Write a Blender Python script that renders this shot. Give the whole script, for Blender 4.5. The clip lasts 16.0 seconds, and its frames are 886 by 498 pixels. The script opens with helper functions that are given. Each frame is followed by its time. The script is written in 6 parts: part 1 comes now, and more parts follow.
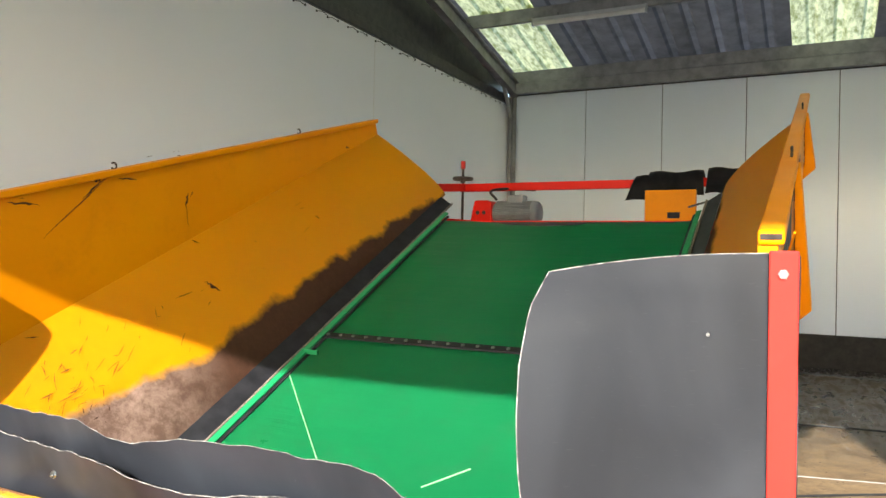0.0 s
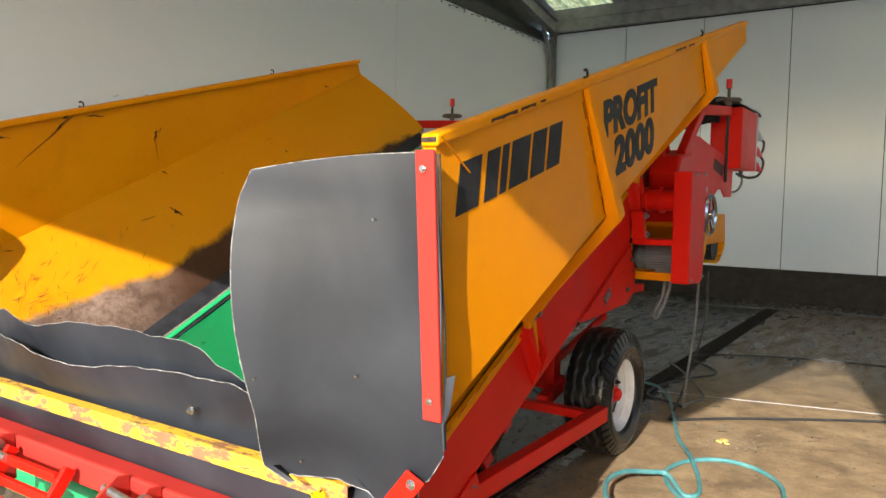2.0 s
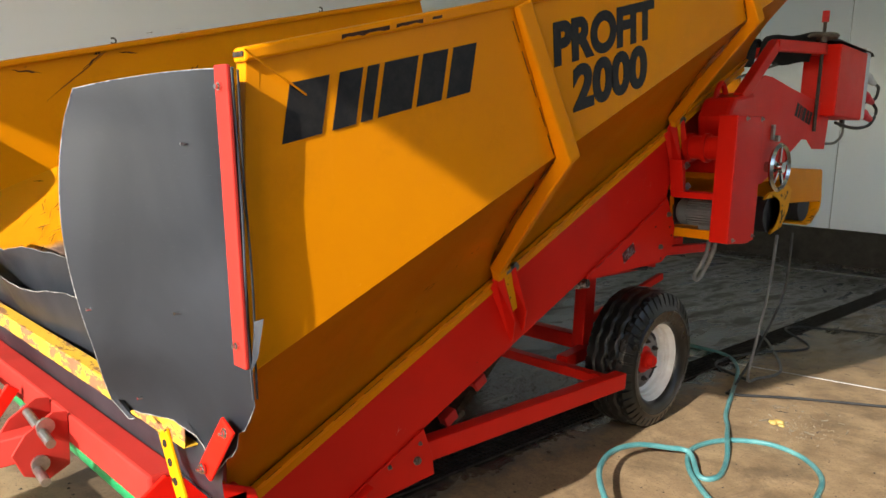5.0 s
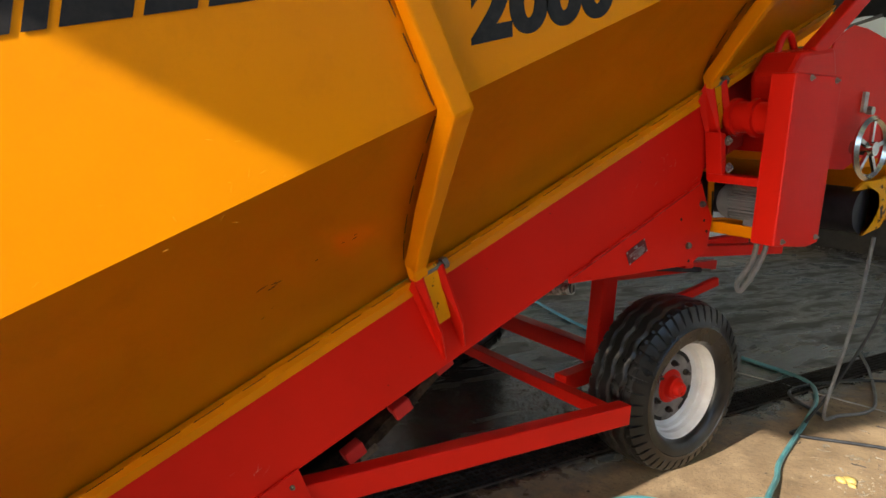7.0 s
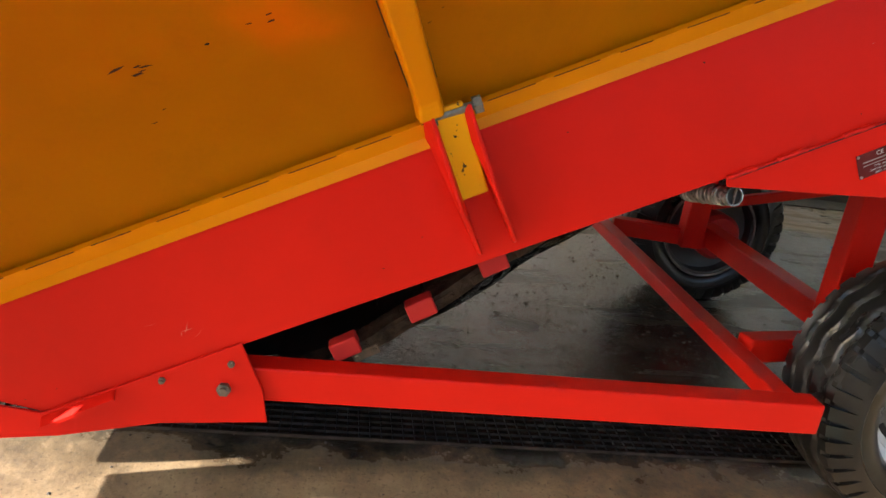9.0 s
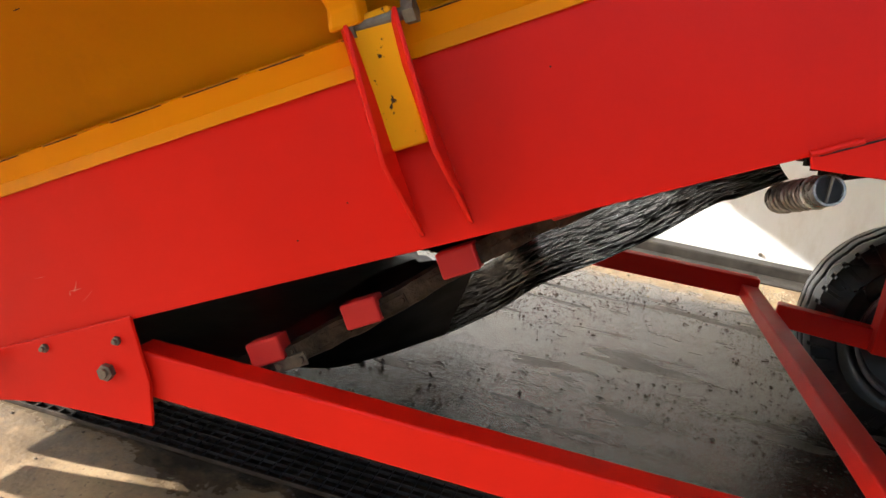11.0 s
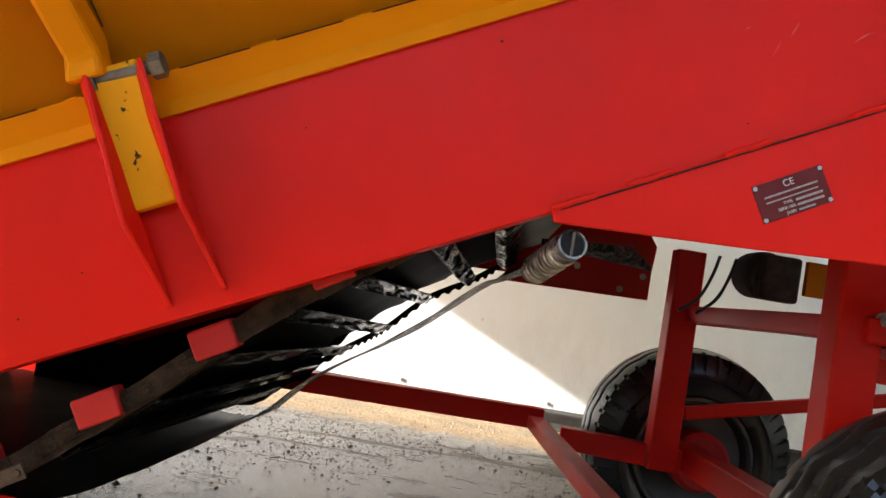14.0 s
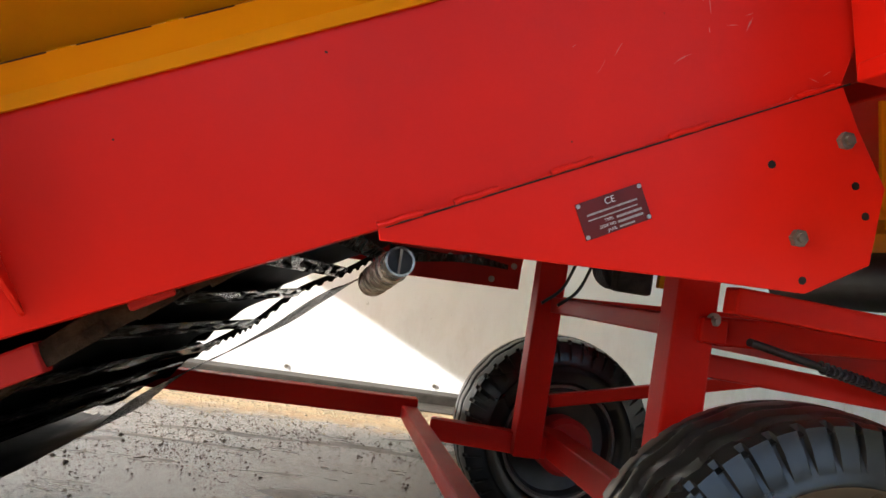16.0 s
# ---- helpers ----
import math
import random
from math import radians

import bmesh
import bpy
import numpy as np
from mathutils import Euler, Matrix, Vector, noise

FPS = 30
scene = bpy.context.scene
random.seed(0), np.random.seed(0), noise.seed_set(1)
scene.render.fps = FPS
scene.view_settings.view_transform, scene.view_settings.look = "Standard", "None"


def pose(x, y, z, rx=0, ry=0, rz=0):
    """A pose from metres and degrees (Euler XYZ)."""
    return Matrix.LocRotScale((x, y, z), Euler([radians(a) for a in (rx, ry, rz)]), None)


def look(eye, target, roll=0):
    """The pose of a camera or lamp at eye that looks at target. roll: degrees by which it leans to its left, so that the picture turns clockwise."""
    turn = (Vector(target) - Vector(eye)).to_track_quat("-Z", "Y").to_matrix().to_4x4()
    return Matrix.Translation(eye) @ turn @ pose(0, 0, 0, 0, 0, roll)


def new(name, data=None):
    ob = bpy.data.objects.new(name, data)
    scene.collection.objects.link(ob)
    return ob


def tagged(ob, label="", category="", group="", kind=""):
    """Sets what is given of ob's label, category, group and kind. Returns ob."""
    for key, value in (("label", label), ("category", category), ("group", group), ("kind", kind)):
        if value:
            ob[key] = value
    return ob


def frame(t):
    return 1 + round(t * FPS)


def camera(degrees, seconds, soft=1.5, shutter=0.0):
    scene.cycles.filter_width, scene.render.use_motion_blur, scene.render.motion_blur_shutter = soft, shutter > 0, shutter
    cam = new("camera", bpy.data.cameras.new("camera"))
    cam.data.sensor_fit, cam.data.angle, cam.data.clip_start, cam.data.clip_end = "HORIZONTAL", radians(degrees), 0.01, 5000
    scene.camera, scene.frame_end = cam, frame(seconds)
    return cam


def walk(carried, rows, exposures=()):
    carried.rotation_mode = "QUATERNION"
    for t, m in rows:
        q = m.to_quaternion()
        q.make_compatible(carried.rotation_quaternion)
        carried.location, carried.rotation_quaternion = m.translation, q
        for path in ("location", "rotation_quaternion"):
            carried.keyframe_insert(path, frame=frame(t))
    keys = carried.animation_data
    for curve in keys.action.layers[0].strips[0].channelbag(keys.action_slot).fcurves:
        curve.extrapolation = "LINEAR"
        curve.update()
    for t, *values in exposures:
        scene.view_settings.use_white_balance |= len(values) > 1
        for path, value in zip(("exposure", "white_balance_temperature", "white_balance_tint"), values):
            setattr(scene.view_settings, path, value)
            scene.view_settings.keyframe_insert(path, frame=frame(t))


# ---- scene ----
cam = camera(61.7, 16.0)
PATH = [
    (0, (0.498, -4.027, 1.49), (-0.404, -2.242, 1.504), 1.2),
    (0.5, (0.732, -4.111, 1.462), (-0.202, -2.342, 1.47), 0.5),
    (1, (0.95, -4.02, 1.418), (-0.02, -2.271, 1.393), 0.1),
    (1.5, (1.143, -3.969, 1.416), (0.117, -2.254, 1.342), 0.3),
    (2, (1.331, -3.909, 1.407), (0.232, -2.243, 1.272), 1.0),
    (2.5, (1.437, -3.793, 1.388), (0.251, -2.193, 1.201), 1.8),
    (3, (1.5, -3.657, 1.394), (0.241, -2.12, 1.16), 2.6),
    (3.5, (1.628, -3.569, 1.379), (0.323, -2.076, 1.118), 2.9),
    (6, (1.733, -2.955, 1.371), (0.26, -1.631, 1.095), 2.3),
    (6.5, (1.712, -2.664, 1.361), (0.181, -1.412, 1.066), 2.8),
    (7, (1.657, -2.437, 1.333), (0.059, -1.282, 0.998), 3.7),
    (7.5, (1.566, -2.211, 1.304), (-0.096, -1.169, 0.912), 4.7),
    (8, (1.505, -1.96, 1.222), (-0.228, -1.076, 0.756), 5.7),
    (8.5, (1.452, -1.72, 1.173), (-0.375, -1.14, 0.599), 7.1),
    (11, (1.009, -0.977, 0.883), (-0.904, -1.355, 0.435), 10.1),
    (11.5, (0.989, -0.969, 0.802), (-0.947, -1.385, 0.523), 10.3),
    (12, (0.988, -0.977, 0.726), (-0.967, -1.366, 0.561), 10.4),
    (12.5, (0.999, -0.976, 0.734), (-0.964, -1.348, 0.653), 10.4),
    (13, (0.994, -0.959, 0.729), (-0.984, -1.258, 0.713), 10.4),
    (13.5, (0.978, -0.917, 0.741), (-1.018, -1.023, 0.802), 10.2),
    (14, (0.973, -0.894, 0.734), (-1.023, -0.85, 0.852), 9.6),
    (14.5, (0.966, -0.874, 0.744), (-1.024, -0.74, 0.899), 9.0),
    (15, (0.963, -0.862, 0.743), (-1.02, -0.656, 0.907), 8.8),
    (15.5, (0.967, -0.841, 0.755), (-1.01, -0.575, 0.896), 8.9),
    (16, (0.964, -0.807, 0.805), (-1.007, -0.486, 0.903), 9.0),
]
EXPOSURES = [(0, 1.92), (1.5, 1.74), (2.5, 1.53), (3.7, 1.46), (6.0, 1.58), (7.5, 2.15), (8.0, 2.5), (8.5, 2.7), (11.0, 2.68), (16.0, 2.58)]
walk(cam, [(t, look(eye, target, roll)) for t, eye, target, roll in PATH], EXPOSURES)

# ---- light ----
world = bpy.data.worlds.new("sky")
scene.world = world
world.use_nodes = True
wn, wl = world.node_tree.nodes, world.node_tree.links
sky = wn.new("ShaderNodeTexSky")
sky.sky_type, sky.sun_disc = "NISHITA", False
SUN_WAY = Vector((-0.22, 1.0, -0.47)).normalized()
sky.sun_elevation = math.asin(-SUN_WAY.z)
sky.sun_rotation = math.atan2(-SUN_WAY.x, -SUN_WAY.y)
wn["Background"].inputs[1].default_value = 0.15
wl.new(sky.outputs[0], wn["Background"].inputs[0])
sun_data = bpy.data.lights.new("sun", "SUN")
sun_data.energy, sun_data.angle, sun_data.color = 3.5, radians(0.5), (1.0, 0.96, 0.89)
sun = new("sun", sun_data)
sun.rotation_mode = "QUATERNION"
sun.rotation_quaternion = SUN_WAY.to_track_quat("-Z", "Y")


# ---- materials ----
class Mat:
    """A node material with a Principled shader and short ways to wire it."""

    def __init__(self, name, color=(0.5, 0.5, 0.5), rough=0.5, metal=0.0, coat=0.0, spec=0.5):
        self.m = bpy.data.materials.new(name)
        self.m.use_nodes = True
        self.n, self.l = self.m.node_tree.nodes, self.m.node_tree.links
        self.b = self.n["Principled BSDF"]
        self.b.inputs["Base Color"].default_value = (*color, 1)
        self.b.inputs["Roughness"].default_value = rough
        self.b.inputs["Metallic"].default_value = metal
        self.b.inputs["Coat Weight"].default_value = coat
        self.b.inputs["Coat Roughness"].default_value = 0.15
        self.b.inputs["Specular IOR Level"].default_value = spec
        self.co = self.n.new("ShaderNodeTexCoord").outputs["Object"]

    def scaled(self, sx=1, sy=1, sz=1, rot=(0, 0, 0)):
        mp = self.n.new("ShaderNodeMapping")
        mp.inputs["Scale"].default_value = (sx, sy, sz)
        mp.inputs["Rotation"].default_value = rot
        self.l.new(self.co, mp.inputs[0])
        return mp.outputs[0]

    def noise(self, scale, detail=4, rough=0.55, co=None, dist=0.0):
        t = self.n.new("ShaderNodeTexNoise")
        t.inputs["Scale"].default_value, t.inputs["Detail"].default_value = scale, detail
        t.inputs["Roughness"].default_value, t.inputs["Distortion"].default_value = rough, dist
        self.l.new(co or self.co, t.inputs["Vector"])
        return t.outputs["Fac"]

    def ramp(self, fac, stops):
        r = self.n.new("ShaderNodeValToRGB")
        e = r.color_ramp.elements
        for i, (p, c) in enumerate(stops):
            el = e[i] if i < 2 else e.new(p)
            el.position = p
            el.color = (c, c, c, 1) if isinstance(c, (int, float)) else (*c, 1)
        self.l.new(fac, r.inputs[0])
        return r.outputs[0]

    def math(self, op, a, b=0.0):
        m = self.n.new("ShaderNodeMath")
        m.operation = op
        for i, v in enumerate((a, b)):
            if isinstance(v, (int, float)):
                m.inputs[i].default_value = v
            else:
                self.l.new(v, m.inputs[i])
        return m.outputs[0]

    def mix(self, fac, a, b, kind="MIX"):
        m = self.n.new("ShaderNodeMix")
        m.data_type, m.blend_type = "RGBA", kind
        for sock, v in ((m.inputs[0], fac), (m.inputs[6], a), (m.inputs[7], b)):
            if isinstance(v, (int, float)):
                sock.default_value = v
            elif isinstance(v, tuple):
                sock.default_value = (*v, 1)
            else:
                self.l.new(v, sock)
        return m.outputs[2]

    def xyz(self):
        s = self.n.new("ShaderNodeSeparateXYZ")
        self.l.new(self.co, s.inputs[0])
        return s.outputs

    def color(self, v):
        self.l.new(v, self.b.inputs["Base Color"])

    def rough(self, v):
        self.l.new(v, self.b.inputs["Roughness"])

    def bump(self, h, strength=0.2, dist=0.01):
        b = self.n.new("ShaderNodeBump")
        b.inputs["Strength"].default_value, b.inputs["Distance"].default_value = strength, dist
        self.l.new(h, b.inputs["Height"])
        self.l.new(b.outputs[0], self.b.inputs["Normal"])
        return self


def paint(name, base, dark, rough=0.32, chips=(0.09, 0.04, 0.02), chip_at=0.76, dust=0.25, spec=0.13):
    """Machine enamel: slight mottling, orange-peel, dull patches and a few rusty chips."""
    m = Mat(name, base, rough, spec=spec)
    large = m.noise(1.7, 5)
    c = m.mix(m.ramp(large, [(0.35, 0.0), (0.75, 1.0)]), base, dark)
    fine = m.noise(60, 3)
    c = m.mix(m.math("MULTIPLY", fine, 0.16), c, dark)
    dirt = m.ramp(m.noise(5.5, 8, 0.7), [(0.52, 0.0), (0.8, dust)])
    c = m.mix(dirt, c, tuple(0.45 * v + w for v, w in zip(dark, (0.03, 0.02, 0.008))))
    chip = m.ramp(m.noise(14, 9, 0.62, dist=0.6), [(chip_at, 0.0), (chip_at + 0.015, 1.0)])
    c = m.mix(chip, c, chips)
    scuff = m.ramp(m.noise(3, 7, 0.7, m.scaled(1, 9, 1.5, (0.5, 0, 0))), [(0.62, 0.0), (0.75, 0.14)])
    c = m.mix(scuff, c, tuple(min(1.0, v * 1.12 + 0.025) for v in base))
    m.color(c)
    m.rough(m.math("ADD", m.math("MULTIPLY", m.noise(4, 6), 0.3), rough - 0.1))
    m.bump(m.math("SUBTRACT", m.math("ADD", m.noise(2.2, 3), m.math("MULTIPLY", fine, 0.06)), m.math("MULTIPLY", chip, 0.15)), 0.12, 0.02)
    return m.m


YELLOW = paint("yellow_enamel", (0.75, 0.256, 0.0010), (0.68, 0.212, 0.0010), 0.34, spec=0.07)
RED_FADED = paint("faded_red_enamel", (0.45, 0.034, 0.025), (0.36, 0.024, 0.018), 0.5, chips=(0.12, 0.05, 0.03), chip_at=0.72, dust=0.4)
RED = paint("red_enamel", (0.70, 0.014, 0.006), (0.58, 0.010, 0.005), 0.34, chips=(0.12, 0.03, 0.02), chip_at=0.8, dust=0.12)
RED_DULL = paint("red_enamel_dusty", (0.5, 0.03, 0.025), (0.38, 0.02, 0.018), 0.45, chips=(0.1, 0.05, 0.03), dust=0.35)


CHIPPED_YELLOW = paint("chipped_yellow_enamel", (0.82, 0.36, 0.003), (0.74, 0.29, 0.002), 0.4, chips=(0.05, 0.022, 0.012), chip_at=0.59)


def worn_yellow():
    m = Mat("worn_yellow_enamel", (0.7, 0.3, 0.01), 0.5)
    s = m.scaled(2.2, 6, 6)
    worn = m.ramp(m.noise(3.2, 9, 0.74, s), [(0.51, 0.0), (0.55, 1.0)])
    rust = m.mix(m.noise(30, 5), (0.17, 0.06, 0.02), (0.33, 0.16, 0.08))
    m.color(m.mix(worn, (0.74, 0.42, 0.03), rust))
    m.rough(m.math("ADD", m.math("MULTIPLY", worn, 0.3), 0.4))
    return m.bump(worn, 0.3, 0.003).m


WORN_YELLOW = worn_yellow()


def flap_yellow():
    """Hopper lining: enamel worn through to brown rust along the belt, most of all at the low end."""
    m = Mat("yellow_enamel_rusted_along_belt", (0.72, 0.30, 0.004), 0.4)
    x, y, z = m.xyz()
    above = m.math("SUBTRACT", z, m.math("ADD", m.math("MULTIPLY", y, 0.504), 1.593))
    low = m.ramp(m.math("MULTIPLY", m.math("ADD", y, 2.6), 0.3), [(0.08, 0.38), (0.3, 0.215), (0.62, 0.145), (0.95, 0.03)])
    edge = m.math("SUBTRACT", m.math("ADD", above, m.math("MULTIPLY", m.math("SUBTRACT", m.noise(5, 8, 0.6), 0.5), 0.15)), low)
    rusty = m.ramp(m.math("ADD", m.math("MULTIPLY", edge, -9), 0.5), [(0.34, 0.0), (0.68, 1.0)])
    fine = m.noise(26, 8, 0.75)
    rust = m.mix(fine, (0.055, 0.02, 0.010), (0.16, 0.07, 0.038))
    # Rust at the low end is coloured paler for the sunlight falling there.
    pale = m.ramp(m.noise(6, 9, 0.78), [(0.42, 0.25), (0.6, 0.95)])
    front = m.ramp(m.math("MULTIPLY", m.math("ADD", y, 2.6), 0.4), [(0.30, 1.0), (0.46, 0.0)])
    rust = m.mix(m.math("MULTIPLY", pale, front), rust, (0.52, 0.36, 0.28))
    # Same paint as YELLOW, lightened for the light inside the hopper.
    enamel = m.mix(m.noise(2, 5), (0.95, 0.445, 0.002), (0.90, 0.39, 0.002))
    c = m.mix(rusty, enamel, rust)
    scr = m.ramp(m.noise(9, 6, 0.6, m.scaled(1, 1.5, 4, (0.9, 0, 0)), 1.4), [(0.735, 0.0), (0.745, 1.0)])
    c = m.mix(scr, c, (0.10, 0.045, 0.012))
    m.color(c)
    m.rough(m.math("ADD", m.math("MULTIPLY", rusty, 0.35), 0.36))
    return m.bump(m.math("ADD", m.math("MULTIPLY", fine, rusty), m.math("MULTIPLY", m.noise(2, 3), 0.4)), 0.25, 0.006).m


YELLOW_RUST = flap_yellow()


def plastic_sheet():
    m = Mat("grey_plastic_sheet", (0.075, 0.085, 0.10), 0.3, spec=0.9)
    s = m.scaled(3, 3, 30, (0, 0.5, 0))
    scratch = m.ramp(m.noise(16, 3, 0.5, s), [(0.68, 0.0), (0.71, 1.0)])
    cloud = m.noise(2.4, 5)
    c = m.mix(cloud, (0.014, 0.018, 0.026), (0.030, 0.037, 0.051))
    c = m.mix(m.math("MULTIPLY", scratch, 0.12), c, (0.2, 0.2, 0.22))
    c = m.mix(m.math("MULTIPLY", m.noise(2.2, 2, 0.4), 0.2), c, (0.04, 0.03, 0.024))
    # Bluish clouds in the base colour imitate soft reflections on the sheet.
    painted_sheen = m.ramp(m.noise(2.6, 4, 0.5, m.scaled(1, 1, 0.8, (0, 0.6, 0)), 0.6), [(0.38, 0.0), (0.78, 1.0)])
    c = m.mix(m.math("MULTIPLY", painted_sheen, 0.34), c, (0.18, 0.195, 0.23))
    speck = m.ramp(m.noise(55, 3), [(0.77, 0.0), (0.79, 0.6)])
    c = m.mix(speck, c, (0.4, 0.4, 0.4))
    m.color(c)
    m.rough(m.math("ADD", m.math("MULTIPLY", m.noise(3.5, 5, 0.6), 0.34), 0.16))
    return m.bump(m.math("ADD", m.noise(3.2, 3, 0.5), m.math("MULTIPLY", m.noise(40, 3), 0.03)), 0.25, 0.02).m


SHEET = plastic_sheet()


def cut_edge():
    m = Mat("pale_frayed_plastic_edge", (0.55, 0.54, 0.52), 0.8)
    m.color(m.mix(m.ramp(m.noise(40, 5), [(0.35, 0.0), (0.65, 1.0)]), (0.04, 0.04, 0.042), (0.34, 0.33, 0.31)))
    return m.m


EDGE = cut_edge()


def belt_green():
    m = Mat("green_pvc_belt", (0.01, 0.22, 0.075), 0.3)
    s = m.scaled(0.6, 6, 6)
    streak = m.noise(2.2, 4, 0.5, s)
    c = m.mix(m.noise(1.8, 5), (0.008, 0.23, 0.075), (0.012, 0.32, 0.11))
    c = m.mix(m.math("MULTIPLY", m.ramp(m.noise(7, 7, 0.7), [(0.5, 0.0), (0.8, 0.35)]), streak), c, (0.12, 0.2, 0.12))
    m.color(c)
    m.rough(m.math("ADD", m.math("MULTIPLY", m.noise(5, 5), 0.25), 0.2))
    return m.bump(m.math("ADD", streak, m.noise(3, 4)), 0.3, 0.012).m


BELT = belt_green()


def simple(name, a, b, rough, scale=20, metal=0.0, bump=0.15, dist=0.004, spread=0.2, spec=0.5):
    m = Mat(name, a, rough, metal, spec=spec)
    f = m.noise(scale, 6, 0.6)
    m.color(m.mix(m.ramp(f, [(0.35, 0.0), (0.68, 1.0)]), a, b))
    m.rough(m.math("ADD", m.math("MULTIPLY", m.noise(scale * 0.3, 4), spread), rough - spread / 2))
    return m.bump(f, bump, dist).m


RUBBER = simple("black_tyre_rubber", (0.006, 0.006, 0.006), (0.022, 0.021, 0.020), 0.30, 9, spec=0.42)
SKIRT = simple("black_rubber_skirt", (0.010, 0.010, 0.012), (0.026, 0.026, 0.030), 0.45, 9, spec=0.25)
WETBELT = simple("dark_wet_belt_underside", (0.012, 0.011, 0.011), (0.03, 0.028, 0.026), 0.4, 14, bump=0.4, spec=0.2)
ROLLER = simple("muddy_wet_steel", (0.045, 0.036, 0.028), (0.5, 0.49, 0.46), 0.3, 38, 0.6, 0.8, 0.006, 0.4)


def wet_black(name, along):
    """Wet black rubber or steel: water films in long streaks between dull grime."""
    m = Mat(name, (0.008, 0.008, 0.008), 0.2)
    film = m.noise(1.0, 5, 0.6, m.scaled(*along), 0.3)
    fine = m.noise(1.0, 4, 0.6, m.scaled(*(v * 2.6 for v in along)))
    m.color(m.mix(m.noise(24, 5), (0.003, 0.003, 0.003), (0.018, 0.016, 0.014)))
    m.rough(m.ramp(film, [(0.40, 0.75), (0.56, 0.10)]))
    m.l.new(m.ramp(film, [(0.42, 0.01), (0.56, 0.22)]), m.b.inputs["Specular IOR Level"])
    return m.bump(m.math("ADD", film, m.math("MULTIPLY", fine, 0.5)), 0.8, 0.008).m


WETSTEEL = wet_black("dark_wet_steel", (3.5, 60, 60))
MUD = simple("dark_brown_caked_mud", (0.012, 0.008, 0.0055), (0.058, 0.038, 0.024), 0.85, 26, bump=1.0, dist=0.012, spec=0.08)
WETSTRIP = wet_black("wet_black_rubber", (45, 4, 45))
GRATE = simple("dull_worn_steel_mesh", (0.012, 0.010, 0.009), (0.045, 0.04, 0.035), 0.6, 18, spec=0.08)
GRIME = simple("brown_muddy_steel", (0.022, 0.016, 0.012), (0.07, 0.05, 0.038), 0.65, 24, bump=0.4, spec=0.2)
DARK_STEEL = simple("dark_painted_steel", (0.03, 0.03, 0.032), (0.06, 0.058, 0.055), 0.5, 12)
ZINC = simple("zinc_plated_steel", (0.42, 0.41, 0.38), (0.28, 0.27, 0.25), 0.35, 30, 0.9, 0.1)
OLD_ZINC = simple("dull_grimy_zinc", (0.20, 0.18, 0.15), (0.10, 0.085, 0.07), 0.5, 40, 0.5, 0.2)
CHROME = simple("polished_steel", (0.6, 0.6, 0.58), (0.45, 0.44, 0.42), 0.22, 20, 1.0, 0.05)
GALV = simple("weathered_galvanised_steel", (0.30, 0.30, 0.30), (0.18, 0.18, 0.182), 0.55, 6, 0.3, 0.1)
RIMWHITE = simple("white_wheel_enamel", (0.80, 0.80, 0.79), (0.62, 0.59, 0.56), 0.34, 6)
# Wheel enamel with grime, and the dish's shade put into its colour.
SHADED_DISC = simple("grimy_white_enamel_shaded", (0.06, 0.048, 0.042), (0.30, 0.27, 0.25), 0.5, 8)
MOTOR = simple("grey_motor_enamel", (0.13, 0.15, 0.165), (0.19, 0.205, 0.215), 0.42, 14)
LIGHTGREY = simple("light_grey_plastic", (0.5, 0.51, 0.52), (0.4, 0.41, 0.42), 0.4, 10)
REDPLASTIC = simple("red_plastic", (0.62, 0.03, 0.04), (0.5, 0.02, 0.03), 0.35, 10)
CABLE = simple("grey_cable_sheath", (0.09, 0.092, 0.095), (0.17, 0.17, 0.17), 0.5, 20)
BLACKCABLE = simple("black_cable_sheath", (0.012, 0.012, 0.013), (0.03, 0.03, 0.03), 0.45, 20)
HOSE = simple("blue_green_hose", (0.05, 0.19, 0.20), (0.11, 0.28, 0.28), 0.38, 15)
HOSE_PALE = simple("pale_scuffed_green", (0.16, 0.45, 0.2), (0.26, 0.55, 0.28), 0.5, 40)
INK = simple("black_lettering_ink", (0.013, 0.012, 0.013), (0.025, 0.022, 0.02), 0.5, 40, spec=0.15)
OLD_PRINT = simple("dull_silver_print", (0.34, 0.32, 0.31), (0.2, 0.17, 0.17), 0.5, 200)
PLATE = simple("dark_red_anodised_plate", (0.12, 0.014, 0.014), (0.09, 0.010, 0.010), 0.4, 30, spec=0.2)
CORD = simple("dirty_tan_rope", (0.24, 0.20, 0.16), (0.12, 0.095, 0.075), 0.8, 70)
CEMENT = simple("grey_fibre_cement", (0.28, 0.275, 0.28), (0.17, 0.168, 0.17), 0.75, 4, bump=0.3, dist=0.01)
KERB = simple("dark_damp_concrete", (0.05, 0.044, 0.038), (0.022, 0.019, 0.017), 0.6, 7, bump=0.5, dist=0.02, spec=0.2)
LINE = simple("pale_joint_sealant", (0.45, 0.43, 0.4), (0.3, 0.28, 0.26), 0.8, 30)
SAWDUST = simple("tan_crumbs", (0.27, 0.222, 0.155), (0.13, 0.105, 0.072), 0.9, 60)
SCUFF_RED = simple("pale_scuffed_red", (0.62, 0.16, 0.12), (0.55, 0.1, 0.07), 0.6, 60)
SCUFF_YELLOW = simple("pale_scuffed_yellow", (0.9, 0.46, 0.05), (0.86, 0.40, 0.02), 0.6, 60)
GOUGE = simple("dark_rusty_gouge", (0.035, 0.014, 0.007), (0.08, 0.03, 0.012), 0.7, 40, spec=0.2)
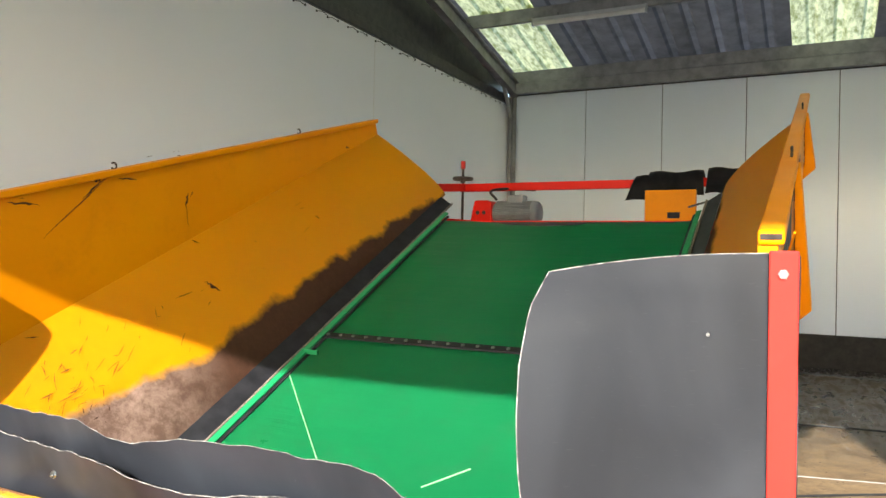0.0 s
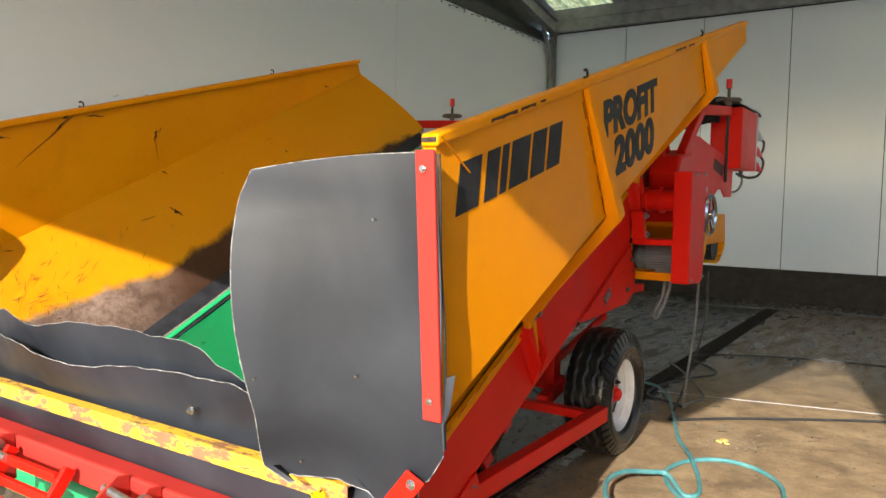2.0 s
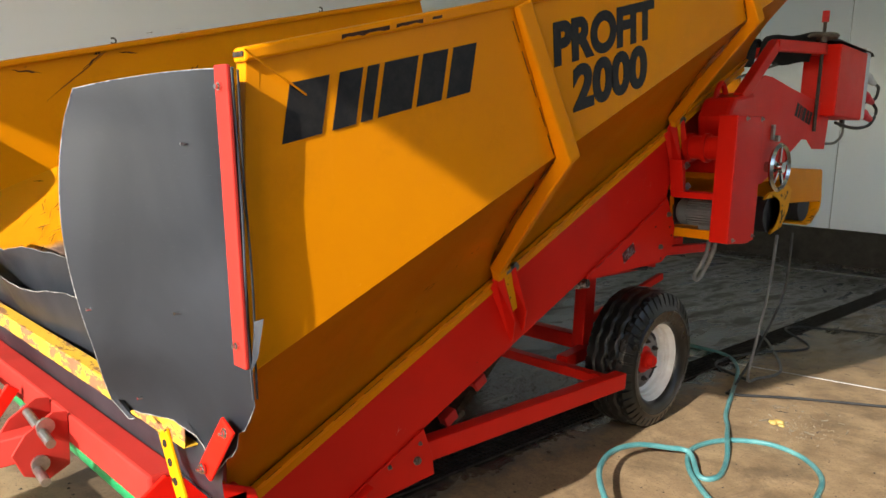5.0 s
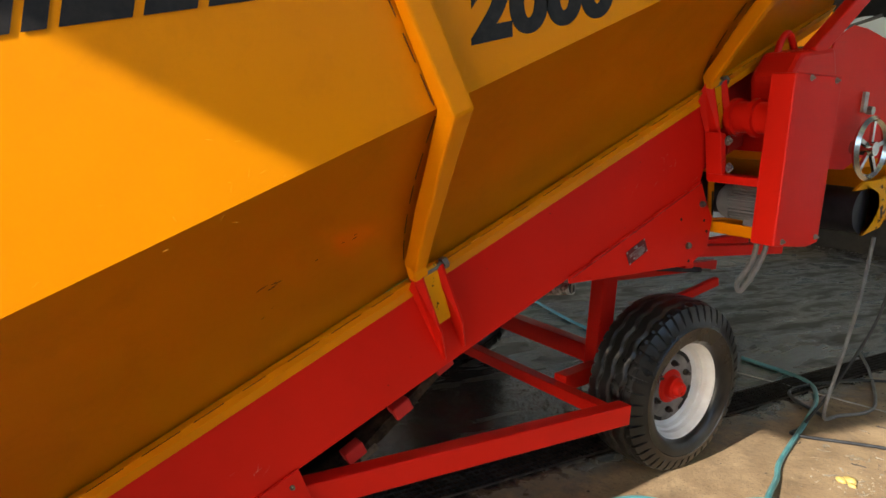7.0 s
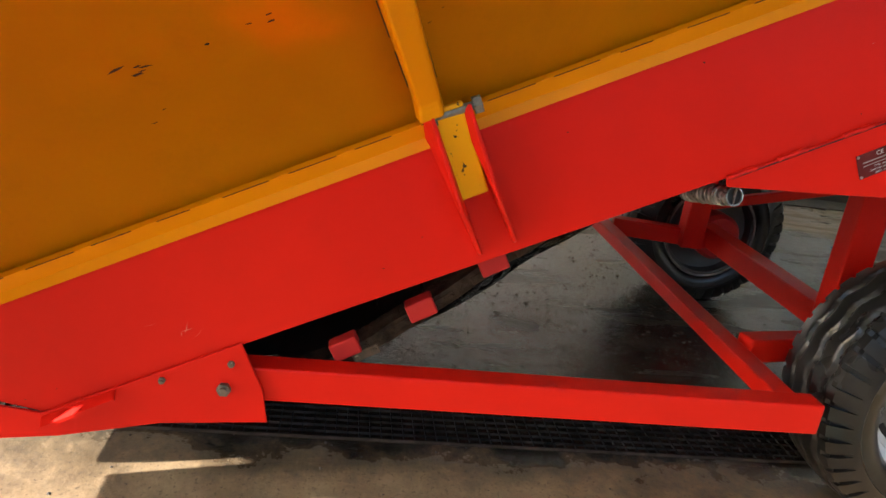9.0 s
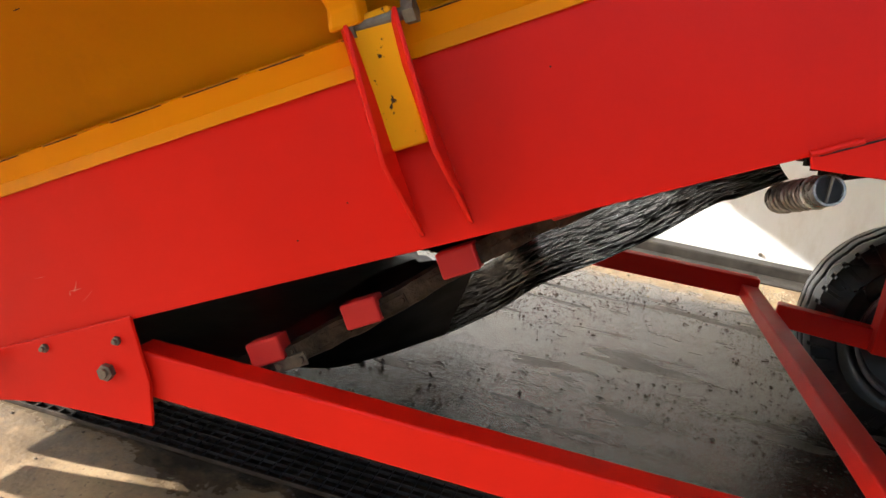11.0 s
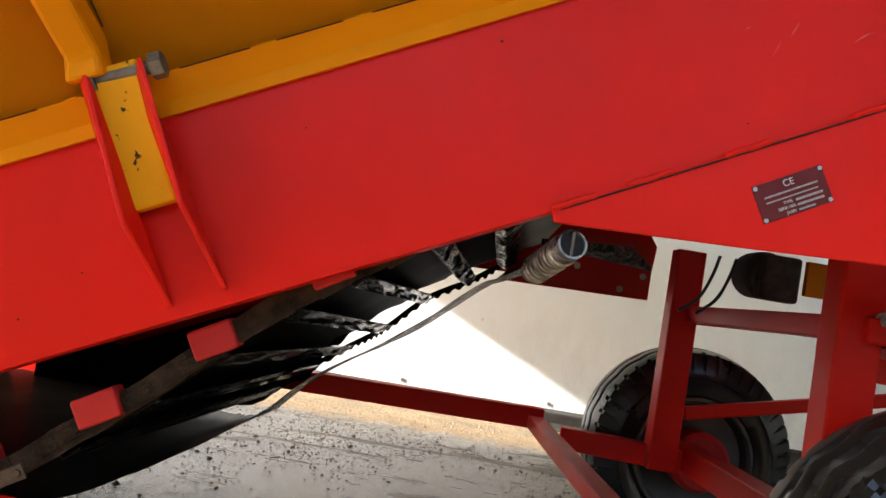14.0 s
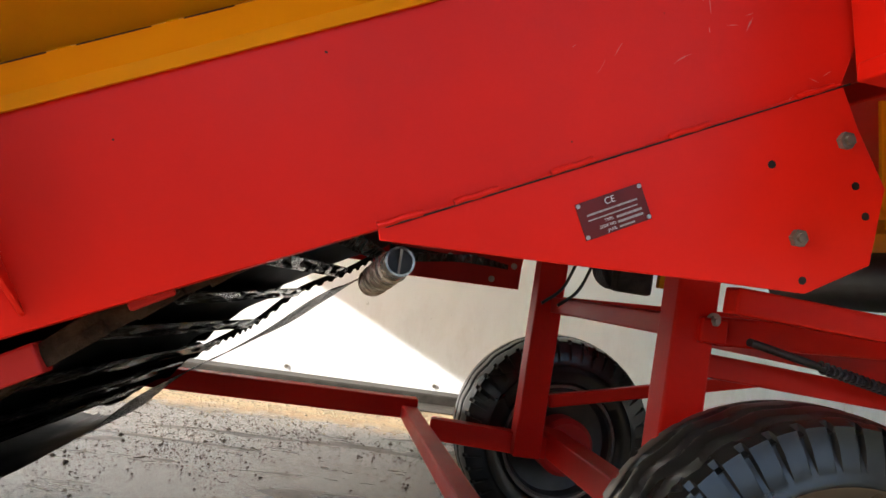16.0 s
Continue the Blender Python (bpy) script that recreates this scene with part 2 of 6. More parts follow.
CRUMB = simple("dark_soil_crumbs", (0.03, 0.025, 0.02), (0.07, 0.055, 0.045), 0.8, 60)
TUBEGLASS = simple("milky_lamp_cover", (0.72, 0.7, 0.66), (0.6, 0.58, 0.55), 0.4, 6)


def white_wall(name, a, b, rough, streaks=0.0, bump=0.05):
    m = Mat(name, a, rough)
    c = m.mix(m.noise(0.7, 5), a, b)
    spots = m.ramp(m.noise(30, 4, 0.5), [(0.77, 0.0), (0.79, 1.0)])
    c = m.mix(m.math("MULTIPLY", spots, 0.5), c, (0.2, 0.19, 0.18))
    if streaks:
        st = m.ramp(m.noise(3, 5, 0.6, m.scaled(4, 4, 0.4)), [(0.55, 0.0), (0.85, streaks)])
        c = m.mix(st, c, (0.35, 0.34, 0.32))
    m.color(c)
    m.rough(m.math("ADD", m.math("MULTIPLY", m.noise(2, 4), 0.12), rough - 0.06))
    return m.bump(m.noise(1.3, 2), bump, 0.05).m


PANEL_WHITE = white_wall("white_sandwich_panel", (0.72, 0.78, 0.85), (0.67, 0.73, 0.80), 0.22)
def splashed_wall():
    """Smooth white sheeting, splashed and specked towards the floor."""
    m = Mat("white_smooth_wall_sheet", (0.8, 0.8, 0.8), 0.36)
    x, y, z = m.xyz()
    c = m.mix(m.noise(0.7, 5), (0.82, 0.84, 0.87), (0.76, 0.78, 0.81))
    foot = m.ramp(z, [(0.05, 1.0), (0.95, 0.0)])
    splash = m.math("MULTIPLY", foot, m.ramp(m.noise(4, 8, 0.75, m.scaled(1, 1.6, 0.7)), [(0.45, 0.0), (0.8, 0.55)]))
    c = m.mix(splash, c, (0.40, 0.36, 0.31))
    specks = m.ramp(m.noise(22, 5, 0.6, m.scaled(1, 1, 0.6)), [(0.70, 0.0), (0.73, 0.8)])
    c = m.mix(m.math("MULTIPLY", specks, foot), c, (0.10, 0.09, 0.08))
    few = m.ramp(m.noise(17, 3, 0.5), [(0.79, 0.0), (0.80, 0.9)])
    c = m.mix(few, c, (0.08, 0.075, 0.07))
    m.color(c)
    m.rough(m.math("ADD", m.math("MULTIPLY", m.noise(2, 4), 0.12), 0.3))
    return m.bump(m.noise(1.3, 2), 0.12, 0.05).m


TARP_WHITE = splashed_wall()
TARP_SEAM = white_wall("white_seam_tape", (0.80, 0.80, 0.80), (0.72, 0.72, 0.71), 0.36, 0.25, 0.12)


def floor_material():
    """Worn brown-grey concrete with damp, shiny stretches and dried mud."""
    m = Mat("worn_damp_concrete", (0.25, 0.2, 0.15), 0.6)
    x, y, z = m.xyz()
    n1, n2, n3 = m.noise(0.9, 6), m.noise(4.5, 8, 0.7), m.noise(45, 4)
    dry = m.mix(m.ramp(n2, [(0.3, 0.0), (0.68, 1.0)]), (0.17, 0.102, 0.048), (0.46, 0.315, 0.168))
    dry = m.mix(m.math("MULTIPLY", n3, 0.4), dry, (0.12, 0.09, 0.065))
    grit = m.ramp(m.noise(85, 4, 0.6), [(0.58, 0.0), (0.68, 0.75)])
    dry = m.mix(grit, dry, (0.07, 0.045, 0.026))
    mud = m.ramp(m.noise(2.6, 9, 0.75, dist=0.5), [(0.48, 0.0), (0.64, 1.0)])
    dry = m.mix(m.math("MULTIPLY", mud, 0.6), dry, (0.085, 0.055, 0.032))
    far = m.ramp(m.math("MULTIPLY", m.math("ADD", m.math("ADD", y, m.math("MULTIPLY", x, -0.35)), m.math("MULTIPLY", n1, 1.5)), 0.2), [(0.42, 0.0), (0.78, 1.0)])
    # Damp under the hopper; its near edge also stands for shade there.
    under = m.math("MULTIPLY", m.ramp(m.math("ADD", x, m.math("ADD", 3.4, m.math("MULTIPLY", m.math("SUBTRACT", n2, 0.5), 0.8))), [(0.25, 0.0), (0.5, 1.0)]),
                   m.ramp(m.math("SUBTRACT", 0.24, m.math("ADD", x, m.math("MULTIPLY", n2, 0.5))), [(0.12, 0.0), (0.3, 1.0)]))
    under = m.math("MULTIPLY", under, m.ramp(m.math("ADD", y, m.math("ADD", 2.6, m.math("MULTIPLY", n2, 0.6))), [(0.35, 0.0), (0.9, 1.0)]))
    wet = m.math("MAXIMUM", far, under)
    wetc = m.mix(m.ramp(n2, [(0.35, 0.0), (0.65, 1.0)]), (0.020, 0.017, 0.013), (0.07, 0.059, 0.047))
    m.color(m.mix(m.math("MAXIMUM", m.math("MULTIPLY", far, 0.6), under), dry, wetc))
    streak = m.noise(2.2, 6, 0.6, m.scaled(3.2, 0.8, 1, (0, 0, 0.12)), 0.5)
    puddle = m.ramp(m.math("ADD", m.math("MULTIPLY", streak, 0.55), m.math("ADD", m.math("MULTIPLY", n1, 0.25), m.math("MULTIPLY", n2, 0.2))), [(0.41, 0.015), (0.50, 0.09), (0.58, 0.42)])
    m.rough(m.mix(wet, m.math("ADD", m.math("MULTIPLY", n2, 0.3), 0.5), m.math("ADD", puddle, m.math("MULTIPLY", far, 0.22))))
    return m.bump(m.math("ADD", m.math("MULTIPLY", n2, 0.35), m.math("ADD", m.math("ADD", m.math("MULTIPLY", m.noise(70, 5, 0.7), 0.34), m.math("MULTIPLY", m.noise(24, 6, 0.72), 0.22)), m.math("MULTIPLY", streak, 0.15))), 0.5, 0.010).m


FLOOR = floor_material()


def skylight_material():
    m = Mat("mossy_translucent_sheet", (0.7, 0.75, 0.5), 0.5)
    moss = m.ramp(m.noise(5, 8, 0.7, m.scaled(3, 1, 1)), [(0.42, 0.0), (0.66, 1.0)])
    tint = m.mix(moss, (0.88, 0.88, 0.58), (0.30, 0.33, 0.10))
    t = m.n.new("ShaderNodeBsdfTranslucent")
    m.l.new(tint, t.inputs[0])
    m.color(tint)
    mixer = m.n.new("ShaderNodeMixShader")
    mixer.inputs[0].default_value = 0.8
    m.l.new(m.b.outputs[0], mixer.inputs[1])
    m.l.new(t.outputs[0], mixer.inputs[2])
    m.l.new(mixer.outputs[0], m.n["Material Output"].inputs[0])
    return m.m


SKYLIGHT = skylight_material()
GROUND = simple("pale_yard_concrete", (0.34, 0.32, 0.29), (0.26, 0.245, 0.22), 0.85, 3)


# ---- building helpers ----
def thing(name, loc, label, category, group="", kind=""):
    ob = new(name)
    ob.location = loc
    ob.empty_display_size = 0.1
    return tagged(ob, label, category, group, kind)


def mesh_of(bm, name, mats, smooth=0.0):
    me = bpy.data.meshes.new(name)
    bmesh.ops.recalc_face_normals(bm, faces=bm.faces)
    bm.to_mesh(me)
    bm.free()
    for mt in mats if isinstance(mats, (list, tuple)) else [mats]:
        me.materials.append(mt)
    if smooth:
        me.shade_smooth()
        me.set_sharp_from_angle(angle=radians(smooth))
    return me


def part(name, bm, material, parent, label="", bevel=0.0, smooth=0.0):
    """Links a bmesh as one mesh object under a thing or under a part."""
    ob = new(name, mesh_of(bm, name, material, smooth))
    if parent is not None:
        ob.parent = parent
        if parent.data is None:
            ob.matrix_parent_inverse = Matrix.Translation(parent.location).inverted()
    if bevel:
        mod = ob.modifiers.new("bevel", "BEVEL")
        mod.width, mod.segments, mod.limit_method, mod.angle_limit = bevel, 2, "ANGLE", radians(35)
    return tagged(ob, label)


def solid(name, bm, material, label, category, group="", kind="", bevel=0.0, smooth=0.0):
    return tagged(part(name, bm, material, None, "", bevel, smooth), label, category, group, kind)


def bm_new():
    return bmesh.new()


def box(bm, x0, x1, y0, y1, z0, z1, m=None):
    vs = [bm.verts.new(Vector((x, y, z)) if m is None else m @ Vector((x, y, z))) for x in (x0, x1) for y in (y0, y1) for z in (z0, z1)]
    for a, b, c, d in ((0, 1, 3, 2), (4, 6, 7, 5), (0, 4, 5, 1), (2, 3, 7, 6), (0, 2, 6, 4), (1, 5, 7, 3)):
        bm.faces.new((vs[a], vs[b], vs[c], vs[d]))
    return bm


def prism(bm, pts, a, b, axis="x"):
    """A flat outline pushed from a to b along an axis. Outline points: (y, z) for x, (x, z) for y, (x, y) for z."""
    def at(p, v):
        return {"x": (v, p[0], p[1]), "y": (p[0], v, p[1]), "z": (p[0], p[1], v)}[axis]
    lo, hi = [bm.verts.new(at(p, a)) for p in pts], [bm.verts.new(at(p, b)) for p in pts]
    bm.faces.new(lo)
    bm.faces.new(hi[::-1])
    n = len(pts)
    for i in range(n):
        bm.faces.new((lo[i], hi[i], hi[(i + 1) % n], lo[(i + 1) % n]))
    return bm


def slab(bm, corners, thick, way):
    """A sheet through the corners, made thick along way."""
    off = Vector(way).normalized() * thick
    lo, hi = [bm.verts.new(Vector(c)) for c in corners], [bm.verts.new(Vector(c) + off) for c in corners]
    bm.faces.new(lo)
    bm.faces.new(hi[::-1])
    n = len(corners)
    for i in range(n):
        bm.faces.new((lo[i], hi[i], hi[(i + 1) % n], lo[(i + 1) % n]))
    return bm


def turned(p0, p1, up=(0, 0, 1)):
    """The frame whose z runs from p0 to p1."""
    w = (Vector(p1) - Vector(p0)).normalized()
    u = Vector(up).cross(w)
    if u.length < 1e-4:
        u = Vector((1, 0, 0)).cross(w)
    u.normalize()
    v = w.cross(u)
    return Matrix.Translation(p0) @ Matrix((u, v, w)).transposed().to_4x4()


def bar(bm, p0, p1, w, h, up=(0, 0, 1)):
    """A square bar from p0 to p1: w across, h along up."""
    n = (Vector(p1) - Vector(p0)).length
    return box(bm, -w / 2, w / 2, -h / 2, h / 2, 0, n, turned(p0, p1, up))


def cyl(bm, p0, p1, r, n=20, r2=None):
    m = turned(p0, p1)
    length = (Vector(p1) - Vector(p0)).length
    r2 = r if r2 is None else r2
    lo = [bm.verts.new(m @ Vector((r * math.cos(a), r * math.sin(a), 0))) for a in np.linspace(0, math.tau, n, False)]
    hi = [bm.verts.new(m @ Vector((r2 * math.cos(a), r2 * math.sin(a), length))) for a in np.linspace(0, math.tau, n, False)]
    bm.faces.new(lo[::-1])
    bm.faces.new(hi)
    for i in range(n):
        bm.faces.new((lo[i], lo[(i + 1) % n], hi[(i + 1) % n], hi[i]))
    return bm


def lathe(bm, prof, origin, axis=(1, 0, 0), n=48, close=False):
    """Spins (along, radius) points round an axis through origin."""
    m = turned(origin, Vector(origin) + Vector(axis))
    rings = []
    for a in np.linspace(0, math.tau, n, False):
        rings.append([bm.verts.new(m @ Vector((r * math.cos(a), r * math.sin(a), s))) for s, r in prof])
    k = len(prof)
    for i in range(n):
        A, B = rings[i], rings[(i + 1) % n]
        for j in range(k if close else k - 1):
            bm.faces.new((A[j], A[(j + 1) % k], B[(j + 1) % k], B[j]))
    return bm


def sweep(bm, pts, r, n=8):
    """A round cord along points."""
    pts = [Vector(p) for p in pts]
    rings = []
    for i, p in enumerate(pts):
        w = (pts[min(i + 1, len(pts) - 1)] - pts[max(i - 1, 0)]).normalized()
        u = w.cross(Vector((0.13, 0.21, 0.97))).normalized()
        v = w.cross(u)
        rings.append([bm.verts.new(p + r * (math.cos(a) * u + math.sin(a) * v)) for a in np.linspace(0, math.tau, n, False)])
    for A, B in zip(rings, rings[1:]):
        for i in range(n):
            bm.faces.new((A[i], A[(i + 1) % n], B[(i + 1) % n], B[i]))
    bm.faces.new(rings[0])
    bm.faces.new(rings[-1][::-1])
    return bm


def curve_points(keys, per=10):
    """A smooth line through the keys."""
    k = [Vector(p) for p in keys]
    k = [2 * k[0] - k[1], *k, 2 * k[-1] - k[-2]]
    out = []
    for a, b, c, d in zip(k, k[1:], k[2:], k[3:]):
        for t in np.linspace(0, 1, per, False):
            out.append(0.5 * ((2 * b) + (c - a) * t + (2 * a - 5 * b + 4 * c - d) * t * t + (3 * b - a - 3 * c + d) * t ** 3))
    return [*out, k[-2]]


def hexbolt(bm, p, way, r=0.012, head=0.01, washer=True):
    w = Vector(way).normalized()
    p = Vector(p)
    if washer and r < 0.015:
        cyl(bm, p, p + w * 0.003, r * 1.5, 16)
        p = p + w * 0.003
    cyl(bm, p, p + w * head, r, 6)
    cyl(bm, p + w * head, p + w * (head + 0.006), r * 0.55, 8)
    return bm


def lettering(body, size, m, shear=0.0, thick=0.0, depth=0.001):
    """Words in the built-in font as a mesh, its x along the line and z out of the surface before m."""
    cu = bpy.data.curves.new("lettering", "FONT")
    cu.body, cu.size, cu.shear, cu.offset, cu.extrude = body, size, shear, thick, depth
    ob = bpy.data.objects.new("lettering", cu)
    me = bpy.data.meshes.new_from_object(ob)
    bm = bm_new()
    bm.from_mesh(me)
    bpy.data.objects.remove(ob)
    bm.transform(m)
    return bm


# ---- the shed ----
WALL_X, WALL_Y = -4.15, 7.588
FRONT_Y, RIGHT_X = -6.0, 6.0
RIDGE_Y = -0.5


def roof_z(y):
    return 4.5 + 0.21 * (7.7 - y) if y > RIDGE_Y else 4.5 + 0.21 * (7.7 - RIDGE_Y) - 0.21 * (RIDGE_Y - y)


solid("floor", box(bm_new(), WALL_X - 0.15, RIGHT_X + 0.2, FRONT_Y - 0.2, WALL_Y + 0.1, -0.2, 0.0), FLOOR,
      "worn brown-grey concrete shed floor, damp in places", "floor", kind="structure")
g = bm_new()
for ring in ((-400, 400, -400, FRONT_Y - 0.2), (-400, 400, WALL_Y + 0.1, 400), (-400, WALL_X - 0.15, FRONT_Y - 0.2, WALL_Y + 0.1), (RIGHT_X + 0.2, 400, FRONT_Y - 0.2, WALL_Y + 0.1)):
    x0, x1, y0, y1 = ring
    g.faces.new([g.verts.new(p) for p in ((x0, y0, -0.01), (x1, y0, -0.01), (x1, y1, -0.01), (x0, y1, -0.01))])
bmesh.ops.remove_doubles(g, verts=g.verts, dist=0.001)
solid("ground", g, GROUND, "pale concrete yard round the shed", "ground", kind="structure")

wall_left = solid("wall_left", box(bm_new(), WALL_X - 0.1, WALL_X, FRONT_Y, WALL_Y, 0.075, 4.0), TARP_WHITE,
                  "smooth white sheeted wall laced along its top edge", "wall", kind="structure")
solid("wall_left_kerb", box(bm_new(), WALL_X - 0.1, WALL_X + 0.16, FRONT_Y, WALL_Y, 0.0, 0.072), KERB, "dark damp concrete kerb under the wall", "kerb", kind="structure", bevel=0.012)
solid("wall_left_gutter", box(bm_new(), WALL_X + 0.162, -3.70, FRONT_Y, WALL_Y - 0.03, 0.0, 0.009), KERB, "dark damp dirt strip along the kerb", "gutter", kind="structure")
gable = bm_new()
prism(gable, [(FRONT_Y, 4.0), (WALL_Y, 4.0), (WALL_Y, roof_z(WALL_Y) - 0.03), (RIDGE_Y, roof_z(RIDGE_Y) - 0.03), (FRONT_Y, roof_z(FRONT_Y) - 0.03)], WALL_X - 0.22, WALL_X - 0.14)
solid("gable_left", gable, DARK_STEEL, "dark cladding above the white wall", "wall", kind="structure")
ties = bm_new()
for i, y in enumerate(np.arange(1.4, 7.5, 0.19)):
    p = Vector((WALL_X + 0.004, y, 3.965 + 0.01 * math.sin(i * 2.3)))
    cyl(ties, p, p + Vector((0.008, 0, 0)), 0.012, 10)
    if i % 3:
        sweep(ties, [p + Vector((0.01, 0, 0)), p + Vector((0.012, 0.09, 0.02)), p + Vector((0.01, 0.19, 0.004))], 0.004, 6)
part("lacing", ties, BLACKCABLE, wall_left, "dark eyelets and lacing cord")
fix = bm_new()
for y in (-0.906, 0.114, 1.15, -1.93, 2.2):
    cyl(fix, (WALL_X, y, 0.108), (WALL_X + 0.006, y, 0.108), 0.014, 12)
part("screw", fix, ZINC, wall_left)
seam = bm_new()
for y in (3.3,):
    box(seam, WALL_X - 0.001, WALL_X + 0.003, y - 0.006, y + 0.006, 0.08, 4.0)
part("wall_seam", seam, TARP_SEAM, wall_left)

wall_back = solid("wall_back", box(bm_new(), WALL_X, RIGHT_X, WALL_Y + 0.03, WALL_Y + 0.1, 0.48, 4.3), DARK_STEEL, "white sandwich-panel wall with narrow joints", "wall", kind="structure")
edges = [-4.06, -2.858, -1.661, -0.463, 0.737, 1.937, 3.137, 4.337, 5.537, RIGHT_X]
for x0, x1 in zip(edges, edges[1:]):
    part("wall_panel", box(bm_new(), x0 + 0.005, x1 - 0.005, WALL_Y, WALL_Y + 0.032, 0.48, 4.16), PANEL_WHITE, wall_back, bevel=0.004)
solid("wall_back_plinth", box(bm_new(), WALL_X, RIGHT_X, WALL_Y - 0.02, WALL_Y + 0.1, 0.0, 0.478), KERB, "dark damp concrete plinth below the panels", "plinth", kind="structure", bevel=0.02)
# Unseen wall; the strip is added to let in fill light.
right = bm_new()
box(right, RIGHT_X, RIGHT_X + 0.12, FRONT_Y, -4.6, 0.0, 5.9)
box(right, RIGHT_X, RIGHT_X + 0.12, 4.6, WALL_Y + 0.1, 0.0, 5.9)
box(right, RIGHT_X, RIGHT_X + 0.12, -4.6, 4.6, 4.4, 5.9)
box(right, RIGHT_X, RIGHT_X + 0.12, -4.6, 4.6, 0.0, 2.25)
solid("wall_right", right, PANEL_WHITE, "unseen white shed wall, its open strip added for fill light", "wall", kind="structure")
# Unseen wall; its opening is cut to place the edges of the sunlight.
front = bm_new()
box(front, WALL_X - 0.1, -3.9, FRONT_Y - 0.12, FRONT_Y, 0, 5.2)
box(front, 2.85, RIGHT_X, FRONT_Y - 0.12, FRONT_Y, 0, 5.2)
prism(front, [(-3.9, 3.17), (1.52, 3.235), (2.68, 4.60), (2.68, 5.2), (-3.9, 5.2)], FRONT_Y - 0.12, FRONT_Y, "y")
box(front, 2.68, 2.85, FRONT_Y - 0.12, FRONT_Y, 4.60, 5.2)
solid("wall_front", front, PANEL_WHITE, "unseen front wall, its doorway cut to shape the sunlight", "wall", kind="structure")

# Roof: troughed sheets with translucent strips, purlins, a rafter and a corner post.
SKY_STRIPS = ((-4.06, -3.06), (0.13, 1.13), (4.32, 5.32))
PITCH = 0.333


def roof_profile(x0, x1):
    pts, x = [], x0
    while x < x1 - 1e-6:
        for dx, dz in ((0, 0), (0.19, 0), (0.225, 0.045), (0.298, 0.045), (PITCH, 0)):
            if x + dx <= x1 + 1e-6:
                pts.append((x + dx, dz))
        x += PITCH
    if pts[-1][0] < x1 - 1e-6:
        pts.append((x1, pts[-1][1]))
    return pts


def roof_sheet(name, x0, x1, y0, y1, mat, parent=None, label="", lift=0.0):
    bm, prof = bm_new(), roof_profile(x0, x1)
    rows = []
    for y in (y0, y1):
        rows.append([bm.verts.new((x, y, roof_z(y) + z + lift)) for x, z in prof])
    for i in range(len(prof) - 1):
        if prof[i + 1][0] - prof[i][0] > 1e-5:
            bm.faces.new((rows[0][i], rows[0][i + 1], rows[1][i + 1], rows[1][i]))
    bmesh.ops.solidify(bm, geom=bm.faces[:], thickness=0.005)
    return part(name, bm, mat, parent, label)


for y0, y1 in ((RIDGE_Y, 8.0), (FRONT_Y - 0.12, RIDGE_Y)):
    ends = [-4.4] + [v for strip in SKY_STRIPS for v in strip] + [RIGHT_X + 0.2]
    for x0, x1 in zip(ends[::2], ends[1::2]):
        tagged(roof_sheet("ceiling", x0, x1, y0, y1, CEMENT), "grey troughed roof sheets seen from below", "roof", kind="structure")
# Front-slope panes and the third strip are unseen, added for top light.
for a, b in SKY_STRIPS:
    for y0, y1 in ((RIDGE_Y, 3.9), (3.8, 5.75), (5.65, 8.0), (FRONT_Y - 0.12, RIDGE_Y)):
        sk = roof_sheet("skylight", a - 0.012, b + 0.012, y0, y1, SKYLIGHT, None, "", 0.012 if y1 < 6 else 0.006)
        tagged(sk, "mossy translucent corrugated roof light", "skylight", "roof lights", "structure")

# Unseen strip added over the ridge to block stray sun.
cap = bm_new()
zr = roof_z(RIDGE_Y)
prism(cap, [(RIDGE_Y - 0.4, zr - 0.02), (RIDGE_Y, zr + 0.065), (RIDGE_Y + 0.4, zr - 0.02), (RIDGE_Y + 0.4, zr + 0.0), (RIDGE_Y, zr + 0.09), (RIDGE_Y - 0.4, zr + 0.0)], -4.4, RIGHT_X + 0.2)
solid("ridge_sun_block", cap, CEMENT, "unseen grey capping added to stop sun leaking at the ridge", "roof", kind="structure")
for y in (7.5, 5.66, 3.8, 2.0):
    z = roof_z(y) - 0.01
    bm = bm_new()
    prism(bm, [(y - 0.035, z), (y + 0.035, z), (y + 0.035, z - 0.012), (y - 0.023, z - 0.012), (y - 0.023, z - 0.168), (y + 0.035, z - 0.168), (y + 0.035, z - 0.18), (y - 0.035, z - 0.18)], WALL_X - 0.1, RIGHT_X)
    solid("purlin", bm, GALV, "grey steel roof purlin", "beam", "roof purlins", "structure")
eave = bm_new()
box(eave, -4.05, RIGHT_X, 7.44, 7.55, 4.17, 4.34)
solid("eave_beam", eave, GALV, "grey steel eave rail above the panel wall", "beam", kind="structure", bevel=0.008)


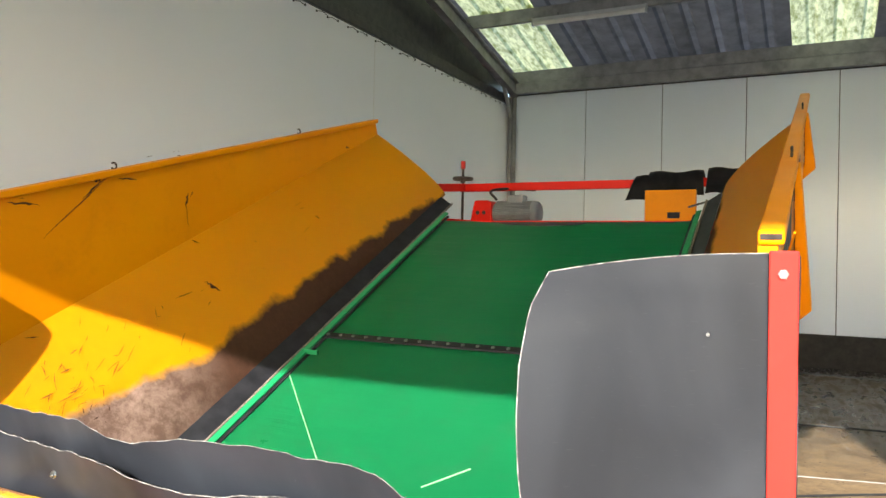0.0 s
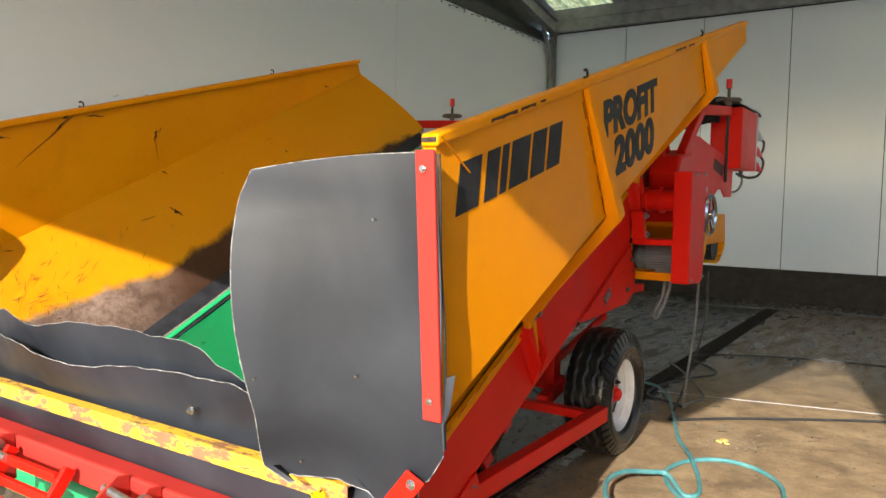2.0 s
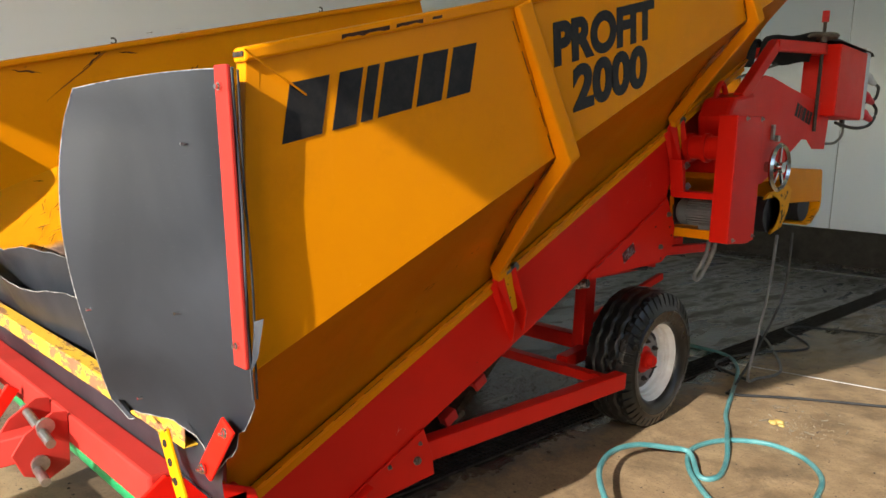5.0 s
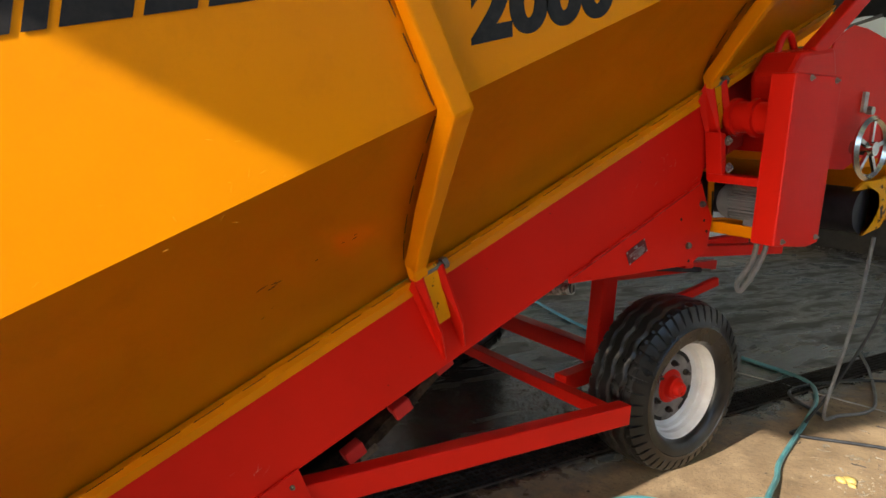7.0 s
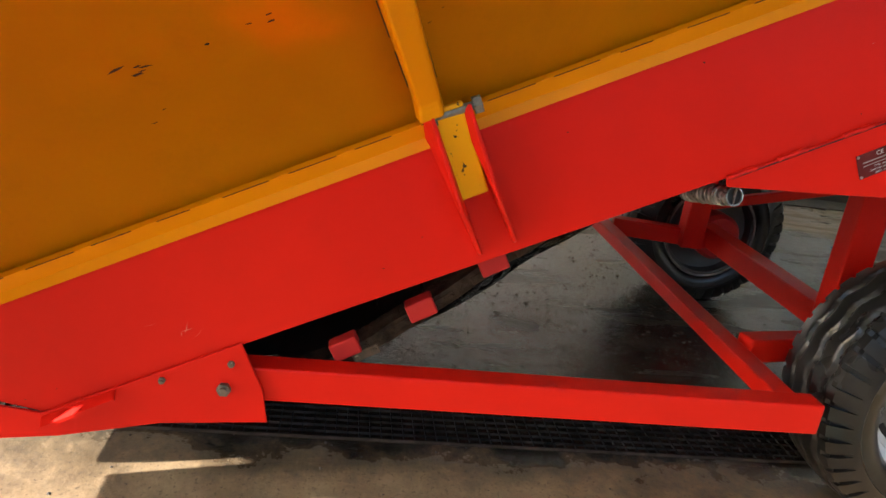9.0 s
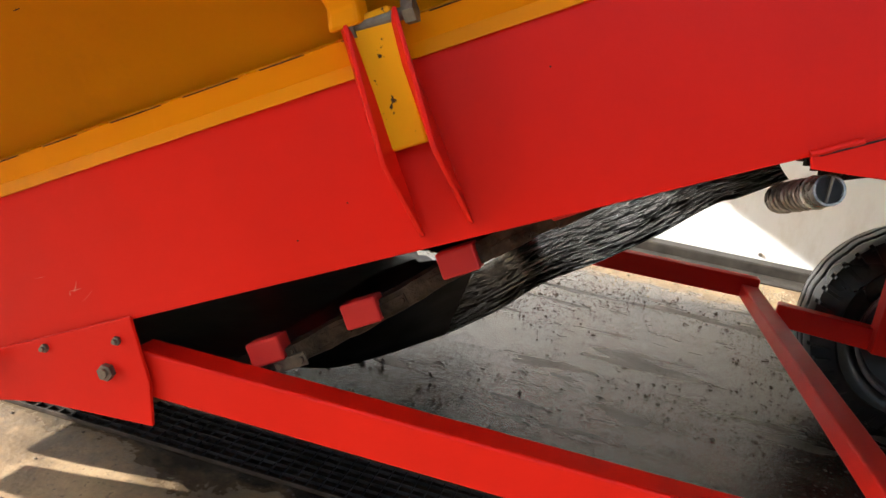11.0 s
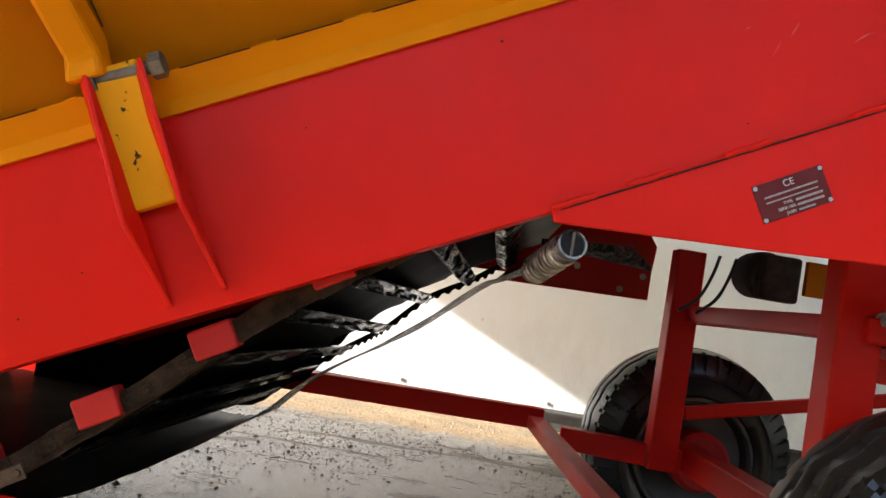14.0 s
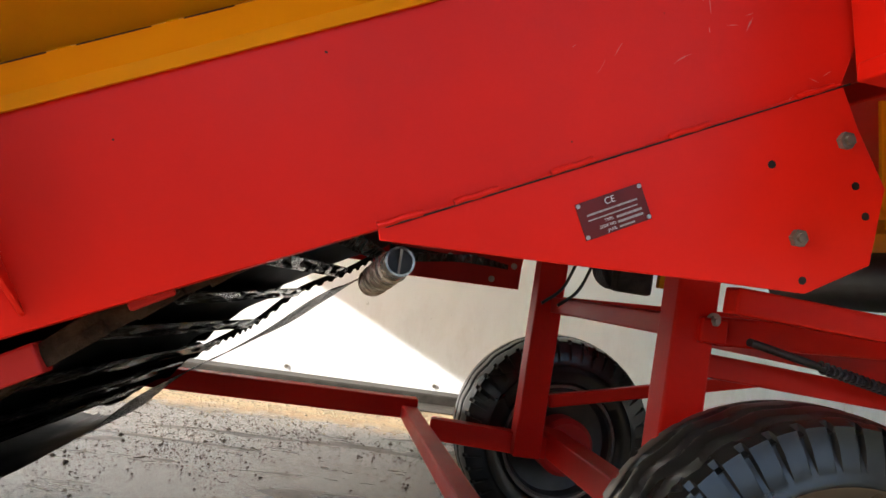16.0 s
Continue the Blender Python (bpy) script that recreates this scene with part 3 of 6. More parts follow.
def rafter(x, y0, y1, drop, h):
    bm = bm_new()
    for w, a, b in ((0.12, 0.0, 0.014), (0.012, 0.014, h - 0.014), (0.12, h - 0.014, h)):
        for sgn in (1,):
            q = [(x - w / 2, y0, roof_z(y0) - drop - b), (x + w / 2, y0, roof_z(y0) - drop - b), (x + w / 2, y0, roof_z(y0) - drop - a), (x - w / 2, y0, roof_z(y0) - drop - a)]
            r = [(x - w / 2, y1, roof_z(y1) - drop - b), (x + w / 2, y1, roof_z(y1) - drop - b), (x + w / 2, y1, roof_z(y1) - drop - a), (x - w / 2, y1, roof_z(y1) - drop - a)]
            A, B = [bm.verts.new(p) for p in q], [bm.verts.new(p) for p in r]
            bm.faces.new(A)
            bm.faces.new(B[::-1])
            for i in range(4):
                bm.faces.new((A[i], B[i], B[(i + 1) % 4], A[(i + 1) % 4]))
    return bm


solid("rafter", rafter(-4.02, 7.45, RIDGE_Y, 0.2, 0.24), GALV, "grey steel rafter along the gable", "beam", kind="structure")
solid("gable_rail", box(bm_new(), WALL_X - 0.13, WALL_X - 0.01, FRONT_Y, 7.5, 4.03, 4.17), DARK_STEEL, "dark steel rail over the laced wall sheet", "beam", kind="structure", bevel=0.006)
post = bm_new()
box(post, -4.12, -4.07, 7.42, 7.52, 0.0, 4.3)
box(post, -4.135, -4.02, 7.50, 7.52, 0.0, 4.3)
solid("corner_post", post, GALV, "grey steel corner post between the two walls", "post", kind="structure")
strut = bm_new()
bar(strut, (-4.06, 7.4, 3.75), (-4.06, 7.0, 4.3), 0.05, 0.05)
solid("knee_brace", strut, GALV, "short grey steel knee brace at the corner", "beam", kind="structure")

lamp = thing("fluorescent_lamp", (-2.3, 5.6, 4.7), "dusty white fluorescent batten fixed under a purlin", "lamp")
part("housing", box(bm_new(), -3.05, -1.5, 5.54, 5.6, 4.70, 4.745), LIGHTGREY, lamp, bevel=0.006)
part("tube_cover", cyl(bm_new(), (-3.03, 5.57, 4.675), (-1.52, 5.57, 4.675), 0.032, 16), TUBEGLASS, lamp, "milky tube cover", smooth=40)
for x in (-3.05, -1.52):
    part("end_cap", box(bm_new(), x, x + 0.02, 5.532, 5.608, 4.64, 4.75), LIGHTGREY, lamp, bevel=0.006)
for x in (-2.7, -1.8):
    part("hanger", box(bm_new(), x - 0.01, x + 0.01, 5.55, 5.63, 4.745, 4.79), GALV, lamp)


# ---- the receiving hopper ----
def wavy(keys, x):
    for (a, za), (b, zb) in zip(keys, keys[1:]):
        if a <= x <= b:
            t = (x - a) / (b - a)
            t = t * t * (3 - 2 * t)
            return za + (zb - za) * t
    return keys[-1][1]


XC = -0.92


def z_belt(y):
    return 1.545 + 0.504 * y


def z_weld(y):
    return 1.593 + 0.504 * y


def z_low(y):
    return 1.22 + 0.482 * y


def z_fold(y):
    return 2.10 + 0.466 * y


def z_rail(y):
    return 2.286 + 0.2855 * y


def far_lift(y):
    """How much higher the far hopper side stands."""
    return 0.034 + 0.011 * (0.3 - y)


hopper = thing("receiving_hopper", (XC, 0, 0), "worn yellow and red wheeled receiving hopper with a green belt", "machine")


def flip(bm):
    """The same shape on the other side of the machine."""
    bmesh.ops.transform(bm, matrix=Matrix.Translation((2 * XC, 0, 0)) @ Matrix.Diagonal((-1, 1, 1, 1)), verts=bm.verts)
    return bm


def both(name, make, mat, label="", bevel=0.0, smooth=0.0, lift=False):
    """A part on each side of the machine; with lift, the far one stands slightly higher. Returns the pair."""
    a = part(name, make(), mat, hopper, label, bevel, smooth)
    other = make()
    if lift:
        for v in other.verts:
            v.co.z += far_lift(v.co.y) * min(1.0, max(0.0, v.co.x / XP))
    b = part(name, flip(other), mat, hopper, label, bevel, smooth)
    return a, b


Y0, Y1 = -2.585, 0.33


def side_plate():
    pts = [(-2.36, 0.31), (-2.0, 0.232), (-1.66, z_low(-1.66)), (-0.11, z_low(-0.11)), (-0.02, z_belt(-0.02) + 0.02), (-2.30, z_belt(-2.30) + 0.02), (-2.42, 0.36)]
    return prism(bm_new(), pts, -0.012, 0.0)


def bottom_fold():
    bm = bm_new()
    prism(bm, [(-1.66, z_low(-1.66)), (-0.13, z_low(-0.13)), (-0.13, z_low(-0.13) + 0.006), (-1.66, z_low(-1.66) + 0.006)], -0.075, -0.012)
    return bm


def nose_gusset():
    bm = prism(bm_new(), [(-1.659, 0.428), (-1.612, 0.322), (-1.60, 0.250), (-1.81, 0.235), (-2.01, 0.192), (-2.2, 0.17), (-2.36, 0.20), (-2.38, 0.29), (-2.04, 0.243)], 0.0015, 0.009)
    return bm


def nose_lip():
    bm = bm_new()
    slab(bm, [(0.009, -2.04, 0.236), (0.009, -1.90, 0.308), (0.034, -1.895, 0.300), (0.034, -2.035, 0.226)], 0.006, (0, 0.4, -1))
    return bm


def tip_plate():
    return prism(bm_new(), [(-0.74, 0.866), (-0.735, 0.850), (-0.484, 0.859), (-0.253, 0.870), (-0.126, 0.874), (-0.03, 0.930), (-0.021, 1.045), (-0.076, 1.122), (-0.112, 1.184)], 0.0015, 0.009)


def seam_weld(y):
    z = 0.866 + (y + 0.74) * 0.503 + 0.002
    pts = [(0.009, y + d, z + d * 0.503 + 0.0008 * math.sin(d * 190 + y * 40)) for d in np.linspace(0, 0.055, 10)]
    return sweep(bm_new(), pts, 0.0046, 8)


# Added plate; its dull red stands for the dark opening past the side plate.
def opening_back():
    return prism(bm_new(), [(-0.16, z_low(-0.16) + 0.02), (0.30, z_low(0.30)), (0.42, 1.60), (0.36, z_belt(0.36)), (-0.12, z_belt(-0.12))], -0.06, -0.05)


both("opening_back", opening_back, RED_DULL, "dull red plate added to keep the side opening dark", 0.002)
both("side_plate", side_plate, RED, "red enamel side plate", 0.002)
both("bottom_fold", bottom_fold, RED)
both("nose_gusset", nose_gusset, RED, "red bolted nose plate", 0.002)
both("nose_lip", nose_lip, RED)
both("tip_plate", tip_plate, RED, "red plate welded over the side", 0.002)
for y in (-0.741, -0.646, -0.522, -0.362, -0.180):
    both("weld_bead", lambda: seam_weld(y), RED, smooth=40)
bm = bm_new()
sweep(bm, [(0.0105, y, 0.866 + (y + 0.74) * 0.503 - 0.003) for y in np.linspace(-0.73, -0.10, 12)], 0.0013, 6)
part("plate_joint", bm, INK, hopper, "dark open joint along the plate")

plate_bolts = [(-1.689, 0.325, 0.0145), (-1.677, 0.382, 0.0075), (-1.81, 0.335, 0.0075), (-0.151, 0.950, 0.013), (-0.097, 1.101, 0.013), (-2.28, 0.255, 0.012)]
for y, z, r in plate_bolts:
    part("bolt", hexbolt(bm_new(), (0.009, y, z), (1, 0, 0), r, r * 0.75, washer=False), OLD_ZINC, hopper)
for y, z in ((-0.205, 1.047), (-0.07, 1.04), (-0.048, 0.999), (-0.134, 0.892)):
    part("bolt_hole", cyl(bm_new(), (0.0085, y, z), (0.0105, y, z), 0.0058, 14), INK, hopper, "empty dark bolt hole")

# Maker's plate on the side.
plate = thing("rating_plate", (0.01, -0.42, 0.94), "small dark red metal rating plate riveted to the side", "plate")
PLM = Matrix.Translation((0.0098, -0.460, 0.894)) @ Matrix(((0, 0, 1, 0), (0.883, -0.469, 0, 0), (0.469, 0.883, 0, 0), (0, 0, 0, 1)))
part("face", box(bm_new(), 0, 0.1, 0, 0.052, 0, 0.0012, PLM), PLATE, plate, bevel=0.0006)
for x, y in ((0.004, 0.004), (0.096, 0.004), (0.004, 0.048), (0.096, 0.048)):
    part("rivet", cyl(bm_new(), PLM @ Vector((x, y, 0.0012)), PLM @ Vector((x, y, 0.003)), 0.003, 10), ZINC, plate)
for word, x, y in (("TYPE:", 0.034, 0.0168), ("SERIE NO:", 0.0245, 0.0098), ("JAAR:", 0.0345, 0.0028)):
    part("print_line", lettering(word, 0.0058, PLM @ Matrix.Translation((x, y, 0.0014)), depth=0.0001), LIGHTGREY, plate)
part("marking", lettering("CE", 0.013, PLM @ Matrix.Translation((0.042, 0.039, 0.0014)), depth=0.0002), LIGHTGREY, plate)
for x0, x1, y, h in ((0.012, 0.088, 0.031, 0.004), (0.012, 0.086, 0.024, 0.003), (0.052, 0.09, 0.0165, 0.005), (0.052, 0.09, 0.0095, 0.005), (0.052, 0.075, 0.003, 0.004)):
    part("print_line", box(bm_new(), x0, x1, y, y + h * 0.65, 0.0012, 0.0015, PLM), OLD_PRINT, plate)

# Hopper sides: upright upper panel, flap sloping in to the belt, rail, lip and ribs.
XP = 0.435
BELLY = 1.35


def upper_panel():
    return prism(bm_new(), [(Y0, z_fold(Y0)), (0.40, z_fold(0.40)), (0.36, z_rail(0.36) - 0.004), (Y0, z_rail(Y0) - 0.004)], XP - 0.004, XP)


def flap(inset=0.0, trim=0.0):
    bm = bm_new()
    rows = []
    inward = Vector((-0.72, -0.3, 0.62)) * inset
    for k in range(13):
        u = k / 12
        ya, yb = Y0 + 0.17 * u + trim, 0.40 + 0.22 * u - trim
        row = []
        for j in range(25):
            y = ya + (yb - ya) * j / 24
            z = z_fold(y) * (1 - u) + z_weld(y) * u
            row.append(bm.verts.new(Vector((0.002 + (XP - 0.004) * (1 - u) ** BELLY, y, z)) + inward))
        rows.append(row)
    for A, B in zip(rows, rows[1:]):
        for j in range(24):
            bm.faces.new((A[j], A[j + 1], B[j + 1], B[j]))
    bmesh.ops.solidify(bm, geom=bm.faces[:], thickness=0.0015)
    return bm


def lip():
    bm = bm_new()
    y0, y1 = -2.42, 0.60
    prof = [(0.0250, 0.0450), (0.0035, 0.0115), (0.0085, -0.011), (0.0025, -0.011), (0.0005, 0.010), (0.010, 0.052)]
    A, B = ([bm.verts.new((x, y, z_belt(y) + z)) for x, z in prof] for y in (y0, y1))
    bm.faces.new(A)
    bm.faces.new(B[::-1])
    for i in range(6):
        bm.faces.new((A[i], B[i], B[(i + 1) % 6], A[(i + 1) % 6]))
    return bm


def lip_weld(y):
    return sweep(bm_new(), [(0.0235, y + d, z_weld(y + d) - 0.0025) for d in np.linspace(0, 0.014, 4)], 0.0022, 6)


def lip_gap(y, ln):
    return sweep(bm_new(), [(0.0255, q, z_weld(q) - 0.0034) for q in np.linspace(y, y + ln, 4)], 0.0010, 5)


def top_rail():
    bm = bm_new()
    pts = [(Y0 - 0.01, z_rail(Y0 - 0.01) - 0.028), (0.36, z_rail(0.36) - 0.028), (0.36, z_rail(0.36)), (Y0 - 0.01, z_rail(Y0 - 0.01))]
    prism(bm, pts, XP - 0.034, XP + 0.012)
    return bm


both("upper_panel", upper_panel, YELLOW, "yellow enamel upper panel", 0.001, lift=True)
both("sloping_panel", flap, YELLOW, "yellow enamel sloping panel", smooth=30, lift=True)
both("lining", lambda: flap(0.006, 0.003), YELLOW_RUST, "yellow inner face rusted brown along the belt", smooth=30, lift=True)
both("lip", lip, YELLOW)

for k, y in enumerate(np.arange(-2.3, 0.5, 0.115)):
    both("weld_bead", lambda: lip_weld(y), YELLOW)
    both("open_joint", lambda: lip_gap(y + 0.02, 0.05 + 0.035 * abs(math.sin(k * 2.3))), GOUGE)
both("top_rail", top_rail, YELLOW, "yellow top rail with worn edges", 0.006, lift=True)
both("corner_post", lambda: box(bm_new(), XP - 0.034, XP + 0.0008, Y0 - 0.002, Y0 + 0.03, 1.0, z_rail(Y0) - 0.027), YELLOW, "", 0.002)
# The rail is solid; a dark plate carries the shade of its open end.
both("rail_slot_shade", lambda: box(bm_new(), XP - 0.029, XP + 0.007, Y0 - 0.0125, Y0 - 0.009, z_rail(Y0) - 0.020, z_rail(Y0) - 0.010), GRIME, "dark plate for the shaded slot in the rail's end", lift=True)
for y0, y1, h in ((-2.37, -2.24, 0.024), (-2.22, -2.14, 0.016), (-2.11, -2.08, 0.02), (-0.92, -0.78, 0.018), (-0.74, -0.66, 0.014)):
    n = 9
    top = [(y0 + (y1 - y0) * i / n, z_rail(y0 + (y1 - y0) * i / n) - 0.012) for i in range(n + 1)]
    low = [(y, z - 0.006 - 0.5 * h * abs(noise.noise(Vector((y * 60, h * 300, 0))))) for y, z in reversed(top)]
    bm = prism(bm_new(), top + low, XP + 0.0118, XP + 0.0128)
    bmesh.ops.triangulate(bm, faces=[f for f in bm.faces if len(f.verts) > 4])
    part("worn_patch", bm, GOUGE, hopper, "rusty bare patch on the rail")


def rib(ya, yf, yb):
    """A folded channel from the rail over the fold and down the flap."""
    w = 0.035
    proud = 0.045
    flap_out = Vector((0.78, 0.28, -0.62)).normalized()
    bm = bm_new()
    yk = yb - 0.02
    keys = [((XP, ya, z_rail(ya) - 0.022), Vector((1, 0, 0)), 0.016, w), ((XP, yf, z_fold(yf)), (Vector((1, 0, 0)) + flap_out).normalized() * 1.1, proud, w * 0.95)]
    for f in (0.75, 0.5, 0.3, 0.13):
        y = yf + (yk - yf) * (1 - f) / 0.87
        keys.append(((XP * f ** BELLY, y, z_fold(y) * f + z_weld(y) * (1 - f) - 0.002), flap_out, proud, w * (0.72 + 0.22 * f)))
    keys.append(((0.03, yb, z_weld(yb) + 0.012), Vector((1, 0, -0.25)).normalized(), 0.03, w * 0.8))
    loops = []
    s = Vector((0, 0.9, 0.432))
    top, foot = Vector(keys[1][0]) + keys[1][1] * proud, Vector(keys[5][0]) + keys[5][1] * proud
    for k, (p, d, h, ww) in enumerate(keys):
        p = Vector(p) + d * 0.003
        face = top.lerp(foot, (p.y - top.y) / (foot.y - top.y)) if 1 < k < 5 else p + d * h
        if 1 < k < 5:
            p = p + (face - p) * 0.3
        loops.append([bm.verts.new(v) for v in (p - s * ww, face - s * ww * 0.82, face + s * ww * 0.82, p + s * ww)])
    for A, B in zip(loops, loops[1:]):
        for i in range(4):
            bm.faces.new((A[i], A[(i + 1) % 4], B[(i + 1) % 4], B[i]))
    bm.faces.new(loops[0])
    bm.faces.new(loops[-1][::-1])
    return bm


def bracket(dy):
    """Two bent cheeks on the side plate that hold the rib's tongue."""
    out = []
    for sy, sz in ((0.0, 0.0), (0.066, 0.033)):
        y, z = dy + sy, 0.503 * dy + sz
        bm = bm_new()
        drop = 0.028 if sy else -0.006
        prof = [(0.002, -1.352, 0.885), (0.034, -1.366 + 0.35 * drop, 0.925 - drop), (0.062, -1.362 + 0.35 * drop, 0.952 - drop), (0.060, -1.268, 0.752), (0.008, -1.211, 0.660), (0.0, -1.211, 0.655)]
        slab(bm, [(a, b + y, c + z) for a, b, c in prof], 0.007, (0, 0.9, 0.45))
        out.append(bm)
    return out


def rib_joint(ya, yf, yb, side, low, k):
    """Dashed open joints between the weld beads along a rib's edge."""
    flap_out = Vector((0.78, 0.28, -0.62)).normalized()
    step = Vector((0, 0.9, 0.432)) * 0.0355 * side
    yk = yb - 0.02
    if low:
        def at(t):
            f = 1 - 0.87 * t
            y = yf + (yk - yf) * t
            return Vector((XP * f ** BELLY, y, z_fold(y) * f + z_weld(y) * (1 - f) - 0.002)) + step * (0.72 + 0.22 * f) + flap_out * 0.0055
    else:
        def at(t):
            return Vector((XP, ya, z_rail(ya) - 0.05)).lerp(Vector((XP, yf, z_fold(yf))), t) + step * (1 - 0.05 * t) + Vector((0.0035, 0, 0))
    t0, t1 = (k + 0.08) / 5, (k + 0.78 + 0.1 * math.sin(k * 2.1)) / 5
    return sweep(bm_new(), [at(t0 + (t1 - t0) * i / 4) for i in range(5)], 0.0011, 5)


for (ya, yf, yb), dy in (((-1.785, -1.565, -1.345), 0.0), ((-0.49, -0.375, -0.17), 1.165)):
    both("rib", lambda: rib(ya, yf, yb), YELLOW, "yellow folded steel rib", 0.006, lift=True)
    for side in (-1, 1):
        for low in (False, True):
            for k in range(5):
                both("open_joint", lambda: rib_joint(ya, yf, yb, side, low, k), INK, lift=True)
    for k in (0, 1):
        both("bracket_cheek", lambda: bracket(dy)[k], RED, "red bracket cheek", 0.002)
    def tongue():
        return slab(bm_new(), [(0.028, -1.350 + dy, 0.932 + 0.503 * dy), (0.008, -1.266 + dy, 0.770 + 0.503 * dy), (0.008, -1.216 + dy, 0.795 + 0.503 * dy), (0.028, -1.294 + dy, 0.960 + 0.503 * dy)], 0.022, (1, 0, 0))
    both("tongue", tongue, CHIPPED_YELLOW, "yellow tongue chipped to rust", 0.004)
    bm = bm_new()
    a, b = Vector((0.042, -1.347 + dy, 0.920 + 0.503 * dy)), Vector((0.044, -1.258 + dy, 0.960 + 0.503 * dy))
    w = (b - a).normalized()
    cyl(bm, a, b, 0.0085, 12)
    cyl(bm, a, a + w * 0.012, 0.016, 6)
    cyl(bm, b - w * 0.016, b, 0.017, 6)
    part("clamp_bolt", bm, OLD_ZINC, hopper, "zinc-plated clamp bolt")
for y in (-1.775, -0.485):
    bm = bm_new()
    ring = [(XP - 0.005, y + 0.014 * math.cos(a), z_rail(y) + 0.012 + 0.014 * math.sin(a)) for a in np.linspace(-2.4, 2.4, 14)]
    sweep(bm, ring, 0.004, 8)
    part("lashing_hook", bm, GRIME, hopper, "small rusty hook on the rail")
    part("lashing_hook", flip(sweep(bm_new(), [(a, b, c + far_lift(b)) for a, b, c in ring], 0.004, 8)), GRIME, hopper, "small rusty hook on the rail")
part("loose_cord", sweep(bm_new(), [(0.462, -2.605, 1.540), (0.450, -2.53, 1.505), (XP + 0.004, -2.45, 1.468)], 0.0022, 6), YELLOW, hopper, "thin yellow cord")
def gouges(bm, at, seed, n, size, aim, fat=1.0):
    """Short slivers of bare rust over a surface; at maps (along, up) to a place."""
    rnd = random.Random(seed)
    for _ in range(n):
        u, v = rnd.gauss(0, 0.45), rnd.gauss(0, 0.45)
        a, ln, w = aim + rnd.gauss(0, 0.6), size * rnd.uniform(0.3, 1.4), fat * size * rnd.uniform(0.012, 0.05)
        bend = rnd.uniform(-0.25, 0.25)
        mid = [(u + t * ln * math.cos(a + bend * t), v + t * ln * math.sin(a + bend * t)) for t in np.linspace(-0.5, 0.5, 6)]
        side = [w * (1 - abs(2 * k / 5 - 1)) * rnd.uniform(0.5, 1.3) + 0.0004 for k in range(6)]
        lo = [bm.verts.new(at(p + math.sin(a) * q, r - math.cos(a) * q)) for (p, r), q in zip(mid, side)]
        hi = [bm.verts.new(at(p - math.sin(a) * q, r + math.cos(a) * q)) for (p, r), q in zip(mid, side)]
        for k in range(5):
            bm.faces.new((lo[k], lo[k + 1], hi[k + 1], hi[k]))
    return bm


def far_side(out):
    """Places on the far lining: along the machine, and up from the belt."""
    def at(y, u, lift=0.0):
        z = z_weld(y) * (1 - u) + z_fold(y) * u
        return Vector((2 * XC - XP * u ** BELLY + 0.008 + out, y + 0.002, z + far_lift(y) * u + 0.007 + out * 0.5))
    return at


fs = far_side(0.002)
chips = bm_new()
for y, u, sy, su, n, size, aim in ((-2.08, 0.62, 0.2, 0.24, 46, 0.055, 0.5), (-1.72, 0.62, 0.16, 0.3, 9, 0.05, 0.4), (-0.9, 0.7, 0.5, 0.3, 8, 0.02, 0.4), (-2.15, 0.5, 0.14, 0.16, 40, 0.03, 1.2)):
    gouges(chips, lambda p, q: fs(y + p * sy, u + q * su), n, n, size * 5, aim)
top = bm_new()
for y, dz, n, size, aim in ((-1.50, 0.004, 14, 0.06, 0.28), (-2.05, 0.012, 5, 0.04, 0.3), (-0.75, 0.012, 5, 0.03, 0.2)):
    gouges(top, lambda p, q: Vector((2 * XC - XP + 0.0065, y + p * 0.16, z_rail(y + p * 0.16) + far_lift(y + p * 0.16) - 0.004 - dz + q * 0.05)), n * 7, n, size * 5, aim, 3.2)


def stroke(bm, at, a, b, w, seed):
    """One ragged gouge from a to b."""
    rnd = random.Random(seed)
    a, b = Vector(a), Vector(b)
    n = 9
    side = Vector((-(b - a).y, (b - a).x)).normalized()
    rows = []
    for k in range(n + 1):
        c = a.lerp(b, k / n) + side * w * rnd.uniform(-0.5, 0.5)
        h = side * (w * rnd.uniform(0.25, 1.0) * (1 - abs(2 * k / n - 1)) + 0.0006)
        rows.append((bm.verts.new(at(*(c - h))), bm.verts.new(at(*(c + h)))))
    for p, q in zip(rows, rows[1:]):
        bm.faces.new((p[0], q[0], q[1], p[1]))


def far_plane(y, z):
    return Vector((2 * XC - XP + 0.0065, y, z))


for k, (a, b, w) in enumerate((((-1.80, 1.80), (-2.10, 1.52), 0.0028), ((-1.82, 1.79), (-1.93, 1.69), 0.006), ((-1.83, 1.80), (-1.87, 1.765), 0.015), ((-1.80, 1.826), (-1.825, 1.795), 0.008),
                               ((-1.75, 1.795), (-1.65, 1.802), 0.005), ((-1.345, 1.765), (-1.355, 1.690), 0.013), ((-1.31, 1.775), (-1.33, 1.745), 0.004), ((-1.352, 1.70), (-1.335, 1.60), 0.0025), ((-2.25, 1.652), (-2.12, 1.652), 0.008))):
    stroke(top, far_plane, a, b, w, 60 + k)
for k, (a, b, w) in enumerate((((-1.34, 0.60), (-1.385, 0.71), 0.010), ((-1.325, 0.985), (-1.30, 0.945), 0.006), ((-1.47, 0.70), (-1.56, 0.72), 0.004), ((-0.55, 0.62), (-0.56, 0.66), 0.004))):
    stroke(chips, fs, a, b, w, 80 + k)
for bm in (chips, top):
    tagged(part("paint_gouge", bm, GOUGE, hopper, "dark rusty scratches in the yellow enamel"), kind="stuff")
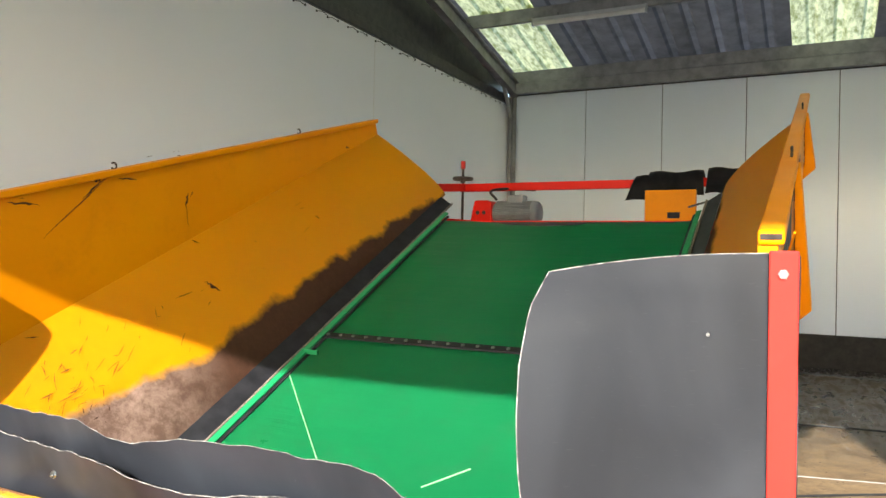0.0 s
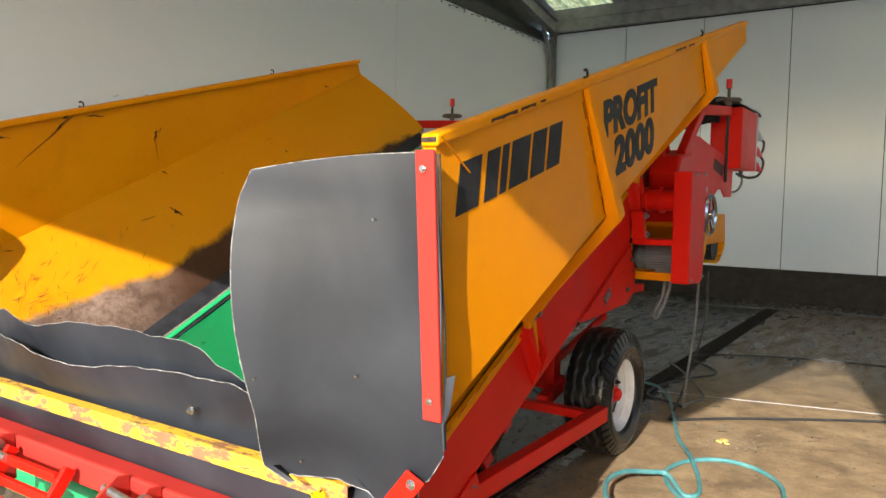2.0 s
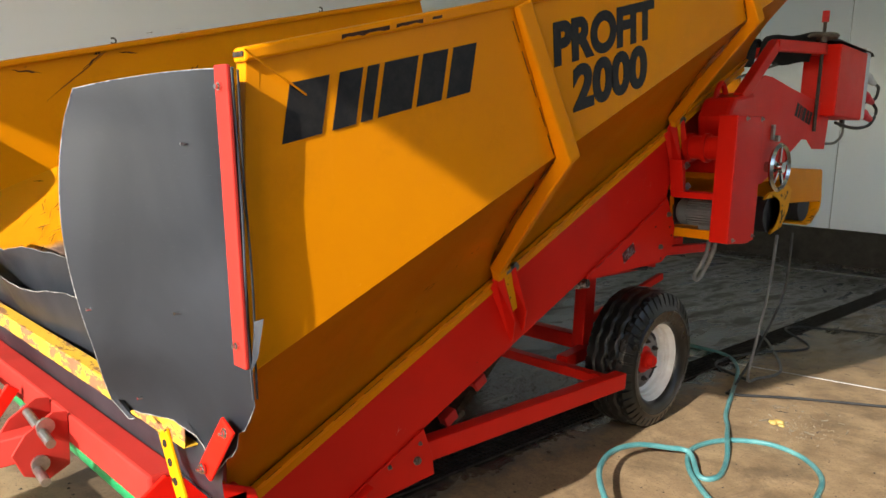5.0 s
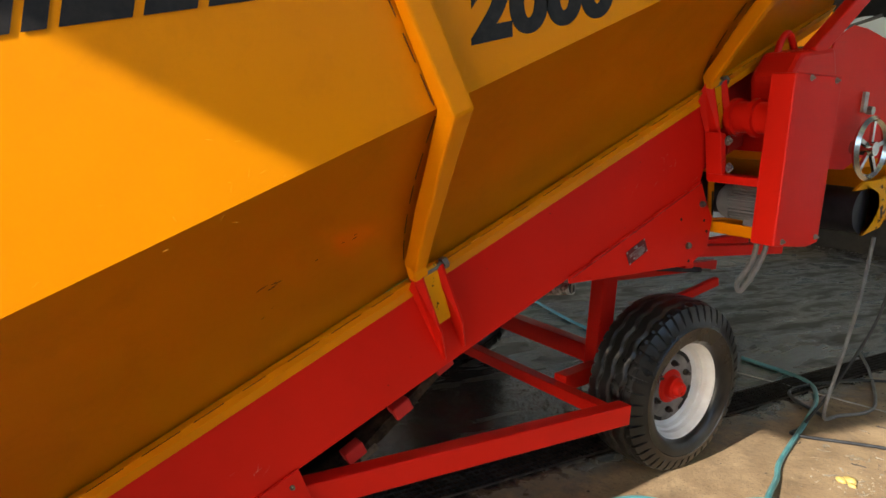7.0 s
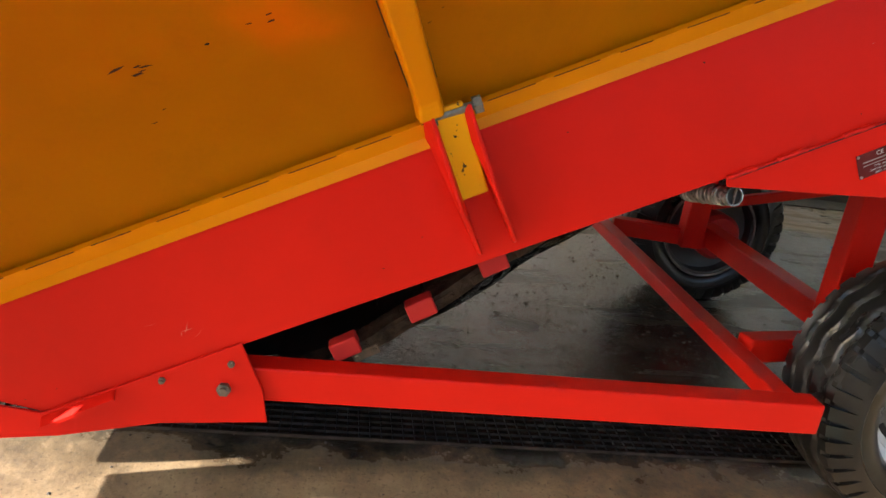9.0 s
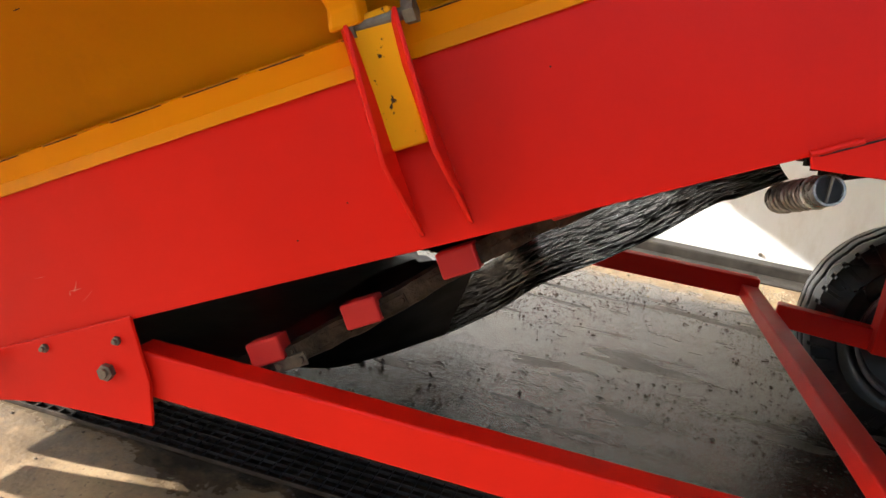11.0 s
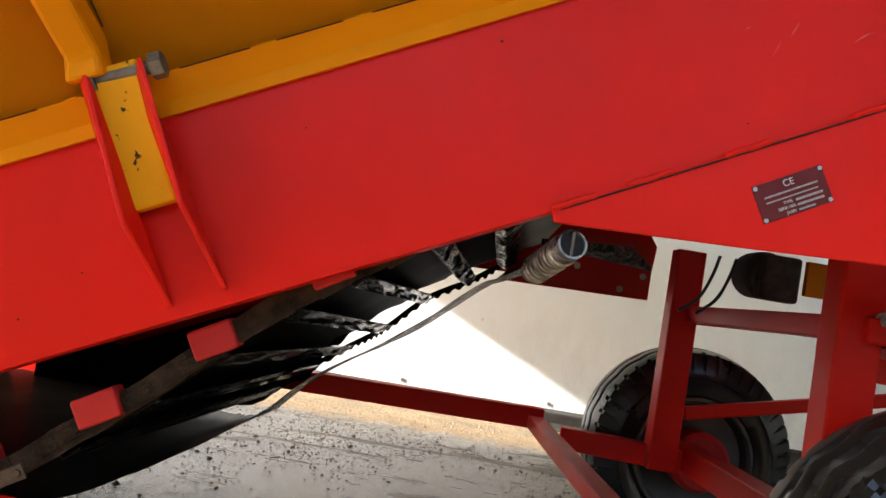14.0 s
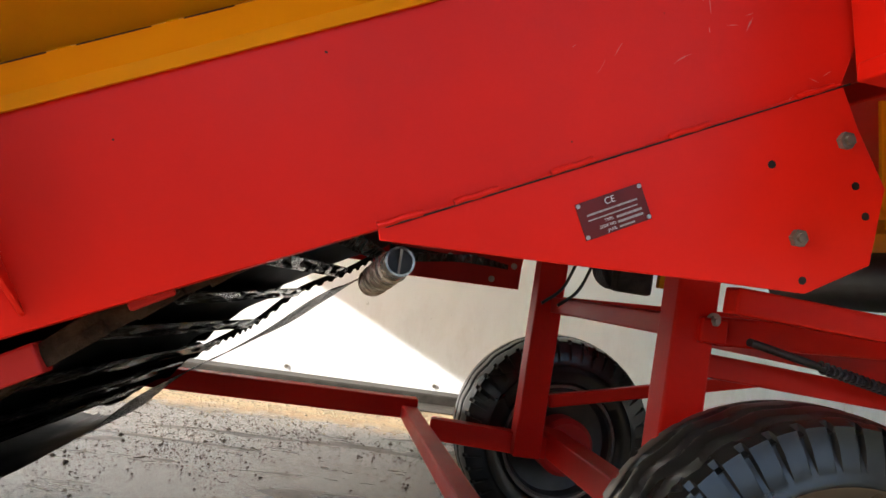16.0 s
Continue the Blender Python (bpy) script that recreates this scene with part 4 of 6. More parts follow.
dots = bm_new()
rnd = random.Random(31)
for _ in range(12):
    y = rnd.uniform(-2.1, 0.2)
    z = rnd.uniform(z_low(y) + 0.02, z_belt(y) - 0.03)
    r = rnd.uniform(0.0007, 0.0022)
    dots.faces.new([dots.verts.new((0.0006 if y < -0.75 else 0.0098, y + r * (1 + 0.5 * rnd.random()) * math.cos(k * 1.047), z + r * math.sin(k * 1.047))) for k in range(6)])
tagged(part("dirt_spot", dots, GOUGE, hopper, "tiny dark dirt spots on the red plate"), kind="stuff")
pale = bm_new()
for y, z, n in ((-0.30, 1.22, 7), (-0.16, 1.16, 6), (-0.45, 1.15, 4), (-1.75, 0.44, 5), (-1.25, 0.80, 3)):
    gouges(pale, lambda p, q: Vector((0.0007, y + p * 0.1, z + q * 0.06)), n * 3, n, 0.32, 1.2)
tagged(part("scuff_mark", pale, SCUFF_RED, hopper, "thin pale scratches in the red enamel"), kind="stuff")
pale = bm_new()
for y, z, n in ((-2.0, 1.25, 5), (-1.95, 1.2, 6), (-1.0, 1.75, 4), (-2.2, 1.12, 4), (-1.2, 1.62, 3)):
    gouges(pale, lambda p, q: Vector((XP + 0.0006, y + p * 0.12, z + q * 0.08)), n * 3 + 1, n, 0.14, 0.5, 0.8)
tagged(part("scuff_mark", pale, SCUFF_YELLOW, hopper, "thin pale scratches in the yellow enamel"), kind="stuff")
near = bm_new()
for y, u, n, size in ((-1.80, 0.50, 5, 0.03), (-1.655, 0.52, 4, 0.026), (-1.78, 0.34, 2, 0.012), (-1.35, 0.35, 2, 0.008)):
    gouges(near, lambda p, q: Vector((XP * (u + q * 0.03) ** BELLY + 0.006, y + p * 0.06, z_weld(y + p * 0.06) * (1 - u - q * 0.03) + z_fold(y + p * 0.06) * (u + q * 0.03) - 0.005)), n * 5, n, size * 14, 0.4, 11.0)
tagged(part("paint_gouge", near, GOUGE, hopper, "small rusty dents in the yellow enamel"), kind="stuff")
# Painted marks on the near panel: a maker's mark as plain slanted blocks, and the model words.
S = math.atan(0.275)
def on_panel(y, z, slope=S):
    return Matrix.Translation((XP + 0.0012, y, z)) @ Matrix(((0, 0, 1, 0), (math.cos(slope), -math.sin(slope), 0, 0), (math.sin(slope), math.cos(slope), 0, 0), (0, 0, 0, 1)))


def block(m, x, w, h, lean=0.22):
    bm = bm_new()
    lo = [bm.verts.new(m @ Vector(p)) for p in ((x, 0, 0), (x + w, 0, 0), (x + w + lean * h, h, 0), (x + lean * h, h, 0))]
    hi = [bm.verts.new(v.co + Vector((0.0012, 0, 0))) for v in lo]
    bm.faces.new(lo[::-1])
    bm.faces.new(hi)
    for i in range(4):
        bm.faces.new((lo[i], lo[(i + 1) % 4], hi[(i + 1) % 4], hi[i]))
    return bm


M1 = on_panel(-2.505, 1.366, math.atan(0.27))
for x, w, h in ((0.0, 0.100, 0.114), (0.128, 0.064, 0.114), (0.206, 0.034, 0.114), (0.256, 0.104, 0.114), (0.376, 0.084, 0.114), (0.478, 0.084, 0.114)):
    part("painted_mark", block(M1, x, w, h, 0.42), INK, hopper, "plain black slanted block")
def islands(bm):
    """The loose pieces of a mesh, each as a mesh of its own."""
    bmesh.ops.remove_doubles(bm, verts=bm.verts, dist=0.00005)
    left = set(bm.verts)
    while left:
        seen, todo = set(), [left.pop()]
        while todo:
            v = todo.pop()
            seen.add(v)
            for e in v.link_edges:
                w = e.other_vert(v)
                if w in left:
                    left.discard(w)
                    todo.append(w)
        one, at = bm_new(), {}
        for v in seen:
            at[v] = one.verts.new(v.co)
        for f in {f for v in seen for f in v.link_faces}:
            one.faces.new([at[v] for v in f.verts])
        yield one
    bm.free()


for word, size, y, z, wide in (("PROFIT", 0.152, -1.625, 1.614, 1.10), ("2000", 0.168, -1.515, 1.497, 1.22)):
    for one in islands(lettering(word, size, on_panel(y, z, math.atan(0.285)) @ Matrix.Diagonal((wide, 1, 1, 1)), 0.12, 0.008)):
        part("letter", one, INK, hopper, "black painted letter")

# Belt, skirts and rollers.
belt = bm_new()
NX = 24
xa, xb = XC - 0.83, XC + 0.83
loop = []
for y in np.linspace(-2.30, 0.33, 40):
    loop.append((y, z_belt(y) - 0.01))
ang = math.atan(0.504)
cy, cz, rr = 0.33 + 0.085 * math.sin(ang), z_belt(0.33) - 0.01 - 0.085 * math.cos(ang), 0.085
for a in np.linspace(math.pi / 2 + ang, -math.pi / 2 + ang, 10)[1:]:
    loop.append((cy + rr * math.cos(a), cz + rr * math.sin(a)))
rows = []
for i, (y, z) in enumerate(loop):
    row = []
    for j in range(NX + 1):
        u = j / NX
        dip = -0.012 * math.sin(math.pi * u) + 0.004 * math.sin(i * 0.8 + j * 0.5)
        row.append(belt.verts.new((xa + (xb - xa) * u, y, z + dip)))
    rows.append(row)
for A, B in zip(rows, rows[1:]):
    for j in range(NX):
        belt.faces.new((A[j], A[j + 1], B[j + 1], B[j]))
bmesh.ops.solidify(belt, geom=belt.faces[:], thickness=0.006)
part("belt", belt, BELT, hopper, "green ribbed conveyor belt", smooth=50)
# Separate dark sheet that hides the green underside of the belt.
lining = bm_new()
rows = [[lining.verts.new((xa + 0.01 + (xb - xa - 0.02) * j / 8, y, z_belt(y) - 0.045)) for j in range(9)] for y in np.linspace(-2.28, 0.3, 12)]
for A, B in zip(rows, rows[1:]):
    for j in range(8):
        lining.faces.new((A[j], A[j + 1], B[j + 1], B[j]))
bmesh.ops.solidify(lining, geom=lining.faces[:], thickness=0.003)
part("belt_under_sheet", lining, WETBELT, hopper, "dark sheet under the belt")
joint = bm_new()
yj = -0.94
box(joint, xa + 0.02, xb - 0.02, yj - 0.018, yj + 0.018, -0.002, 0.006, Matrix.Identity(4))
for v in joint.verts:
    v.co.z += z_belt(v.co.y) - 0.004
belt_joint = part("belt_joint", joint, SKIRT, hopper, "dark belt joint with bright rivets")
for x in np.arange(xa + 0.05, xb, 0.075):
    part("rivet", cyl(bm_new(), (x, yj, z_belt(yj) + 0.001), (x, yj - 0.002, z_belt(yj) + 0.007), 0.009, 10), ZINC, belt_joint)


for (x0, y0), (x1, y1) in (((-1.724, -1.221), (-1.183, -1.705)), ((-0.739, -1.712), (-0.60, -1.60))):
    part("belt_scratch", sweep(bm_new(), [(x0 + (x1 - x0) * t, y0 + (y1 - y0) * t, z_belt(y0 + (y1 - y0) * t) - 0.0065 - 0.011 * math.sin(math.pi * (x0 + (x1 - x0) * t - xa) / (xb - xa))) for t in np.linspace(0, 1, 16)], 0.0035, 6), HOSE_PALE, hopper, "pale scratch across the belt")


def skirt():
    bm = bm_new()
    y0, y1 = -2.42, 0.55
    slab(bm, [(-0.002, y0, z_weld(y0) + 0.012), (-0.002, y1, z_weld(y1) + 0.012), (-0.088, y1, z_belt(y1) + 0.004), (-0.088, y0, z_belt(y0) + 0.004)], 0.006, (0.3, 0, 1))
    return bm


def skirt_edge():
    return sweep(bm_new(), [(-0.088, y, z_belt(y) + 0.014 + 0.002 * math.sin(y * 14)) for y in np.linspace(-2.42, 0.55, 60)], 0.0065, 8)


def green_edge():
    bm = bm_new()
    y0, y1 = -2.4, 0.42
    slab(bm, [(-0.098, y0, z_belt(y0) + 0.012), (-0.098, y1, z_belt(y1) + 0.012), (-0.128, y1, z_belt(y1) + 0.004), (-0.128, y0, z_belt(y0) + 0.004)], 0.008, (0, 0, 1))
    return bm


both("skirt", skirt, SKIRT, "black rubber skirt beside the belt")
both("skirt_edge", skirt_edge, CORD, "pale worn edge strip")
# A black strip stands for the shade between guide and belt.
def guide_gap_shade():
    y0, y1 = -2.4, 0.40
    return slab(bm_new(), [(-0.129, y0, z_belt(y0) - 0.003), (-0.129, y1, z_belt(y1) - 0.003), (-0.143, y1, z_belt(y1) - 0.007), (-0.143, y0, z_belt(y0) - 0.007)], 0.005, (0, 0, 1))


both("guide_gap_shade", guide_gap_shade, SKIRT, "black strip for the shaded gap beside the belt")
both("belt_guide", green_edge, BELT, "green belt edge guide", 0.003)
for x, y in ((xa + 0.1, -1.1), (xb - 0.1, -1.1)):
    part("belt_clip", box(bm_new(), x - 0.1, x + 0.0, y, y + 0.012, z_belt(y) + 0.0, z_belt(y) + 0.022), BELT, hopper)
part("head_roller", cyl(bm_new(), (xa - 0.03, cy, cz), (xb + 0.03, cy, cz), 0.078, 28), DARK_STEEL, hopper, smooth=40)
part("nose_roller", cyl(bm_new(), (xa, -2.36, 0.28), (xb, -2.36, 0.28), 0.1, 32), BELT, hopper, "green belt round the nose roller", smooth=40)

# Underside: sagging return belt with slats, drive chain strips with red blocks, return roller.
under = bm_new()
NEAR = [(-2.36, 0.19), (-1.9, 0.235), (-1.46, 0.297), (-1.30, 0.366), (-1.20, 0.43), (-1.11, 0.50), (-1.04, 0.567), (-0.90, 0.668), (-0.80, 0.757), (-0.767, 0.776), (-0.70, 0.82)]
FAR = [(-2.36, 0.20), (-1.9, 0.20), (-1.55, 0.17), (-1.45, 0.17), (-1.40, 0.18), (-1.335, 0.215), (-1.187, 0.37), (-0.88, 0.580), (-0.66, 0.772), (-0.587, 0.817), (-0.48, 0.87)]
near_line, far_line = (curve_points([(0, y, z) for y, z in ks], 14) for ks in (NEAR, FAR))
rows = []
for i, (p, q) in enumerate(zip(near_line, far_line)):
    torn = 0.05 * noise.noise(Vector((p.y * 38, 0, 0))) + 0.03 * noise.noise(Vector((p.y * 90, 5, 0)))
    row = []
    for j in range(15):
        u = j / 14
        w = 0.004 * noise.noise(Vector((p.y * 14, u * 6, 2)))
        row.append(under.verts.new((-0.25 - 1.58 * u - torn * u ** 6, p.y + (q.y - p.y) * u, p.z + (q.z - p.z) * u + w)))
    rows.append(row)
for A, B in zip(rows, rows[1:]):
    for j in range(14):
        under.faces.new((A[j], A[j + 1], B[j + 1], B[j])).material_index = 0 if A[0].co.y > -1.2 else 1
bmesh.ops.solidify(under, geom=under.faces[:], thickness=0.011)
part("return_belt", under, [WETSTRIP, WETBELT], hopper, "wet black return belt with a torn muddy edge", smooth=50)


def cross_slat(near, far):
    """A bent steel slat across the chains, its flanges opening towards the far side."""
    bm = bm_new()
    (ya, za), (yb, zb) = near, far
    ends = []
    for x, y, z, g in ((-0.13, ya, za, 0.6), (-1.70, yb, zb, 1.0)):
        prof = [(-0.030, 0.026), (0.0, 0.0), (0.034, 0.020), (0.036, 0.014), (0.0, -0.008), (-0.034, 0.021)]
        ends.append([bm.verts.new((x, y + a * g, z + b * g + 0.3 * a * g)) for a, b in prof])
    A, B = ends
    bm.faces.new(A)
    bm.faces.new(B[::-1])
    for i in range(6):
        bm.faces.new((A[i], B[i], B[(i + 1) % 6], A[(i + 1) % 6]))
    return bm


for near_end, far_end in (((-1.36, 0.41), (-1.35, 0.29)), ((-1.27, 0.49), (-1.24, 0.38)), ((-1.18, 0.575), (-1.13, 0.468)), ((-1.09, 0.66), (-1.01, 0.562)), ((-0.99, 0.725), (-0.87, 0.692)), ((-0.88, 0.80), (-0.735, 0.785)), ((-0.78, 0.845), (-0.60, 0.862))):
    part("cross_slat", cross_slat(near_end, far_end), WETSTEEL, hopper, "wet dark bent steel slat")


def toothed_strip():
    """The far chain edge with its row of short teeth."""
    line = curve_points([(0, y, z) for y, z in ((-1.40, 0.235), (-1.167, 0.429), (-1.055, 0.512), (-0.981, 0.568), (-0.858, 0.692), (-0.716, 0.779), (-0.615, 0.853))], 16)
    low, high = [], []
    for i, p in enumerate(line):
        bite = (0.0, 0.010, 0.011, 0.002)[i % 4] if p.y > -1.28 else 0.004
        low.append((p.y + 0.002, p.z + 0.012 * noise.noise(p * 30) * 0.4 - 0.002 + bite))
        high.append((p.y - 0.008, p.z + 0.024))
    bm = prism(bm_new(), low + high[::-1], -1.745, -1.735)
    bmesh.ops.triangulate(bm, faces=[q for q in bm.faces if len(q.verts) > 4])
    return bm


web = bm_new()
web_near = curve_points([(0, y, z) for y, z in ((-1.6, 0.25), (-1.36, 0.41), (-1.27, 0.49), (-1.18, 0.575), (-1.09, 0.66), (-0.99, 0.725), (-0.88, 0.80), (-0.78, 0.845), (-0.66, 0.90))], 8)
web_far = curve_points([(0, y, z) for y, z in ((-1.6, 0.22), (-1.35, 0.29), (-1.24, 0.38), (-1.13, 0.468), (-1.01, 0.562), (-0.87, 0.692), (-0.735, 0.785), (-0.60, 0.862), (-0.5, 0.92))], 8)
rows = []
for i, (p, q) in enumerate(zip(web_near, web_far)):
    reach = 0.74 + 0.16 * noise.noise(Vector((p.y * 23, 3, 1)))
    rows.append([web.verts.new((-0.12 - 1.58 * u, p.y + (q.y - p.y) * u, p.z + (q.z - p.z) * u + 0.024)) for u in (reach * j / 8 for j in range(9))])
for A, B in zip(rows, rows[1:]):
    for j in range(8):
        web.faces.new((A[j], A[j + 1], B[j + 1], B[j]))
bmesh.ops.solidify(web, geom=web.faces[:], thickness=0.004)
part("belt_web", web, WETBELT, hopper, "black belt between the slats, torn along its edge", smooth=50)
part("toothed_strip", toothed_strip(), WETBELT, hopper, "black belt edge with short torn teeth")


def chain_strip():
    ks = [(-1.75, 0.22), (-1.5, 0.325), (-1.346, 0.44), (-1.233, 0.535), (-1.119, 0.642), (-1.0, 0.735), (-0.85, 0.83)]
    bm = bm_new()
    P = curve_points([(-0.105, y, z) for y, z in ks], 8)
    A = []
    for p in P:
        A.append([bm.verts.new(p + Vector(d)) for d in ((-0.03, 0, -0.012), (0.03, 0, -0.014 + 0.004 * noise.noise(p * 30)), (0.034, 0, 0.010 + 0.003 * noise.noise(p * 41)), (0.03, 0, 0.030 + 0.004 * noise.noise(p * 25)), (-0.03, 0, 0.034))])
    for a, b in zip(A, A[1:]):
        for i in range(5):
            bm.faces.new((a[i], a[(i + 1) % 5], b[(i + 1) % 5], b[i]))
    bm.faces.new(A[0])
    bm.faces.new(A[-1][::-1])
    return bm


both("belt_edge_strip", chain_strip, MUD, "muddy brown edge strip of the belt", smooth=30)
for y, z in ((-1.452, 0.400), (-1.301, 0.505), (-1.163, 0.622), (-1.02, 0.745), (-1.60, 0.32)):
    def blk():
        m = Matrix.Translation((-0.078, y, z - 0.004)) @ Matrix.Rotation(radians(30), 4, "X")
        return box(bm_new(), -0.02, 0.02, -0.031, 0.031, -0.021, 0.021, m)
    both("support_block", blk, RED_DULL, "red support block", 0.004)
for k in range(9):
    y = -1.60 + 0.085 * k
    z = np.interp(y, [-1.75, -1.5, -1.346, -1.233, -1.119, -1.0, -0.85], [0.22, 0.325, 0.44, 0.53, 0.63, 0.72, 0.82]) - 0.002
    lm = Matrix.Translation((-0.073, y, z + 0.012)) @ Matrix.Rotation(radians(39), 4, "X")
    lk = box(bm_new(), 0, 0.004, -0.034, 0.034, -0.010, 0.010, lm)
    cyl(lk, lm @ Vector((0.003, 0.026, 0)), lm @ Vector((0.007, 0.026, 0)), 0.006, 8)
    part("chain_link", lk, MUD, hopper, "muddy brown chain link", 0.003)
link = bm_new()
LM = Matrix.Translation((-0.068, -1.407, 0.388)) @ Matrix.Rotation(radians(31), 4, "X")
box(link, 0, 0.005, -0.030, 0.030, -0.011, 0.011, LM)
for d in (-0.021, 0.021):
    cyl(link, LM @ Vector((0.004, d, 0)), LM @ Vector((0.009, d, 0)), 0.006, 10)
part("joining_link", link, simple("tan_steel_link", (0.13, 0.095, 0.06), (0.06, 0.042, 0.027), 0.6, 60, spec=0.2), hopper, "tan steel joining link", 0.003)
RA, RB = Vector((-0.012, -0.702, 0.828)), Vector((-0.34, -0.744, 0.757))
way = (RB - RA).normalized()
tube = bm_new()
lathe(tube, [(0.03, 0.0), (0.03, 0.0175), (0, 0.0175), (0, 0.0205), (0.17, 0.0205), (0.17, 0.0)], RA, way, 28)
part("return_roller", tube, ROLLER, hopper, "muddy wet steel return roller", smooth=40)
rings = bm_new()
for k in np.arange(0.03, 0.15, 0.013):
    r = 0.0205 + random.uniform(0.0, 0.003)
    lathe(rings, [(0, 0.0195), (0.003, r), (0.008, r), (0.011, 0.0195)], RA + way * (k + random.uniform(0, 0.005)), way, 16)
tagged(part("mud_ring", rings, ROLLER, hopper, "", smooth=30), kind="stuff")
# Black plug just inside the end carries the shade of the hollow roller.
part("roller_bore_shade", cyl(bm_new(), RA + way * 0.004, RA + way * 0.029, 0.0172, 20), INK, hopper, "black plug for the shaded bore")
part("roller_key", bar(bm_new(), RA + Vector((-0.001, 0, -0.0165)), RA + Vector((-0.001, 0, 0.0165)), 0.003, 0.006), OLD_ZINC, hopper)
for k in range(7):
    y = -0.66 + 0.03 * k
    part("scraper_bristle", bar(bm_new(), (-0.12 - 0.05 * k, -0.68, 0.838 + 0.004 * k), (-0.30 - 0.08 * k, y + 0.12, 0.862 + 0.002 * k), 0.004, 0.012), WETSTRIP, hopper, "wet black rubber shred")
apron = bm_new()
jag = [(-2.2, 0.18), (-1.44, 0.22), (-1.255, 0.34), (-1.167, 0.48), (-1.055, 0.61), (-0.981, 0.665), (-0.858, 0.765), (-0.716, 0.85), (-0.615, 0.92), (-0.5, 0.96)]


ax = 2 * XC + 0.10
for y0, y1 in zip(np.linspace(-2.2, -0.5, 140), np.linspace(-2.2, -0.5, 140)[1:]):
    edge_z = [wavy(jag, y) + 0.008 * noise.noise(Vector((y * 70, 0, 0))) + 0.004 * noise.noise(Vector((y * 25, 3, 0))) for y in (y0, y1)]
    tops = [max(0.36, z_low(y) + 0.06) for y in (y0, y1)]
    apron.faces.new([apron.verts.new(p) for p in ((ax, y0, edge_z[0]), (ax, y1, edge_z[1]), (ax, y1, tops[1]), (ax, y0, tops[0]))])
bmesh.ops.remove_doubles(apron, verts=apron.verts, dist=0.0002)
bmesh.ops.solidify(apron, geom=apron.faces[:], thickness=0.006)
part("rubber_apron", apron, WETBELT, hopper, "black rubber apron with a torn edge")
for x, y, z in ((-1.7745, -0.33, 0.92), (-1.7745, -0.16, 0.86), (-1.7745, -0.08, 0.92)):
    part("bolt", hexbolt(bm_new(), (x, y, z), (1, 0, 0), 0.008, 0.006), ZINC, hopper)
part("inner_cross_plate", prism(bm_new(), [(-0.62, 0.82), (-0.05, 0.835), (-0.05, 1.05), (-0.40, 1.05)], -1.79, -1.775), RED_DULL, hopper, "red inner plate")

gm = bm_new()
lathe(gm, [(0.0, 0.0), (0.0, 0.05), (0.02, 0.062), (0.09, 0.062), (0.10, 0.05), (0.16, 0.045), (0.16, 0.0)], (-1.28, 0.115, 0.945), (1, 0, 0), 28)
geared = part("geared_motor", gm, DARK_STEEL, hopper, "dark greasy geared motor under the frame", smooth=35)
for i in range(6):
    part("cooling_fin", lathe(bm_new(), [(0, 0.05), (0, 0.069), (0.005, 0.069), (0.005, 0.05)], (-1.255 + 0.014 * i, 0.10, 0.945), (1, 0, 0), 24), DARK_STEEL, geared)
part("gear_flange", box(bm_new(), -1.16, -1.10, 0.06, 0.17, 0.87, 1.0), GRIME, geared, bevel=0.01)
part("bracket_tab", box(bm_new(), -1.15, -1.13, 0.20, 0.26, 0.90, 1.0), YELLOW, geared, "yellow bracket tab", 0.003)
for dy in (0.0, 0.05):
    part("motor_lead", sweep(bm_new(), curve_points([(-1.2, -0.03 + dy, 0.98), (-1.2, -0.045 + dy, 0.92), (-1.2, -0.075 + dy, 0.85), (-1.2, -0.13 + dy, 0.80)], 6), 0.005, 6), BLACKCABLE, geared, "thin black motor lead", smooth=40)

# Chassis: outrigger frame, posts, axle, braces.
def tube_bar(name, p0, p1, w, h, mat=None, up=(0, 0, 1), label=""):
    return part(name, bar(bm_new(), p0, p1, w, h, up), mat or RED, hopper, label, 0.005)


for s in (0, 1):
    fx = (lambda x: x) if s == 0 else (lambda x: 2 * XC - x)
    tube_bar("outrigger", (fx(-0.035), -1.66, 0.33), (fx(-0.022), -0.36, 0.335), 0.06, 0.076, label="red square-tube outrigger")
    tube_bar("post", (fx(-0.45), -0.055, 0.30), (fx(-0.45), -0.055, 1.0), 0.07, 0.09, up=(0, 1, 0), label="red upright post")
    tube_bar("post_foot", (fx(-0.36), -0.36, 0.335), (fx(-0.44), 0.02, 0.335), 0.06, 0.07)
    tube_bar("stay", (fx(-0.45), 0.0, 0.486), (fx(-0.45), 0.75, 0.655), 0.03, 0.042)
    tube_bar("stay", (fx(-0.45), 0.0, 0.80), (fx(-0.45), 0.95, 0.86), 0.04, 0.06)
tube_bar("cross_tube", (-0.0, -0.39, 0.321), (2 * XC + 0.0, -0.39, 0.321), 0.06, 0.046, label="red cross tube")
tube_bar("axle", (-0.22, 0.05, 0.345), (2 * XC + 0.22, 0.05, 0.345), 0.08, 0.08, label="red square axle")
tube_bar("upper_cross_tube", (-0.40, -0.02, 0.80), (2 * XC + 0.40, -0.02, 0.80), 0.06, 0.05)
tube_bar("upper_cross_tube", (-0.40, 0.45, 0.78), (2 * XC + 0.40, 0.45, 0.78), 0.06, 0.07)
tube_bar("side_tube", (-0.30, -0.055, 0.862), (-0.30, 1.0, 0.835), 0.05, 0.05)
tube_bar("side_tube", (-0.48, 0.0, 0.728), (-0.66, 1.02, 0.683), 0.04, 0.05)
